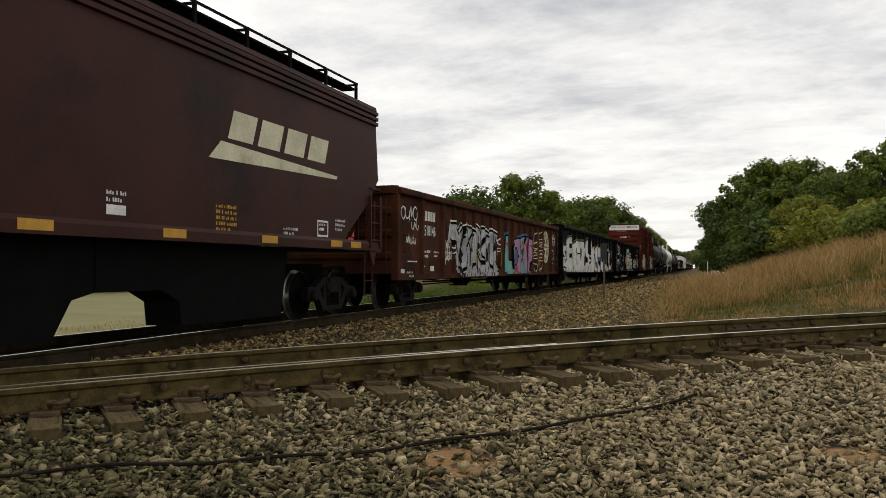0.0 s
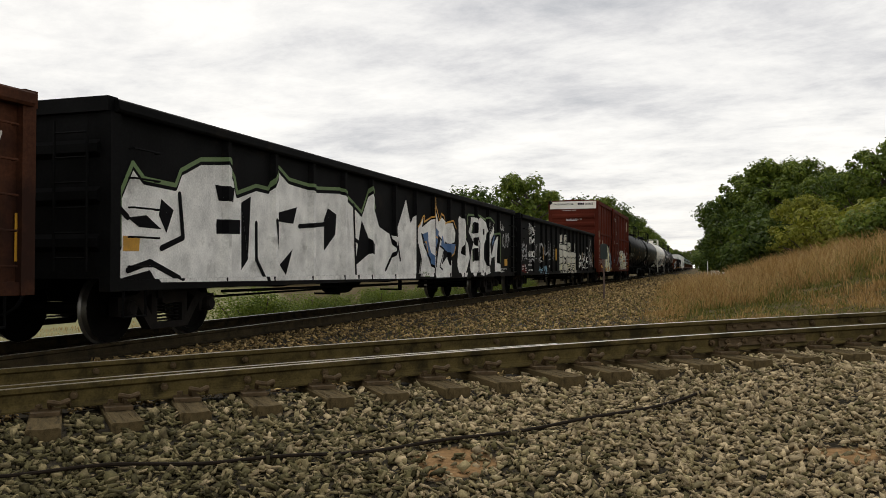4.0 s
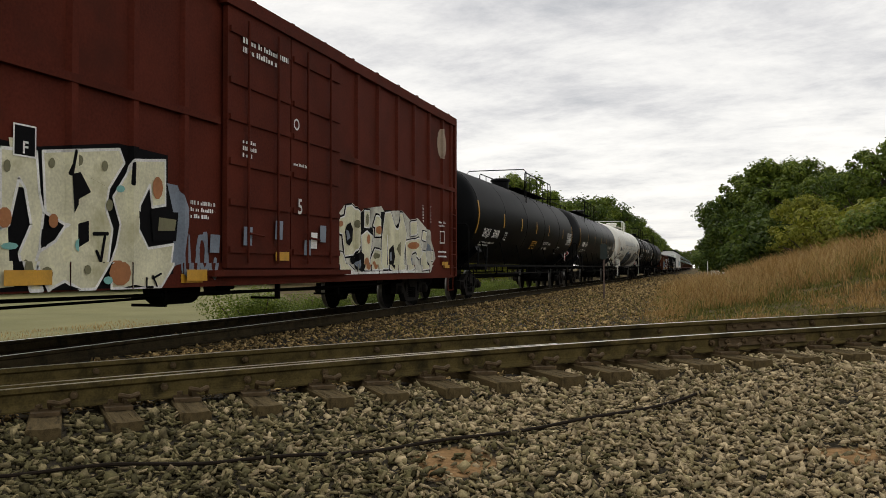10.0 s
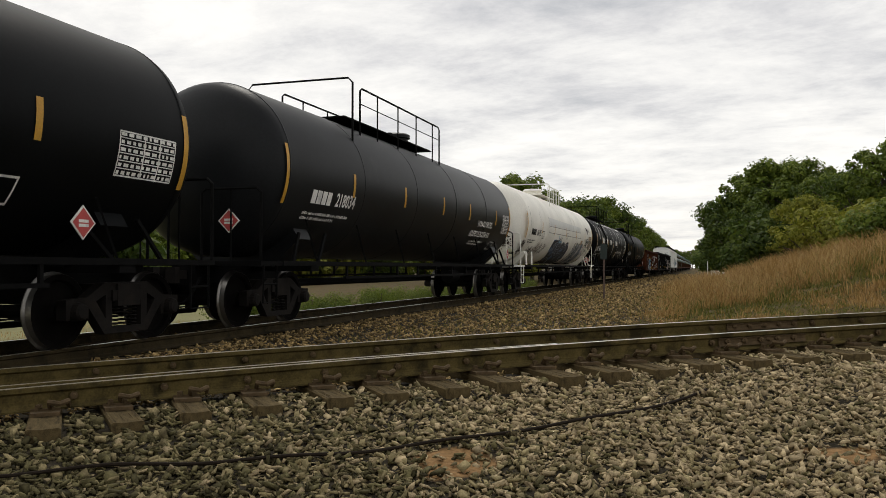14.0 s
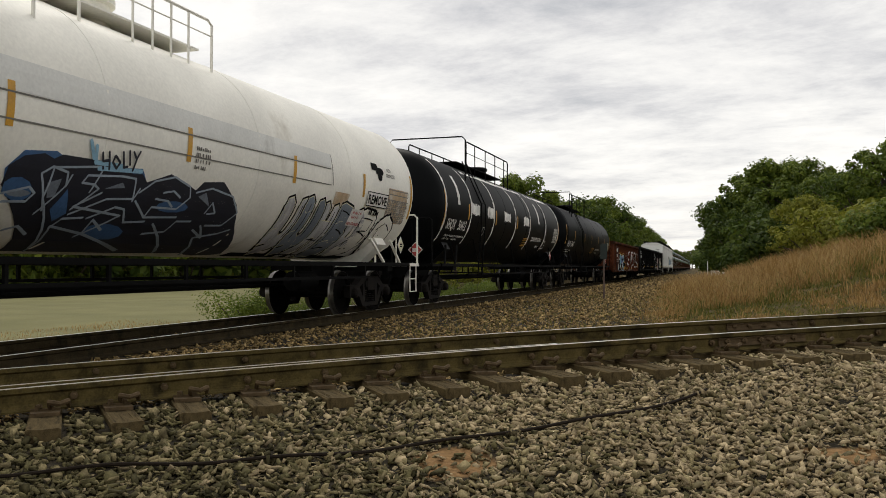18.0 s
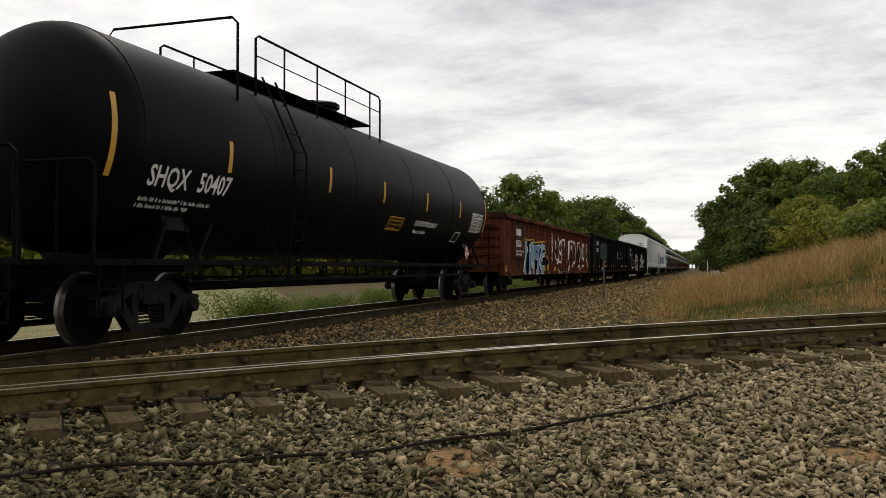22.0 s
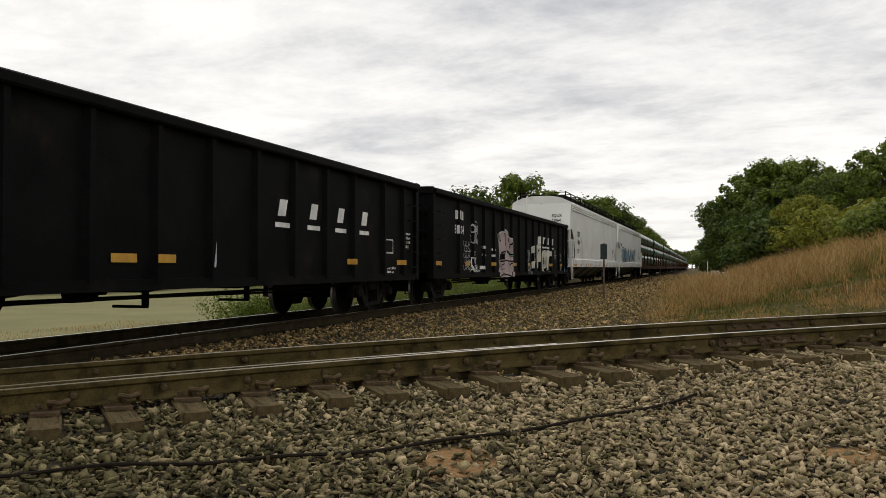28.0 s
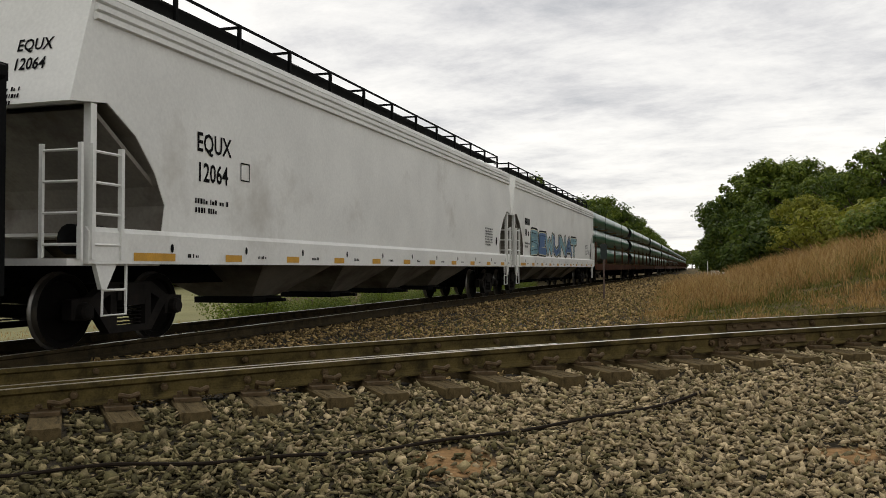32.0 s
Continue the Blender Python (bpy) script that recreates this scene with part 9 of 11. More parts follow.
piece(car, face, 79.76 + q, 0.74, 11.98, 1.72, "white sprayed letter outlines on the rusty corrugations", (
    (M_DULLRED, 0.22, [[(0.20, 0.5), (0.215, 0.1)], [(0.262, 0.62), (0.265, 0.2)], [(0.43, 0.7), (0.445, 0.15)], [(0.58, 0.6), (0.575, 0.3)], [(0.74, 0.7), (0.745, 0.35)]]),
    (M_INK, 0.16, [[(0.167, 0.85), (0.152, 0.671), (0.177, 0.432), (0.204, 0.34)], [(0.237, 0.981), (0.227, 0.725), (0.247, 0.4)], [(0.438, 0.847), (0.422, 0.538), (0.435, 0.308)], [(0.733, 0.877), (0.696, 0.448)]]),
    (M_WHITE, 0.10, [[(0.157, 0.863), (0.141, 0.685), (0.168, 0.43), (0.196, 0.339)], [(0.157, 0.863), (0.181, 0.734), (0.17, 0.66)], [(0.224, 0.985), (0.213, 0.719), (0.231, 0.405), (0.243, 0.326)], [(0.224, 0.965), (0.255, 0.779), (0.237, 0.689), (0.281, 0.374), (0.269, 0.289), (0.231, 0.316)], [(0.196, 0.28), (0.244, 0.00176)], [(0.301, 0.887), (0.288, 0.669), (0.311, 0.507), (0.269, 0)], [(0.321, 0.899), (0.372, 0.905), (0.364, 0.745), (0.336, 0.689), (0.346, 0.341), (0.329, 0.0357)], [(0.418, 0.861), (0.403, 0.533), (0.422, 0.306), (0.395, 0.00797)], [(0.459, 0.881), (0.451, 0.357)]]),
    (M_WHITE, 0.10, [[(0.488, 0.872), (0.468, 0.312), (0.451, 0.0264)], [(0.512, 0.907), (0.558, 0.88), (0.549, 0.724), (0.521, 0.753), (0.549, 0.27)], [(0.587, 0.894), (0.612, 0.695), (0.598, 0.326), (0.559, 0.17)], [(0.705, 0.893), (0.671, 0.444), (0.672, 0.172)], [(0.717, 0.898), (0.777, 0.693), (0.777, 0.462), (0.717, 0.173)], [(0.925, 0.926), (0.984, 0.821), (0.939, 0.491), (1, 0.243)], [(0.262, 0.857), (0.268, 0.703)], [(0.828, 0.175), (0.876, 0.237), (0.868, 0.0851)], [(0.63, 0.87), (0.645, 0.62), (0.632, 0.3)], [(0.802, 0.84), (0.826, 0.62), (0.806, 0.3)], [(0.848, 0.87), (0.838, 0.5), (0.862, 0.33)], [(0.892, 0.85), (0.884, 0.42)]]),
    (M_PALE, 0.085, [[(0.0721, 0.836), (0.107, 0.815), (0.0723, 0.716), (0.112, 0.664)], [(0.0724, 0.618), (0.112, 0.598), (0.0754, 0.471), (0.106, 0.335)], [(0.0786, 0.815), (0.0868, 0.367)], [(0.103, 0.867), (0.0982, 0.449)], [(0.0746, 1), (0.103, 0.993), (0.103, 0.906), (0.0748, 0.915), (0.0746, 1)]]),
    (M_GOLD, 0.035, [[(0.00382, 0.242), (0.00639, 0.159), (0.0163, 0.16), (0.0178, 0.243)], [(0.0229, 0.16), (0.0245, 0.244), (0.0347, 0.211)], [(0, 0.11), (0.0163, 0.126), (0.00826, 0.0109), (0.0333, 0.0247)], [(0.0332, 0.126), (0.0232, 0)]]),
))
paint("yellow_label", [bar(u + q, u + q + 0.45, 0.86, 1.0) for u in (76.6, 78.85, 81.25, 85.2, 88.6)] + [bar(72.1 + q, 72.45 + q, 0.85, 1.05)] + [bar(91.3 + q, 91.7 + q, 1.0, 1.3)], M_GOLD, car, face, 0.03)

# two black gondolas of one owner
for n, (a, b, top_z, seed, label) in enumerate(((93.8, 113.65, 2.99, 3, "black gondola car with small white stencils and yellow strips"), (114.9, 135.1, 3.03, 5, "black gondola car with pale graffiti and a scrap load"))):
    ribs_b = [a + 2.3] + [a + 3.75 + 1.24 * k for k in range(int((b - a - 5.6) / 1.24))] + [b - 2.1, b - 0.9]
    car, h, q, face, endf = gondola(label, a, b, top_z, M_BLACK, ribs_b, load=True)
    x0 = (106.95, 128.35)[n]
    letters = []
    for k in range(4):
        u = x0 + q + k * (1.15 if n == 0 else 1.05)
        letters += slanted_mark(u, 1.98 if n else 1.85, 0.28, 1, 0.2, 0.3) + [bar(u - 0.08, u + 0.42, 1.8 if n else 1.66, 1.87 if n else 1.74)]
    paint("railway_logo", letters, M_WHITE, car, face, 0.007, "white slanted logo blocks, each underlined")
    ov = b - 0.9
    paint("stencil_box", frame_box(ov - 1.0 + q, ov - 0.55 + q, 1.3, 1.62, 0.03) + small_print(ov + 0.1 + q, 1.75, 0.45, 4, 0.06, 4) + small_print(ov - 0.9 + q, 0.95, 0.5, 2, 0.05, 7), M_WHITE, car, face)
    paint("stencil_print", small_print(a + 4.85 + q, 1.58, 0.48, 1, 0.08, 9) + small_print(a + 4.85 + q, 1.34, 0.4, 1, 0.08, 10) + small_print(a + 5.96 + q, 1.54, 0.45, 1, 0.07, 11) + small_print(a + 6.02 + q, 1.34, 0.32, 1, 0.07, 13) + frame_box(a + 4.03 + q, a + 4.31 + q, 2.08, 2.38, 0.018) + lettering("C", a + 4.11 + q, 2.14, 0.11) + small_print(a + 4.0 + q, 0.86, 0.9, 1, 0.06, 12) + [bar(a + 4.6 + q, a + 4.95 + q, 0.94, 1.04)], M_WHITE, car, face)
    paint("reporting_mark", marks(a + 2.05 + q, 2.35, 0.24, 4, 0.1, 6 + n), M_WHITE, car, face)
    paint("car_number", lettering("518504", a + 2.0 + q, 1.95, 0.24, 0.9) if n else lettering("518", a + 2.0 + q, 1.95, 0.24, 0.9), M_WHITE, car, face)
    for u in (0.3, 3.0, 5.97, 9.1, 9.9 if n == 0 else 11.4, 15.9, 18.6):
        paint("reflective_strip", [bar(a + u + q, a + u + q + 0.48, 1.05, 1.16)], M_GOLD, car, face, 0.02, "yellow reflective strip")
    tag_lines(car, face, a + 7.2 + q, 0.95, 0.12, 0.3, M_SILVER, 15 + n, 1, 0.05)
    tag_lines(car, face, a + 11.2 + q, 0.95, 0.12, 0.4, M_SILVER, 25 + n, 1, 0.05)
    if n:
        for k in range(5):
            tag_lines(car, face, 117.75 + q + 0.1 * (k % 2), 1.6 - 0.17 * k, 0.65, 0.16, M_SILVER, 101 + k, 4, 0.022)
            if k < 2:
                tag_lines(car, face, 118.5 + q, 1.98 - 0.27 * k, 0.75, 0.32, M_SILVER, 121 + k, 6, 0.034)
        for text, u, zz, step, size in (("OR", 118.62, 1.33, 0.13, 0.16), ("TORNY", 118.5, 1.10, 0.125, 0.19), ("AGAIN!", 118.5, 0.86, 0.145, 0.21)):
            script = [[(p + k * 1.2, r) for p, r in ln] for k, ch in enumerate(text) for ln in LETTER[ch]]
            paint("graffiti_tag", strokes(script, u + q, zz, step * 0.83, size, 0.03), M_WHITE, car, face)
        piece(car, face, 121.59 + q, 0.68, 2.47, 1.62, "pale pink sprayed crown-topped figure with black folds", (
            (M_PINK, 0, [[(0.122, 0.893), (0.271, 0.943), (0.361, 0.926), (0.476, 1), (0.648, 0.966), (0.674, 0.869), (0.804, 0.823), (0.821, 0.702), (0.914, 0.627), (0.915, 0.44), (1, 0.296), (0.974, 0), (0.507, 0), (0.0871, 0), (0.168, 0.208), (0.126, 0.352), (0.167, 0.462), (0.123, 0.64)]]),
            (M_PALE, 0.03, [[(0.122, 0.893), (0.271, 0.943), (0.361, 0.926), (0.476, 1), (0.648, 0.966), (0.674, 0.869), (0.804, 0.823), (0.821, 0.702), (0.914, 0.627), (0.915, 0.44), (1, 0.296), (0.974, 0), (0.507, 0), (0.0871, 0), (0.168, 0.208), (0.126, 0.352), (0.167, 0.462), (0.123, 0.64), (0.122, 0.893)]]),
            (M_INK, 0.05, [[(0.143, 0.878), (0.165, 0.753), (0.229, 0.742), (0.249, 0.911)], [(0.383, 0.91), (0.408, 0.723), (0.502, 0.674), (0.505, 0.907)], [(0.598, 0.919), (0.576, 0.563), (0.626, 0.506)], [(0.725, 0.855), (0.727, 0.613), (0.821, 0.743)], [(0.159, 0.316), (0.528, 0.345), (1, 0.317)], [(0.107, 0), (0.299, 0.0592), (0.579, 0.0329), (0.783, 0)], [(0.478, 0.71), (0.47, 0.555)]]),
            (M_INK, 0, [[(0.134, 0.345), (0.432, 0.637), (0.188, 0.456), (0.537, 0.56), (0.41, 0.368)], [(0.576, 0.57), (0.728, 0.432), (0.91, 0.419), (0.738, 0.525)], [(0.293, 0.917), (0.362, 0.699), (0.393, 0.915)], [(0.674, 0.857), (0.654, 0.727), (0.726, 0.774)]]),
            (M_TEAL, 0.025, [[(0.821, 0.743), (0.908, 0.785), (0.931, 0.628)], [(0.676, 0.441), (0.921, 0.452)]]),
            (M_INK, 0.025, [[(0.147, 0.28), (0.169, 0.171), (0.21, 0.274)], [(0.232, 0.289), (0.246, 0.19), (0.298, 0.275)], [(0.307, 0.208), (0.351, 0.284)], [(0.677, 0.31), (0.703, 0.21), (0.755, 0.299)], [(0.755, 0.17), (0.792, 0.292), (0.846, 0.169)], [(0.254, 0.153), (0.343, 0.171)]]),
            (M_SILVER, 0.02, [[(0, 0.905), (0.0732, 0.779), (0.115, 0.676)]]),
        ))
        for k in range(4):
            paint("graffiti", strokes([[(0, 1), (0.3, 0.5), (1, 0)]], 126.1 + 0.22 * k + q, 0.75, 0.3, 0.9, 0.05), M_SILVER, car, face)
        piece(car, face, 127.09 + q, 0.82, 3.94, 1.17, "cream sprayed block letters", (
            (M_PALE, 0, [[(0, 0.812), (0.155, 0.962), (0.172, 0.919), (0.164, 0.818), (0.116, 0.747), (0.133, 0.477), (0.181, 0.504), (0.206, 0.326), (0.182, 0.285), (0.0275, 0.104), (0.0121, 0.312), (0.071, 0.393), (0.0623, 0.658), (0.00659, 0.609)], [(0.271, 0.908), (0.366, 1), (0.405, 0.925), (0.425, 0.778), (0.387, 0.554), (0.471, 0.367), (0.437, 0.229), (0.378, 0.36), (0.34, 0.336), (0.35, 0.167), (0.295, 0.1), (0.273, 0.29)], [(0.539, 0.645), (0.583, 0.731), (0.674, 0.763), (0.71, 0.602), (0.7, 0.218), (0.642, 0.0197), (0.563, 0), (0.535, 0.169)], [(0.814, 0.742), (0.888, 0.807), (0.994, 0.749), (1, 0.593), (0.93, 0.506), (0.904, 0.06), (0.824, 0.0819), (0.836, 0.496), (0.81, 0.592)]]),
            (M_INK, 0, [[(0.32, 0.763), (0.359, 0.763), (0.348, 0.646), (0.321, 0.62)], [(0.59, 0.483), (0.638, 0.526), (0.643, 0.301), (0.595, 0.275)]]),
            (M_WHITE, 0.018, [[(0.271, 0.908), (0.366, 1), (0.405, 0.925)], [(0.539, 0.645), (0.583, 0.731), (0.674, 0.763), (0.71, 0.602)], [(0, 0.812), (0.155, 0.962)], [(0.806, 0.0229), (0.94, 0.0179)]]),
        ))
        web = [[(0.5, 0.5), (0.5 + 0.5 * math.cos(w), 0.5 + 0.5 * math.sin(w))] for w in np.linspace(0, 5.5, 8)]
        paint("graffiti_tag", strokes(web, 132.05 + q, 1.25, 0.5, 0.6, 0.02) + ring(132.3 + q, 1.55, 0.15, 0.18, 0.02, 10), M_SILVER, car, face)
        tag_lines(car, face, 134.3 + q, 0.8, 0.6, 0.22, M_SKYBLUE, 117, 4, 0.03)

# pale grey covered hoppers
def grey_cut(h):
    return [(h - 0.02, 4.22), (h + 0.36, 2.86), (h - 0.25, 2.94), (h - 0.78, 2.62), (h - 1.15, 2.2), (h - 1.36, 1.8), (h - 1.3, 1.46), (h - 1.0, 1.40)]


# grime and the shade of the end recesses, both put into one dark colour
M_INSIDE = mat("grimy_shaded_slope_paint", (0.15, 0.135, 0.11), 0.7, 0, 0.3, 1.5, 20, 0.05, dark=(0.07, 0.056, 0.04), dark_at=0.5)
for n, (a, b, label) in enumerate(((136.3, 157.23, "pale grey covered hopper car with black stencils"), (157.93, 178.43, "pale grey covered hopper car with blue graffiti"))):
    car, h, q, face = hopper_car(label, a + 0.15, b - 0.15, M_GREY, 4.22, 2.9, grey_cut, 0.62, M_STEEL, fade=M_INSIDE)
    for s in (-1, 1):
        # thin lining added over the pale recess faces to carry that shade
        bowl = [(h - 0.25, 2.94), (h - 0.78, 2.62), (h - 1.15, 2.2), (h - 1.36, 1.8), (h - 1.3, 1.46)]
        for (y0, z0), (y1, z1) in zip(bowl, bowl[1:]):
            part("recess_shade_lining", Shape().prism([(s * y0, z0), (s * y1, z1), (s * (y1 + 0.012), z1 - 0.008), (s * (y0 + 0.012), z0 - 0.008)], -1.47, 1.47, "x"), M_INSIDE, car)
        part("slope_sheet", Shape().prism([(s * (h - 0.05), 2.84), (s * (h - 0.15), 2.84), (s * (h - 2.6), 1.15), (s * (h - 2.5), 1.15)], -1.4, 1.4, "x"), M_INSIDE, car, "weathered sloped end sheet with the recess shade in its paint")
    paint("reporting_mark", (lettering("EQUX", 137.58 + (b - 156.3) + q, 2.62, 0.27, 0.85) if n == 0 else marks(137.6 + (b - 156.3) + q, 2.62, 0.25, 4, 0.12)), M_INK, car, face)
    paint("car_number", lettering("12064", 137.58 + (b - 156.3) + q, 2.2, 0.27, 0.85) if n == 0 else small_print(137.58 + (b - 156.3) + q, 2.2, 1.0, 1, 0.25, 3), M_INK, car, face)
    paint("stencil_print", small_print(137.55 + (b - 156.3) + q, 1.88, 0.85, 2, 0.075, 13) + frame_box(138.72 + (b - 156.3) + q, 138.98 + (b - 156.3) + q, 2.3, 2.58, 0.02) + small_print(b - 3.3 + q, 2.2, 0.9, 7, 0.05, 17) + [blob(b - 1.9 + q, 1.85, 0.1, 0.14, 10)], M_INK, car, face)
    ef = Lean(-h + 0.02, 4.22, 0.38 / 1.36)
    paint("reporting_mark", (lettering("EQUX", 0.55, 3.52, 0.15, 0.9) if n == 0 else marks(0.55, 3.55, 0.17, 4, 0.12)), M_INK, car, ef, 0.01)
    paint("car_number", lettering("12064", 0.55, 3.28, 0.15, 0.9) if n == 0 else small_print(0.52, 3.25, 0.7, 1, 0.16, 3), M_INK, car, ef, 0.01)
    paint("stencil_print", small_print(0.35, 3.02, 0.4, 3, 0.05, 5), M_INK, car, ef, 0.01)
    sillf = Flat([(-h, h, 1.53)])
    for k in range(11):
        u = -h + 1.1 + k * (2 * h - 2.2) / 10
        w = 0.42 if k == 0 else 0.22
        paint("reflective_strip", [bar(u - w, u + w, 1.07, 1.17)], M_GOLD, car, sillf, 0.006, "yellow reflective strip")
        paint("stencil_print", small_print(u + 0.7, 1.12, 0.35, 1, 0.05, k) + [blob(u + 0.35, 1.24, 0.035, 0.06, 8)], M_INK, car, sillf, 0.006)
    if n:
        mural(car, face, "BEWUNAT", a + 2.6 + q, 1.5, 11.5, 1.0, [M_AQUA, M_BLUE], "blue and black sprayed letters on the pale hopper", 0.3, M_BONE, 0.03, M_INK, 0.1, 51, None, cloud=False, over=0.2)

# stacked pipes
u0 = 179.5
for k in range(11):
    pipe_car("flat car stacked three high with long dark green coated pipes", u0, u0 + 25.4)
    u0 += 26.6


def travelled(t):
    return float(np.interp(t, S_T, S_V))


def car_pose(u, t):
    y = u - travelled(t)
    return pose(bend(y), y, 0, 0, 0, -math.degrees(math.atan((bend(y + 1) - bend(y - 1)) / 2)))


def motions():
    for e, u in CARS:
        walk(e, [(t, car_pose(u, t)) for t in S_T])
    turns = [(k / 15, math.degrees(travelled(k / 15) / 0.457)) for k in range(481)]
    for ws, y in SPIN:
        walk(ws, [(t, pose(0, y, 0.457, w)) for t, w in turns])


# ---- track details ----
def in_track(s, off, dz=0.0):
    x, y, z, th = near_track(s, off)
    return Matrix.Translation((x, y, z + dz)) @ Matrix.Rotation(th, 4, "Z")


near = tagged(new("track_bed"), "curved siding of rusty rails on exposed weathered ties", "railway track", kind="structure")
tie_rnd = random.Random(4)
tie_meshes = []
for k in range(5):
    sh = Shape()
    w, l0, l1 = 0.115, -0.74 + tie_rnd.uniform(-0.03, 0.03), 2.4
    sh.prism([(-w, -0.17), (w, -0.17), (w, -0.012), (w - 0.015, 0.0), (tie_rnd.uniform(-0.03, 0.03), -0.006), (-w + 0.015, 0.0), (-w, -0.012)], l0, l1)
    for j in range(4):
        a = tie_rnd.uniform(-w + 0.02, w - 0.02)
        sh.box(a - 0.002, a + 0.002, l0 + 0.05, l0 + tie_rnd.uniform(0.3, 0.8), 0.0, 0.002)
    for j in range(7):
        a = -w + 0.02 + j * 0.033
        sh.box(a, a + 0.004, l0 - 0.003, l0, -0.14, -0.03 - tie_rnd.uniform(0, 0.05))
    tie_meshes.append(sh.mesh("tie", M_TIE))
spike_me = Shape().box(-0.011, 0.011, -0.011, 0.011, 0.0, 0.035).prism([(-0.022, 0.03), (0.022, 0.03), (0.016, 0.052), (-0.016, 0.052)], -0.022, 0.03).mesh("spike", M_IRON)
plate_me = Shape().box(-0.105, 0.105, -0.22, 0.20, 0.0, 0.026).box(-0.105, 0.105, -0.105, -0.085, 0.026, 0.042).box(-0.075, -0.055, -0.12, -0.09, 0.022, 0.055).box(0.045, 0.065, -0.13, -0.10, 0.022, 0.055).box(-0.02, 0.0, 0.09, 0.12, 0.022, 0.055).mesh("tie_plate", M_IRON)
clip_me = Shape().tube([(-0.06, -0.05, 0.02), (-0.07, -0.12, 0.07), (0.0, -0.17, 0.06), (0.06, -0.13, 0.075), (0.07, -0.05, 0.03)], 0.021, 6).mesh("rail_anchor", M_IRON)
bolt_me = Shape().lathe([(0.0, -0.05), (0.016, -0.05), (0.016, -0.03), (0.032, -0.028), (0.032, 0.0)], (0, 0, 0), "y", 6).lathe([(0.04, -0.008), (0.04, 0.0)], (0, 0, 0), "y", 12).mesh("bolt", M_IRON)
TIE_S = [-3.98 + 0.535 * k + tie_rnd.uniform(-0.04, 0.04) for k in range(-12, 42)]
for k, s in enumerate(TIE_S):
    skew = Matrix.Rotation(tie_rnd.uniform(-0.05, 0.05), 4, "Z")
    tie = child("tie", tie_rnd.choice(tie_meshes), near, in_track(s, 0.0, -0.205 + tie_rnd.uniform(-0.012, 0.006)) @ skew @ pose(0, 0, 0))
    for off in (0.0, GAUGE):
        child("tie_plate", plate_me, tie, pose(0, off, 0.0))
    child("rail_anchor", clip_me, near, in_track(s + 0.09, -0.05, -0.178))
    child("spike", spike_me, tie, pose(tie_rnd.uniform(-0.06, -0.04), -0.095, 0.02, 0, 0, tie_rnd.uniform(-20, 20)))
    if k % 3:
        child("spike", spike_me, tie, pose(tie_rnd.uniform(0.04, 0.06), -0.11, 0.02, 0, 0, tie_rnd.uniform(-20, 20)))
for k in range(26):
    s = -5.4 + 0.68 * k
    child("bolt", bolt_me, near, in_track(s, -0.012, -0.09))
    child("bolt", bolt_me, near, in_track(s + 0.25, GAUGE - 0.012, -0.09))
for off, s0, s1 in ((0.0, 0.8, 1.85), (GAUGE, 1.85, 2.8)):
    st = [near_track(s0 + (s1 - s0) * j / 6, off) for j in range(7)]
    bar_ob = part("joint_bar", sweep([(0.012, -0.135), (0.045, -0.135), (0.03, -0.10), (0.03, -0.075), (0.042, -0.052), (0.012, -0.05)], st), M_IRON, near)
    for j in range(5):
        child("bolt", bolt_me, near, in_track(s0 + 0.1 + 0.2 * j, off - 0.028, -0.088))
guard = sweep(RAIL, [near_track(s, 0.16 * max(0.0, (-1.0 - s) / 5) + 0.075) for s in [-9 + 0.5 * k for k in range(17)]])
g_ob = part("guard_rail", guard, M_RAIL, near, "second rail running close inside the first")
part("running_surface", sweep([(-0.02, 0.0015), (0.02, 0.0015), (0.02, -0.003), (-0.02, -0.003)], [near_track(s, 0.16 * max(0.0, (-1.0 - s) / 5) + 0.075) for s in [-9 + 0.5 * k for k in range(17)]]), M_RAILTOP, g_ob)

far_bed = tagged(new("track_bed"), "ties half buried in gravel under the loaded track", "railway track", kind="structure")
far_tie = Shape().box(-1.3, 1.3, -0.115, 0.115, -0.17, 0.0).mesh("tie", M_TIE)
for k in range(90):
    y = -6 + 0.54 * k
    child("tie", far_tie, far_bed, pose(bend(y), y, -0.192 + tie_rnd.uniform(-0.01, 0.004), 0, 0, tie_rnd.uniform(-2, 2)))

# ---- gravel: loose stones ----
# old and fresh stone; their tones also carry the light's fall-off to the left
M_STONE = mat("crushed_gravel", (0.108, 0.094, 0.043), 0.9, 0, 0.45, 14, 90, 0.5, 0.006, dark=(0.034, 0.028, 0.013), dark_at=0.5, obj_rand=0.5, spec=0.15)
M_FRESH = mat("brightened_fresh_gravel", (0.350, 0.275, 0.162), 0.9, 0, 0.45, 14, 90, 0.5, 0.006, dark=(0.14, 0.104, 0.056), dark_at=0.55, obj_rand=0.4, spec=0.15)
M_MID = mat("mid_tone_gravel", (0.225, 0.184, 0.095), 0.9, 0, 0.45, 14, 90, 0.5, 0.006, dark=(0.075, 0.057, 0.029), dark_at=0.54, obj_rand=0.4, spec=0.15)
M_DUN = mat("rust_stained_gravel", (0.270, 0.190, 0.082), 0.9, 0, 0.45, 9, 90, 0.35, 0.004, dark=(0.10, 0.062, 0.032), dark_at=0.52, obj_rand=0.75, spec=0.15)


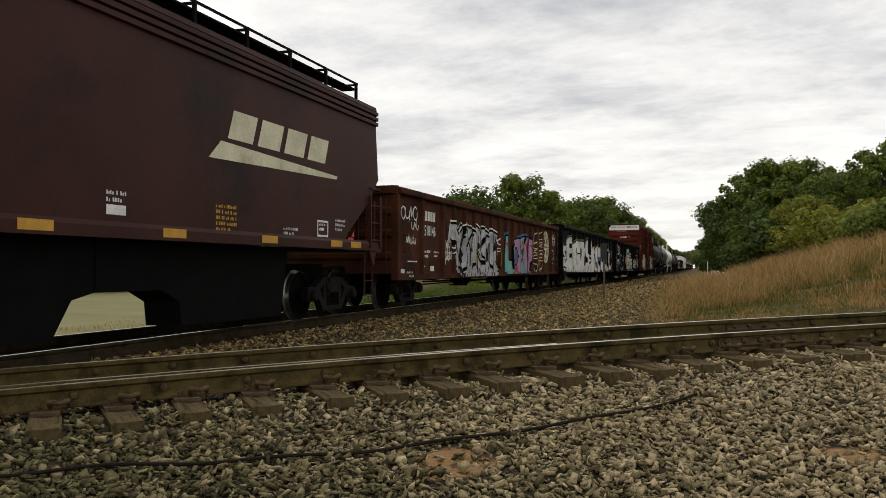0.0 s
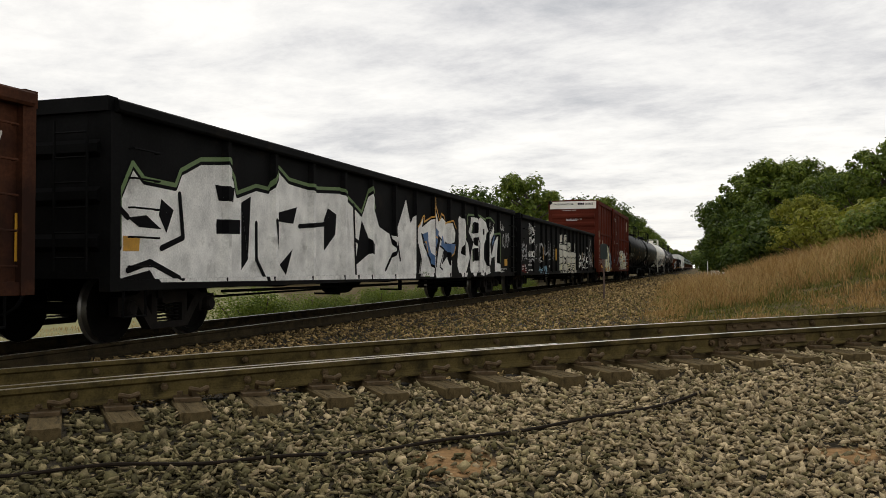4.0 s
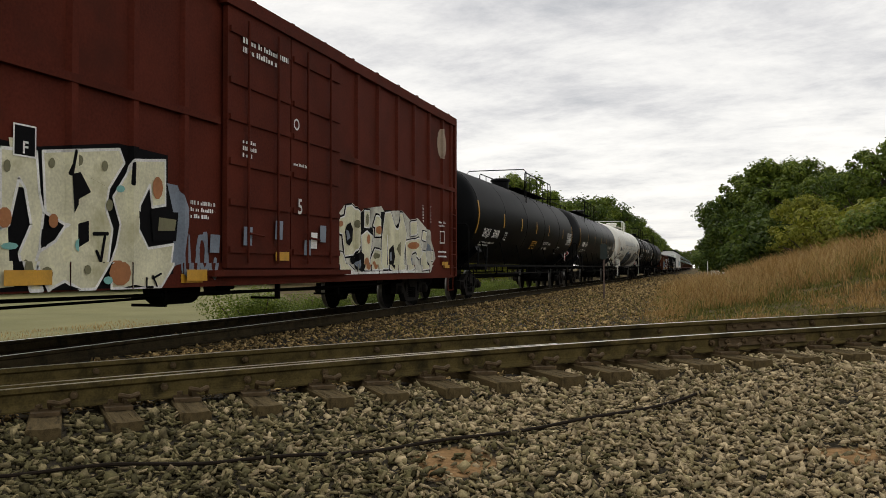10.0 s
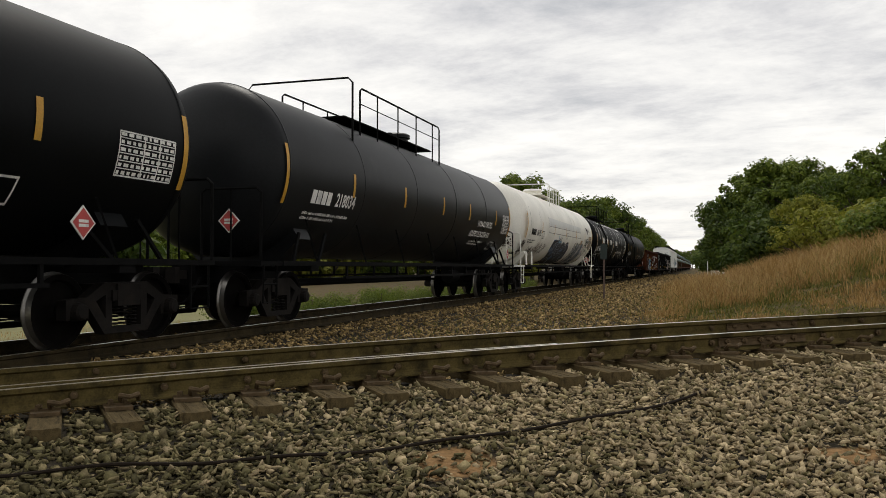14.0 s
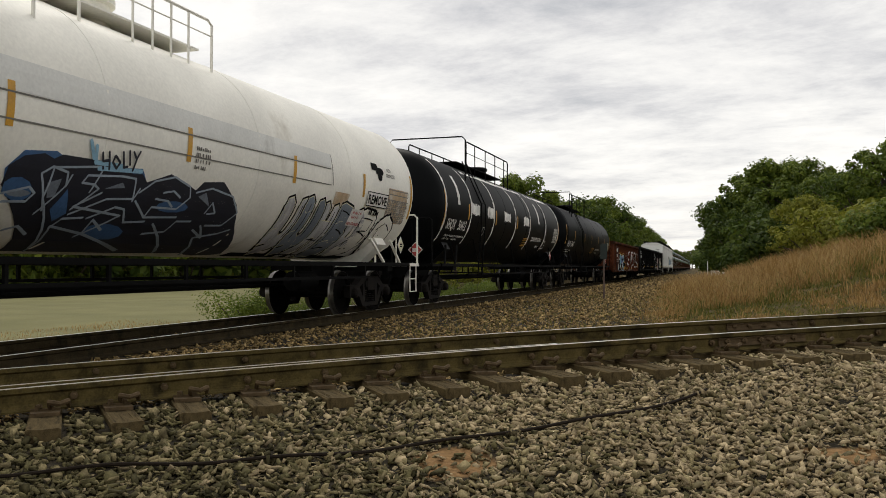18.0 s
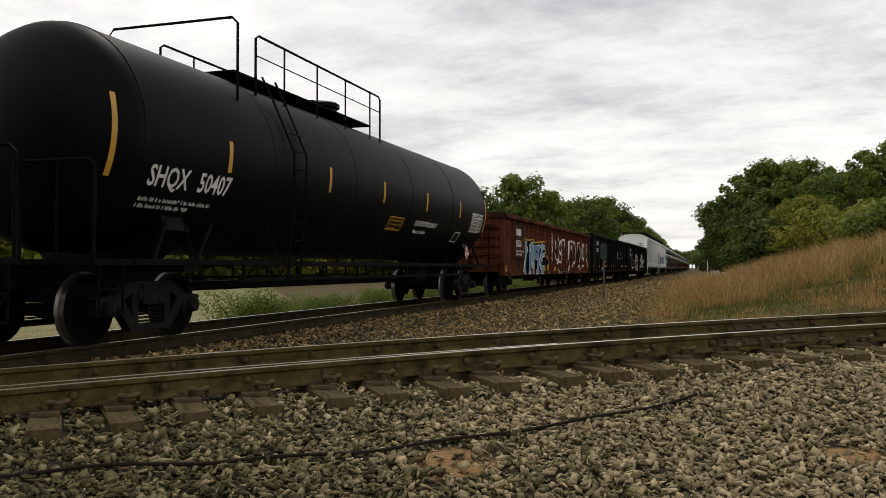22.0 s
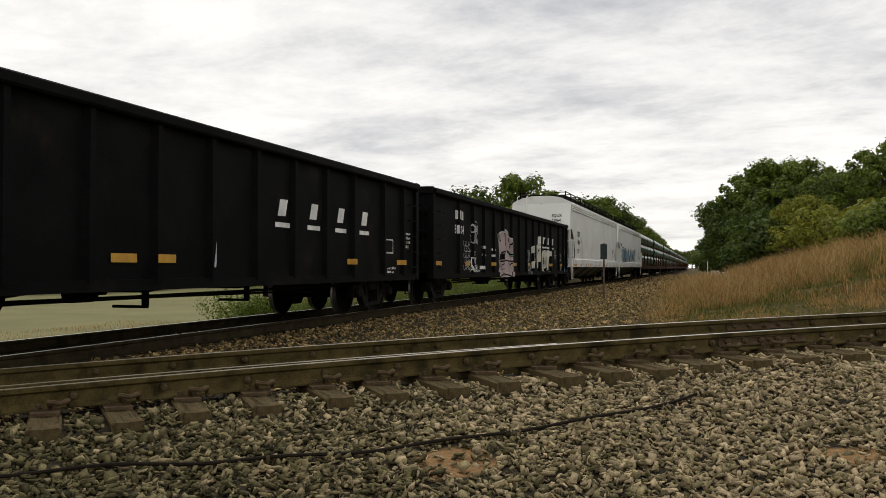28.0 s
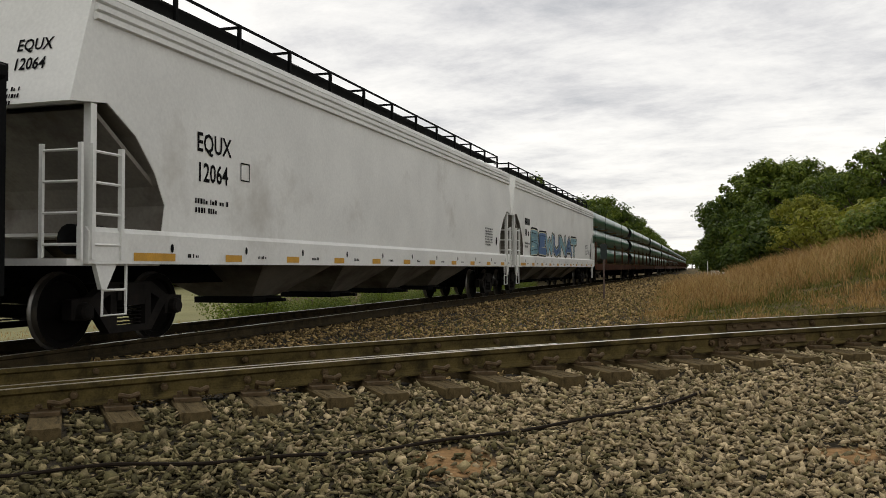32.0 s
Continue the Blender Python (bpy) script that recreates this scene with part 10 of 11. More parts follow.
def stone_shapes(n):
    """Broken stones: skewed, chipped blocks."""
    v = np.array([(x, y, z) for z in (-1, 1) for y in (-1, 1) for x in (-1, 1)], float)
    q = [(0, 2, 3, 1), (4, 5, 7, 6), (0, 1, 5, 4), (2, 6, 7, 3), (0, 4, 6, 2), (1, 3, 7, 5)]
    f = np.array([t for a, b, c, d in q for t in ((a, b, c), (a, c, d))])
    g = np.random.default_rng(5)
    out = []
    for _ in range(n):
        w = v / np.linalg.norm(v, axis=1, keepdims=True) * g.uniform(0.78, 1.2, (8, 1)) + g.normal(0, 0.17, (8, 3))
        out.append(w * np.array([1.12, g.uniform(0.52, 0.86), g.uniform(0.22, 0.40)]))
    return out, f


SHAPES, STONE_F = stone_shapes(16)


def stones(name, label, px, py, size, seed, sink=0.2, material=None):
    g = np.random.default_rng(seed)
    n = len(px)
    base = np.array(SHAPES)[g.integers(0, len(SHAPES), n)]
    q = g.normal(size=(n, 4)) * np.array([1.0, 0.30, 0.30, 1.0])
    q /= np.linalg.norm(q, axis=1, keepdims=True)
    w, x, y, z = q.T
    R = np.stack([np.stack([1 - 2 * (y * y + z * z), 2 * (x * y - z * w), 2 * (x * z + y * w)], -1), np.stack([2 * (x * y + z * w), 1 - 2 * (x * x + z * z), 2 * (y * z - x * w)], -1), np.stack([2 * (x * z - y * w), 2 * (y * z + x * w), 1 - 2 * (x * x + y * y)], -1)], 1)
    v = np.einsum("nij,nkj->nki", R, base) * size[:, None, None]
    hz = height(px, py) + size * g.uniform(-sink, 0.85, n)
    v += np.stack([px, py, hz], -1)[:, None, :]
    f = (STONE_F[None] + 8 * np.arange(n)[:, None, None]).reshape(-1, 3)
    ob = new(name, joined(name, v.reshape(-1, 3), f, material or M_STONE))
    return tagged(ob, label, "gravel", kind="stuff")


def clear_of_ties(s, off):
    d = np.min(np.abs(s[:, None] - np.array(TIE_S)[None]), 1)
    return (d > 0.13) | (off < -0.76)


def spread(n, x0, x1, y0, y1, seed):
    g = np.random.default_rng(seed)
    return g.uniform(x0, x1, n), g.uniform(y0, y1, n), g


px, py, g = spread(145000, -1.0, 14.0, 1.5, 12.5, 1)
s_, o_ = track_frame(px, py)
aside = np.maximum(np.maximum(px - 8.93 - 0.22 * py, 7.93 - px - 1.12 * py), 3.6 - py)
keep = (o_ < -0.10) & clear_of_ties(s_, o_) & (o_ > -8.5) & (g.random(len(px)) < sm(1 - (aside - 0.3) / 3.5))
px, py = px[keep], py[keep]
soil = np.minimum(np.hypot((px - 6.67) / 0.24, (py - 5.42) / 0.34), np.hypot((px - 9.17) / 0.28, (py - 6.3) / 0.2))
keep = g.random(len(px)) < 0.18 + 0.82 * sm((soil - 0.5) / 1.1)
px, py = px[keep], py[keep]
size = np.clip(g.lognormal(math.log(0.0315), 0.28, len(px)), 0.013, 0.054)
s_, o_ = track_frame(px, py)
# paler stones increase rightwards, a brightness gradient of the light put into colour
paler_share = sm((px + 0.75 * o_ - 2.4) / 4.4)
roll = g.random(len(px))
fresh = roll < 0.66 * paler_share ** 1.8
mid = ~fresh & (roll < 0.92 * paler_share ** 0.7 + 0.05)
old = ~fresh & ~mid
stones("gravel", "weathered olive-brown crushed stone, toned down on the dimmer side before the siding", px[old], py[old], size[old], 11)
stones("gravel", "mid-brown crushed stone, toned between the dimmer and brighter sides before the siding", px[mid], py[mid], size[mid], 18, material=M_MID)
stones("gravel", "fresh pale crushed stone, toned up on the brighter side before the siding", px[fresh], py[fresh], size[fresh], 15, material=M_FRESH)
px, py, g = spread(52000, -0.5, 17.0, -7.0, 12.0, 6)
s_, o_ = track_frame(px, py)
keep = (o_ < -0.8) & (px > 1.6) & ((px - 8.33 > 0.5 + 0.22 * py) | (8.33 - px > 0.3 + 1.12 * py) | (py < 3.7) | (o_ < -6.3)) & (g.random(len(px)) < sm((9.5 - np.hypot(px - 8.3, py - 3.0)) / 4.0))
px, py = px[keep], py[keep]
stones("gravel", "crushed stone trodden into the ground beside the siding", px, py, np.clip(g.lognormal(math.log(0.030), 0.3, len(px)), 0.013, 0.055), 16)
px, py, g = spread(30000, 1.5, 16.0, 4.5, 18.0, 2)
s_, o_ = track_frame(px, py)
keep = (o_ > -0.1) & clear_of_ties(s_, o_) & (np.abs(o_) > 0.09) & (np.abs(o_ - GAUGE) > 0.09) & (o_ < 3.2) & (s_ > -9) & (s_ < 12)
px, py = px[keep], py[keep]
stones("gravel", "crushed stone between and behind the siding's rails", px, py, np.clip(g.lognormal(math.log(0.028), 0.3, len(px)), 0.012, 0.055), 12, material=M_DUN)
g = np.random.default_rng(3)
n = 46000
py = 5.0 + 55 * g.random(n) ** 1.9
px = 0.95 + (7.0 + 0.03 * py) * g.random(n)
s_, o_ = track_frame(px, py)
tf, _ = cover(px, py)
keep = (o_ > 2.6) & (tf < 0.75 * g.random(n) + 0.2)
px, py = px[keep], py[keep]
stones("gravel", "brown crushed stone between the two tracks", px, py, np.clip(g.lognormal(math.log(0.030), 0.3, len(px)), 0.012, 0.06) * (1 + py / 80), 13, material=M_DUN)
n = 15000
py = 42 + 110 * g.random(n) ** 1.3
px = 1.0 + 7.5 * g.random(n)
tf, _ = cover(px, py)
keep = tf < 0.75 * g.random(n) + 0.2
px, py = px[keep] + bends(py[keep]), py[keep]
stones("gravel", "olive-brown crushed stone along the distant track", px, py, np.clip(g.lognormal(math.log(0.075), 0.3, len(px)), 0.03, 0.13), 17, material=M_DUN)
n = 9000
py, px = 2 + 40 * g.random(n) ** 1.6, g.uniform(-2.6, 1.2, n)
keep = np.abs(np.abs(px) - 0.75) > 0.1
px, py = px[keep], py[keep]
stones("gravel", "dark crushed stone under the train", px, py, np.clip(g.lognormal(math.log(0.034), 0.3, len(px)), 0.014, 0.06), 14, material=M_DUN)

# ---- cable lying on the gravel ----
M_CABLE = mat("black_rubber_cable", (0.018, 0.013, 0.009), 0.8, 0, 0.3, 8, 60, 0.1, spec=0.08)
route = [(4.07, 4.02), (4.17, 4.09), (4.51, 4.35), (4.92, 4.56), (5.26, 4.72), (5.66, 4.99), (6.12, 5.31), (6.5, 5.68), (7.19, 6.36), (7.65, 6.84), (7.98, 7.23), (8.2, 7.56), (8.34, 7.92)]
fine = []
for (xa, ya), (xb, yb) in zip(route, route[1:]):
    for k in range(6):
        w = k / 6
        fine.append((xa + w * (xb - xa), ya + w * (yb - ya)))
ker = np.array([1, 2, 3, 4, 3, 2, 1]) / 16
fx = np.convolve([p[0] for p in fine], ker, "valid")
fy = np.convolve([p[1] for p in fine], ker, "valid")
fz = height(fx, fy)
cable = Shape().tube([(a, b, c + 0.046 + 0.008 * math.sin(7 * a)) for a, b, c in zip(fx, fy, fz)], 0.0125, 7)
tagged(new("cable", cable.mesh("cable", M_CABLE, True)), "thin black cable lying across the gravel", "cable")

# ---- marker sign and far equipment ----
M_SIGN = mat("faded_green_sign", (0.012, 0.022, 0.018), 0.6, 0, 0.2, 6, 40, 0)
M_POST = mat("rusty_post", (0.11, 0.075, 0.06), 0.85, 0, 0.3, 6, 40, 0.2)
sx, sy = 3.84, 36.0
sz = float(height(np.array([sx]), np.array([sy]))[0])
sign = tagged(new("trackside_sign"), "small faded green sign on a thin rusty post", "sign")
sign.matrix_basis = pose(sx, sy, sz)
part("post", Shape().box(-0.035, 0.035, -0.03, 0.03, -0.15, 2.35), M_POST, sign)
part("panel", Shape().box(-0.14, 0.14, -0.045, -0.03, 1.68, 2.32), M_SIGN, sign, "faded green panel")
bx_ = tagged(new("equipment_cabinet"), "low white equipment cabinet beside the far track", "cabinet")
bz = float(height(np.array([8.6]), np.array([120.0]))[0])
bx_.matrix_basis = pose(8.6, 120, bz)
part("cabinet_body", Shape().box(-0.9, 0.9, -0.6, 0.6, -0.1, 0.5), M_CREAM, bx_)
part("cabinet_roof", Shape().prism([(-1.0, 0.5), (1.0, 0.5), (0.85, 0.62), (-0.85, 0.62)], -0.7, 0.7), M_CREAM, bx_)
part("mast", Shape().tube([(-1.3, 0, -0.1), (-1.3, 0, 1.9)], 0.05, 8), M_CREAM, bx_, "white mast beside the cabinet")


# ---- plants ----
def leaf_material(name, dark, mid, light):
    m = bpy.data.materials.new(name)
    m.use_nodes = True
    n, l = m.node_tree.nodes, m.node_tree.links
    b = n["Principled BSDF"]
    b.inputs["Roughness"].default_value, b.inputs["Specular IOR Level"].default_value = 0.65, 0.25
    geo = n.new("ShaderNodeNewGeometry")
    r = n.new("ShaderNodeValToRGB")
    r.color_ramp.elements[0].color, r.color_ramp.elements[1].color = (*dark, 1), (*light, 1)
    e = r.color_ramp.elements.new(0.5)
    e.color = (*mid, 1)
    tc = n.new("ShaderNodeTexCoord")
    nz = n.new("ShaderNodeTexNoise")
    nz.inputs["Scale"].default_value, nz.inputs["Detail"].default_value = 0.35, 3
    l.new(tc.outputs["Object"], nz.inputs["Vector"])
    a = n.new("ShaderNodeMath")
    a.operation = "MULTIPLY_ADD"
    a.inputs[1].default_value = 0.55
    l.new(geo.outputs["Random Per Island"], a.inputs[0])
    s = n.new("ShaderNodeMath")
    s.operation = "MULTIPLY"
    s.inputs[1].default_value = 0.5
    l.new(nz.outputs["Fac"], s.inputs[0]), l.new(s.outputs[0], a.inputs[2])
    l.new(a.outputs[0], r.inputs[0]), l.new(r.outputs[0], b.inputs["Base Color"])
    tr = n.new("ShaderNodeBsdfTranslucent")
    l.new(r.outputs[0], tr.inputs[0])
    mx = n.new("ShaderNodeMixShader")
    mx.inputs[0].default_value = 0.38
    l.new(b.outputs[0], mx.inputs[1]), l.new(tr.outputs[0], mx.inputs[2]), l.new(mx.outputs[0], n["Material Output"].inputs[0])
    return m


M_LEAF = leaf_material("green_foliage", (0.028, 0.050, 0.005), (0.100, 0.144, 0.016), (0.26, 0.305, 0.046))
M_LEAF2 = leaf_material("dark_foliage", (0.015, 0.031, 0.005), (0.054, 0.089, 0.012), (0.16, 0.20, 0.032))
M_LEAF3 = leaf_material("yellow_green_foliage", (0.070, 0.086, 0.008), (0.190, 0.200, 0.022), (0.38, 0.37, 0.062))
M_STRAW = leaf_material("dry_straw_grass", (0.095, 0.050, 0.014), (0.34, 0.205, 0.068), (0.62, 0.45, 0.20))
M_WEED = leaf_material("rough_green_grass", (0.034, 0.048, 0.007), (0.115, 0.120, 0.020), (0.27, 0.235, 0.055))
M_BARK = mat("grey_brown_bark", (0.075, 0.058, 0.042), 0.95, 0, 0.35, 6, 30, 0.6, 0.02)


def crown_mesh(name, centres, radii, leaves, size, seed, material, flat=0.8):
    """Many small leaves in clumps."""
    g = np.random.default_rng(seed)
    k = g.choice(len(centres), leaves, p=radii ** 2 / np.sum(radii ** 2))
    d = g.normal(size=(leaves, 3))
    d /= np.linalg.norm(d, axis=1, keepdims=True)
    p = centres[k] + d * (radii[k] * g.uniform(0.35, 1.0, leaves) ** 0.6)[:, None] * np.array([1, 1, flat])
    stray = g.random(leaves) < 0.14
    p = p + np.where(stray, g.uniform(0.05, 0.3, leaves) * radii[k], 0)[:, None] * (d + np.array([0, 0, 0.35]))
    nrm = d * 0.9 + g.normal(size=(leaves, 3)) * 0.4 + np.array([0, 0, 0.45])
    nrm /= np.linalg.norm(nrm, axis=1, keepdims=True)
    t = np.cross(nrm, g.normal(size=(leaves, 3)))
    t /= np.linalg.norm(t, axis=1, keepdims=True)
    b = np.cross(nrm, t)
    L = size * g.uniform(0.6, 1.4, leaves)[:, None]
    v = np.stack([p - t * L, p + b * L * 0.55 + nrm * L * 0.12, p + t * L, p - b * L * 0.55 + nrm * L * 0.12], 1)
    f = np.arange(leaves * 4).reshape(-1, 4)
    return joined(name, v.reshape(-1, 3), f, material)


def tree(name, label, h, spread_r, seed, material, leaves, size, trunk=0.3, low=0.22, clumps=56):
    g = np.random.default_rng(seed)
    ob = tagged(new(name), label, "tree", "trees along the railway")
    sh = Shape()
    lean = g.uniform(-0.06, 0.06, 2)
    pts = [(lean[0] * z, lean[1] * z, z) for z in np.linspace(-0.3, h * 0.8, 7)]
    for (a, b) in zip(pts, pts[1:]):
        sh.tube([a, b], trunk * (1 - 0.85 * (a[2] + 0.3) / (h * 0.85)) + 0.03, 7)
    cs, rs = [], []
    for k in range(clumps):
        z = h * (low + (0.94 - low) * g.random() ** 0.85)
        w = (z / h - low) / (1 - low)
        env = spread_r * (0.55 + 0.75 * math.sin(math.pi * min(1, 0.25 + 0.7 * w))) * (1.05 - 0.55 * max(0, w - 0.5))
        a, rr = g.uniform(0, 2 * math.pi), env * g.uniform(0.15, 1.0) ** 0.6
        c = (rr * math.cos(a), rr * math.sin(a), z)
        cs.append(c)
        rs.append(spread_r * g.uniform(0.13, 0.36))
        if k % 2 == 0:
            zb = max(h * 0.15, z - rr * 0.7)
            sh.tube([(lean[0] * zb, lean[1] * zb, zb), (c[0] * 0.5, c[1] * 0.5, (zb + z) / 2 + 0.1), c], 0.05 * trunk / 0.3 + 0.012, 5)
    part("trunk", sh, M_BARK, ob)
    child("crown", crown_mesh("crown", np.array(cs), np.array(rs), leaves, size, seed + 50, material), ob)
    return ob


def bush(label, w, h, seed, material, leaves, size, clumps=14, category="bush"):
    g = np.random.default_rng(seed)
    ob = tagged(new("bush"), label, category, "bushes along the railway")
    cs = np.stack([g.normal(0, w * 0.4, clumps), g.normal(0, w * 0.4, clumps), h * g.uniform(0.15, 0.75, clumps)], -1)
    rs = g.uniform(0.22, 0.42, clumps) * h
    sh = Shape()
    for c in cs:
        sh.tube([(c[0] * 0.3, c[1] * 0.3, -0.1), tuple(c)], 0.03, 4)
    part("stem", sh, M_BARK, ob)
    child("foliage", crown_mesh("foliage", cs, rs, leaves, size, seed + 80, material), ob)
    return ob


def put(ob, x, y, turn, k=1.0, sink=0.1):
    z = float(height(np.array([x]), np.array([y]))[0]) - sink
    return Matrix.LocRotScale((x, y, z), Euler((0, 0, turn)), (k, k, k))


pr = random.Random(12)
T_A = [tree("tree", "tall leafy green tree beside the railway", 10.5, 3.4, 21, M_LEAF, 7600, 0.19), tree("tree", "broad leafy dark green tree beside the railway", 9.5, 3.9, 22, M_LEAF2, 8200, 0.19), tree("tree", "tall leafy green tree beside the railway", 11.5, 3.0, 23, M_LEAF, 7200, 0.19, low=0.3), tree("tree", "rounded yellow-green tree beside the railway", 8.0, 3.3, 24, M_LEAF3, 7600, 0.172, low=0.15)]
used = [False] * 4


def plant(kind, x, y, k=1.0):
    m = put(T_A[kind], x, y, pr.uniform(0, 6.28), k)
    if not used[kind]:
        used[kind] = True
        T_A[kind].matrix_basis = m
        return T_A[kind]
    return copy_thing(T_A[kind], m)


# the wooded side to the right of the track: kind, place, height of the top
def plant_to(kind, x, y, top):
    ground_z = float(height(np.array([x]), np.array([y]))[0])
    plant(kind, x, y, (top - ground_z) / (TALL[kind] * 1.02))


TALL = (10.5, 9.5, 11.5, 8.0)
for kind, x, y, top in ((1, 10.1, 94, 9.2), (1, 10.9, 99, 9.4), (0, 12.2, 95, 12.0), (2, 13.3, 93, 12.0), (0, 14.5, 90, 11.4), (1, 15.8, 90, 11.4), (0, 16.7, 86, 10.7), (1, 12.0, 88, 7.4), (1, 13.6, 84, 7.6), (2, 17.4, 78, 9.9), (1, 18.6, 72, 9.5), (0, 19.8, 67, 9.8), (2, 21.2, 66, 10.6), (1, 18.0, 82, 10.2), (3, 14.0, 64, 6.3), (3, 15.4, 60, 6.0), (3, 16.9, 56, 6.0), (3, 13.4, 72, 7.6), (1, 22.8, 60, 8.0), (0, 25.0, 60, 8.4), (3, 26.0, 50, 6.0), (2, 28.5, 57, 8.4), (0, 31.0, 58, 8.0)):
    plant_to(kind, x, y, top)
for x, y, k in ((11.2, 108, 0.75), (11.8, 122, 0.8), (11.4, 138, 0.8), (11.0, 165, 0.75), (-34, 640, 1.3), (-22, 660, 1.4), (-14, 680, 1.3), (-6, 660, 1.4), (4, 640, 1.4), (12, 600, 1.3), (8, 520, 1.2), (4, 450, 1.2), (-2, 700, 1.5), (-10, 720, 1.5), (-18, 730, 1.4), (13.5, 130, 0.9), (14, 160, 1.0), (10, 200, 1.0), (9, 250, 1.05), (6, 310, 1.0), (3, 380, 1.1)):
    plant(pr.choice((0, 1, 2)), x, y, k)
# the row behind the train, thin at its near end, with a second row in its gaps
for kind, x, y, k in ((3, -13.0, 69.5, 1.05), (3, -13.6, 77.0, 1.16), (3, -13.3, 82.0, 1.25), (3, -13.8, 91.5, 1.49), (0, -13.9, 101.5, 1.29), (2, -13.9, 111.0, 1.17), (2, -13.3, 115.5, 1.1), (2, -13.2, 123.5, 1.17), (1, -14.1, 137.5, 1.67), (2, -14.3, 157.5, 1.48), (2, -14.0, 169.5, 1.63), (1, -15.7, 201.0, 2.25), (0, -15.2, 232.0, 1.87), (0, -16.5, 274.0, 1.86), (1, -15.8, 298.0, 1.94), (0, -16.4, 350.0, 1.74), (0, -19.2, 432.5, 1.78), (2, -19.1, 473.5, 1.57), (2, -21.0, 559.5, 1.62), (1, -21.6, 639.5, 2.0), (2, -23.9, 783.0, 1.83)):
    k *= 0.93 if y < 200 else 0.84
    plant(kind, x, y, k)
    if 88 < y < 330:
        plant((kind + 1) % 3, x - pr.uniform(4.5, 7.0), y + pr.uniform(2, 7), k * (0.92 if kind != 1 else 0.8))
B_A = [bush("leafy green bush on the grassy bank", 2.2, 2.6, 31, M_LEAF, 3200, 0.125), bush("yellow-green shrub on the grassy bank", 2.6, 2.4, 32, M_LEAF3, 3200, 0.125), bush("dark green undergrowth beside the track", 2.4, 2.0, 33, M_LEAF2, 3000, 0.122), bush("low fine-leaved green brush beyond the track", 2.4, 2.2, 34, M_LEAF, 9000, 0.052, clumps=22)]
b_used = [False] * 4


def shrub(kind, x, y, k=1.0):
    m = put(B_A[kind], x, y, pr.uniform(0, 6.28), k)
    if not b_used[kind]:
        b_used[kind] = True
        B_A[kind].matrix_basis = m
        return
    copy_thing(B_A[kind], m)


for x, y, k, kind in ((12.6, 66, 1.3, 2), (14.6, 54, 1.1, 1), (15.8, 50, 1.1, 1), (16.9, 48, 1.1, 0), (11.8, 84, 1.1, 2), (11.4, 90, 1.1, 2), (12.4, 76, 1.1, 2), (18.8, 50, 1.3, 0), (20.6, 47, 1.3, 1), (22.4, 44, 1.35, 1), (24.2, 42, 1.4, 0), (14.0, 66, 1.5, 2), (13.4, 72, 1.4, 2), (21.0, 52, 1.6, 1), (23.6, 48, 1.6, 0), (26.5, 42, 1.4, 2), (12.9, 80, 1.4, 2), (12.4, 88, 1.3, 2), (28.5, 44, 1.8, 1), (11.6, 84, 1.2, 2), (11.8, 92, 1.2, 0), (11.9, 100, 1.3, 2), (11.6, 112, 1.4, 2), (11.4, 126, 1.4, 0), (11.2, 145, 1.4, 2), (12.0, 76, 1.3, 0), (18.4, 58, 1.3, 1), (20.0, 55, 1.3, 1), (16.2, 63, 1.4, 1)):
    shrub(kind, x, y, k)
for y in (190, 230, 280, 340, 410, 480):
    shrub(pr.choice((0, 2)), bend(y) + pr.uniform(8.5, 10.5), y, pr.uniform(1.8, 2.4))
for k in range(26):
    x = -pr.uniform(4.6, 8.5) - 0.3 * k * 0.1
    y = 1.70 * (8.33 - x) + 1.9 * k + pr.uniform(-0.3, 1.2)
    shrub(3, x, y, pr.uniform(0.56, 0.82))
for k in range(44):
    w = k / 43
    shrub(pr.choice((0, 2, 0, 1)), -42 - 26 * (1 - w) + pr.uniform(-3, 3), -6 + 72 * w + pr.uniform(-2, 2), pr.uniform(1.4, 2.4))
for k in range(46):
    w = k / 45
    shrub(pr.choice((0, 2, 0, 1)), -46 + pr.uniform(-4, 2), 52 + 190 * w * w + pr.uniform(-3, 3), pr.uniform(1.9, 3.0) * (1 + 0.5 * w))


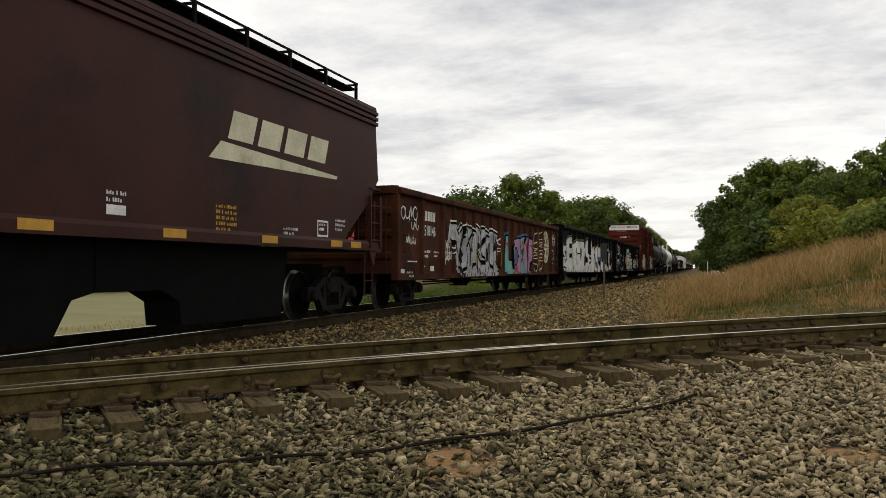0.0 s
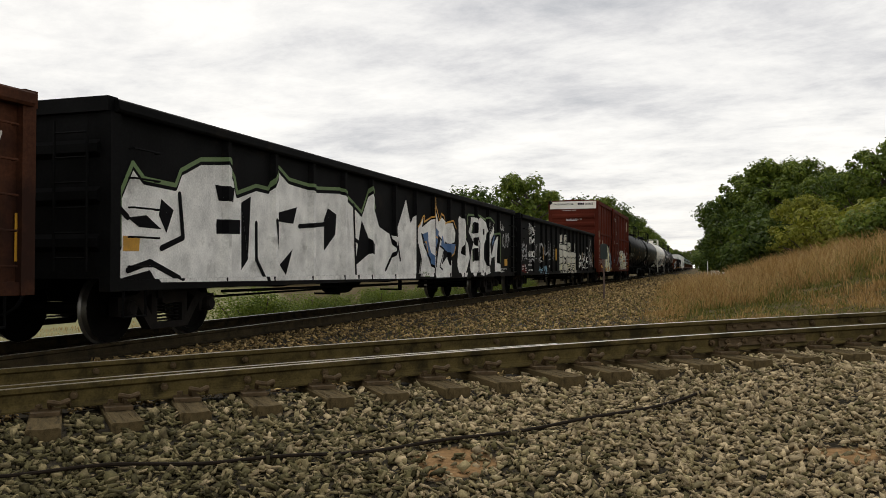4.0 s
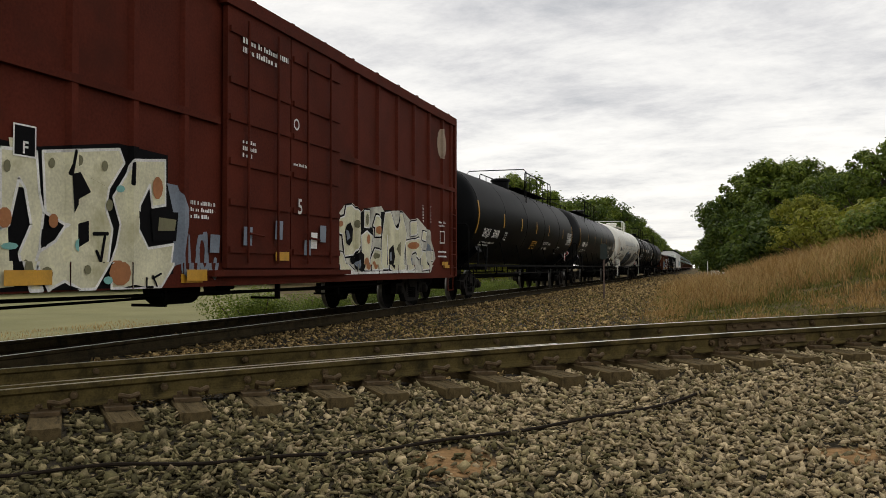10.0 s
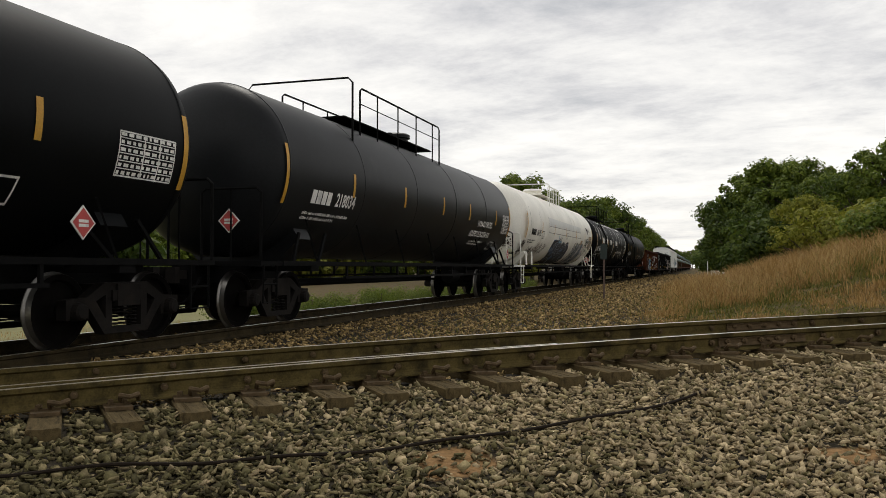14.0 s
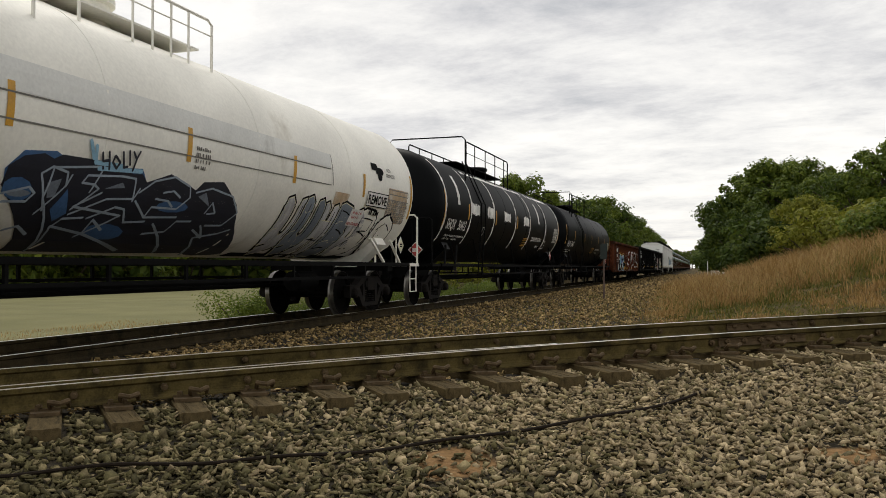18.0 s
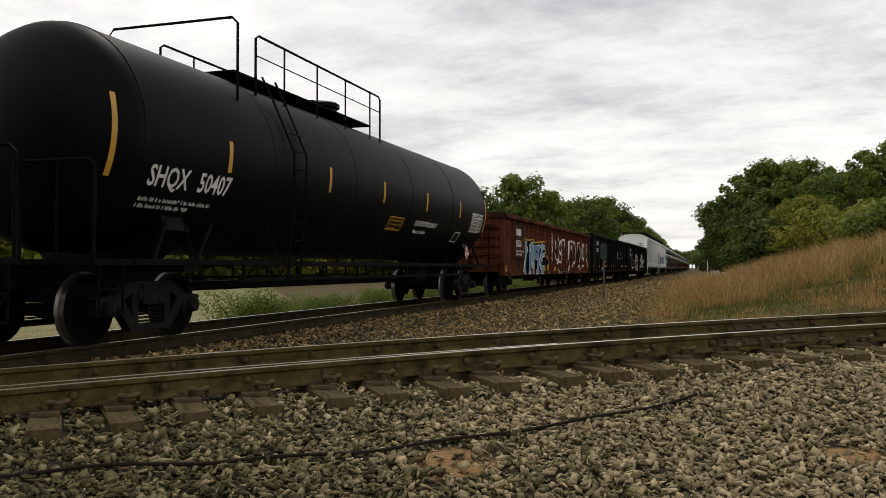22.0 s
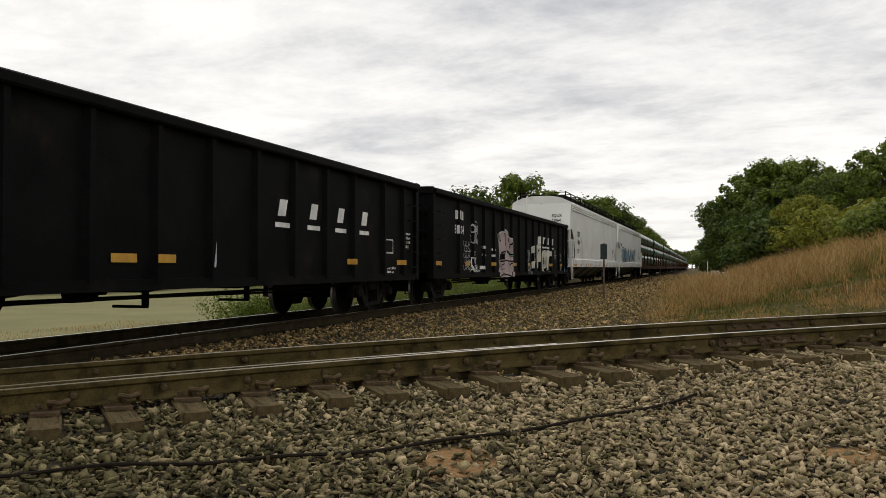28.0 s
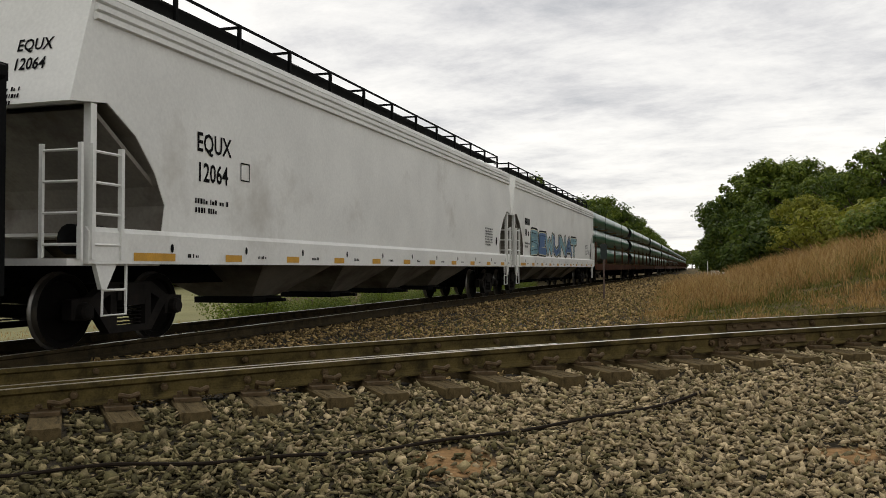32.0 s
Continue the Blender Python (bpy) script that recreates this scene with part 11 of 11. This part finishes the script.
# ---- grasses ----
def blades(name, label, px, py, hgt, wid, seed, material, lean=0.35):
    g = np.random.default_rng(seed)
    n = len(px)
    a = g.uniform(0, 2 * math.pi, n)
    z = height(px, py)
    d = np.stack([np.cos(a), np.sin(a), 0 * a], -1)
    side = np.stack([-np.sin(a), np.cos(a), 0 * a], -1) * wid[:, None] / 2
    base = np.stack([px, py, z - 0.02], -1)
    up = np.array([0, 0, 1.0])
    mid = base + up * (hgt * 0.6)[:, None] + d * (hgt * lean * 0.3 * g.random(n))[:, None]
    tip = base + up * hgt[:, None] + d * (hgt * lean * (0.4 + g.random(n)))[:, None]
    v = np.stack([base - side, base + side, mid + side * 0.8, mid - side * 0.8, tip + side * 0.15, tip - side * 0.15], 1).reshape(-1, 3)
    i = 6 * np.arange(n)[:, None]
    f = np.concatenate([i + np.array([[0, 1, 2, 3]]), i + np.array([[3, 2, 4, 5]])])
    return tagged(new(name, joined(name, v, f, material)), label, "grass", kind="stuff")


g = np.random.default_rng(9)
n = 420000
py = 11 + 50 * g.random(n) ** 1.25
px = 4.0 + 22 * g.random(n)
tf, _ = cover(px, py)
o_ = track_frame(px, py)[1]
clump = np.array([noise.noise(Vector((a * 0.55, b * 0.55, 0.0))) + 0.6 * noise.noise(Vector((a * 1.9, b * 1.9, 5.0))) for a, b in zip(px, py)])
keep = (tf > 0.25 + 0.6 * g.random(n)) & (o_ > 3.0) & (clump > -0.30 - 0.4 * tf) & (px < 9 + 0.30 * py)
px, py, clump, tf, o_ = px[keep], py[keep], clump[keep], tf[keep], o_[keep]
far = sm((o_ - 10.5) / 7.0)
tall = (0.14 + 0.30 * far) * (0.15 + 0.85 * tf ** 1.6)
plume = g.random(len(px)) < 0.04 + 0.12 * far
hh = tall * np.where(plume, g.uniform(1.0, 1.75, len(px)), g.uniform(0.25, 0.75, len(px))) * (1 + 1.3 * clump)
hh = np.clip(hh, 0.04, 1.05)
straw = g.random(len(px)) < 0.16 + 1.6 * clump + 0.40 * far
ww = (0.006 + 0.0005 * py) * g.uniform(0.6, 1.4, len(px))
blades("dry_grass", "tall dry straw-coloured grass on the bank", px[straw], py[straw], hh[straw], ww[straw], 1, M_STRAW, 0.75)
blades("green_grass", "low rough green grass among the straw", px[~straw], py[~straw], hh[~straw] * 0.75, ww[~straw] * 1.5, 2, M_WEED, 0.9)
n = 16000
px, py = -3.0 - 9 * g.random(n) ** 1.5, 2 + 24 * g.random(n)
blades("field_stubble", "pale stubble along the near edge of the field", px, py, g.uniform(0.03, 0.12, n), np.full(n, 0.014), 3, M_STRAW)
n = 5000
px, py = 2.2 + 4.5 * g.random(n), 13 + 40 * g.random(n)
blades("weeds", "sparse weeds in the gravel between the tracks", px, py, g.uniform(0.04, 0.16, n), np.full(n, 0.012), 4, M_WEED)


motions()
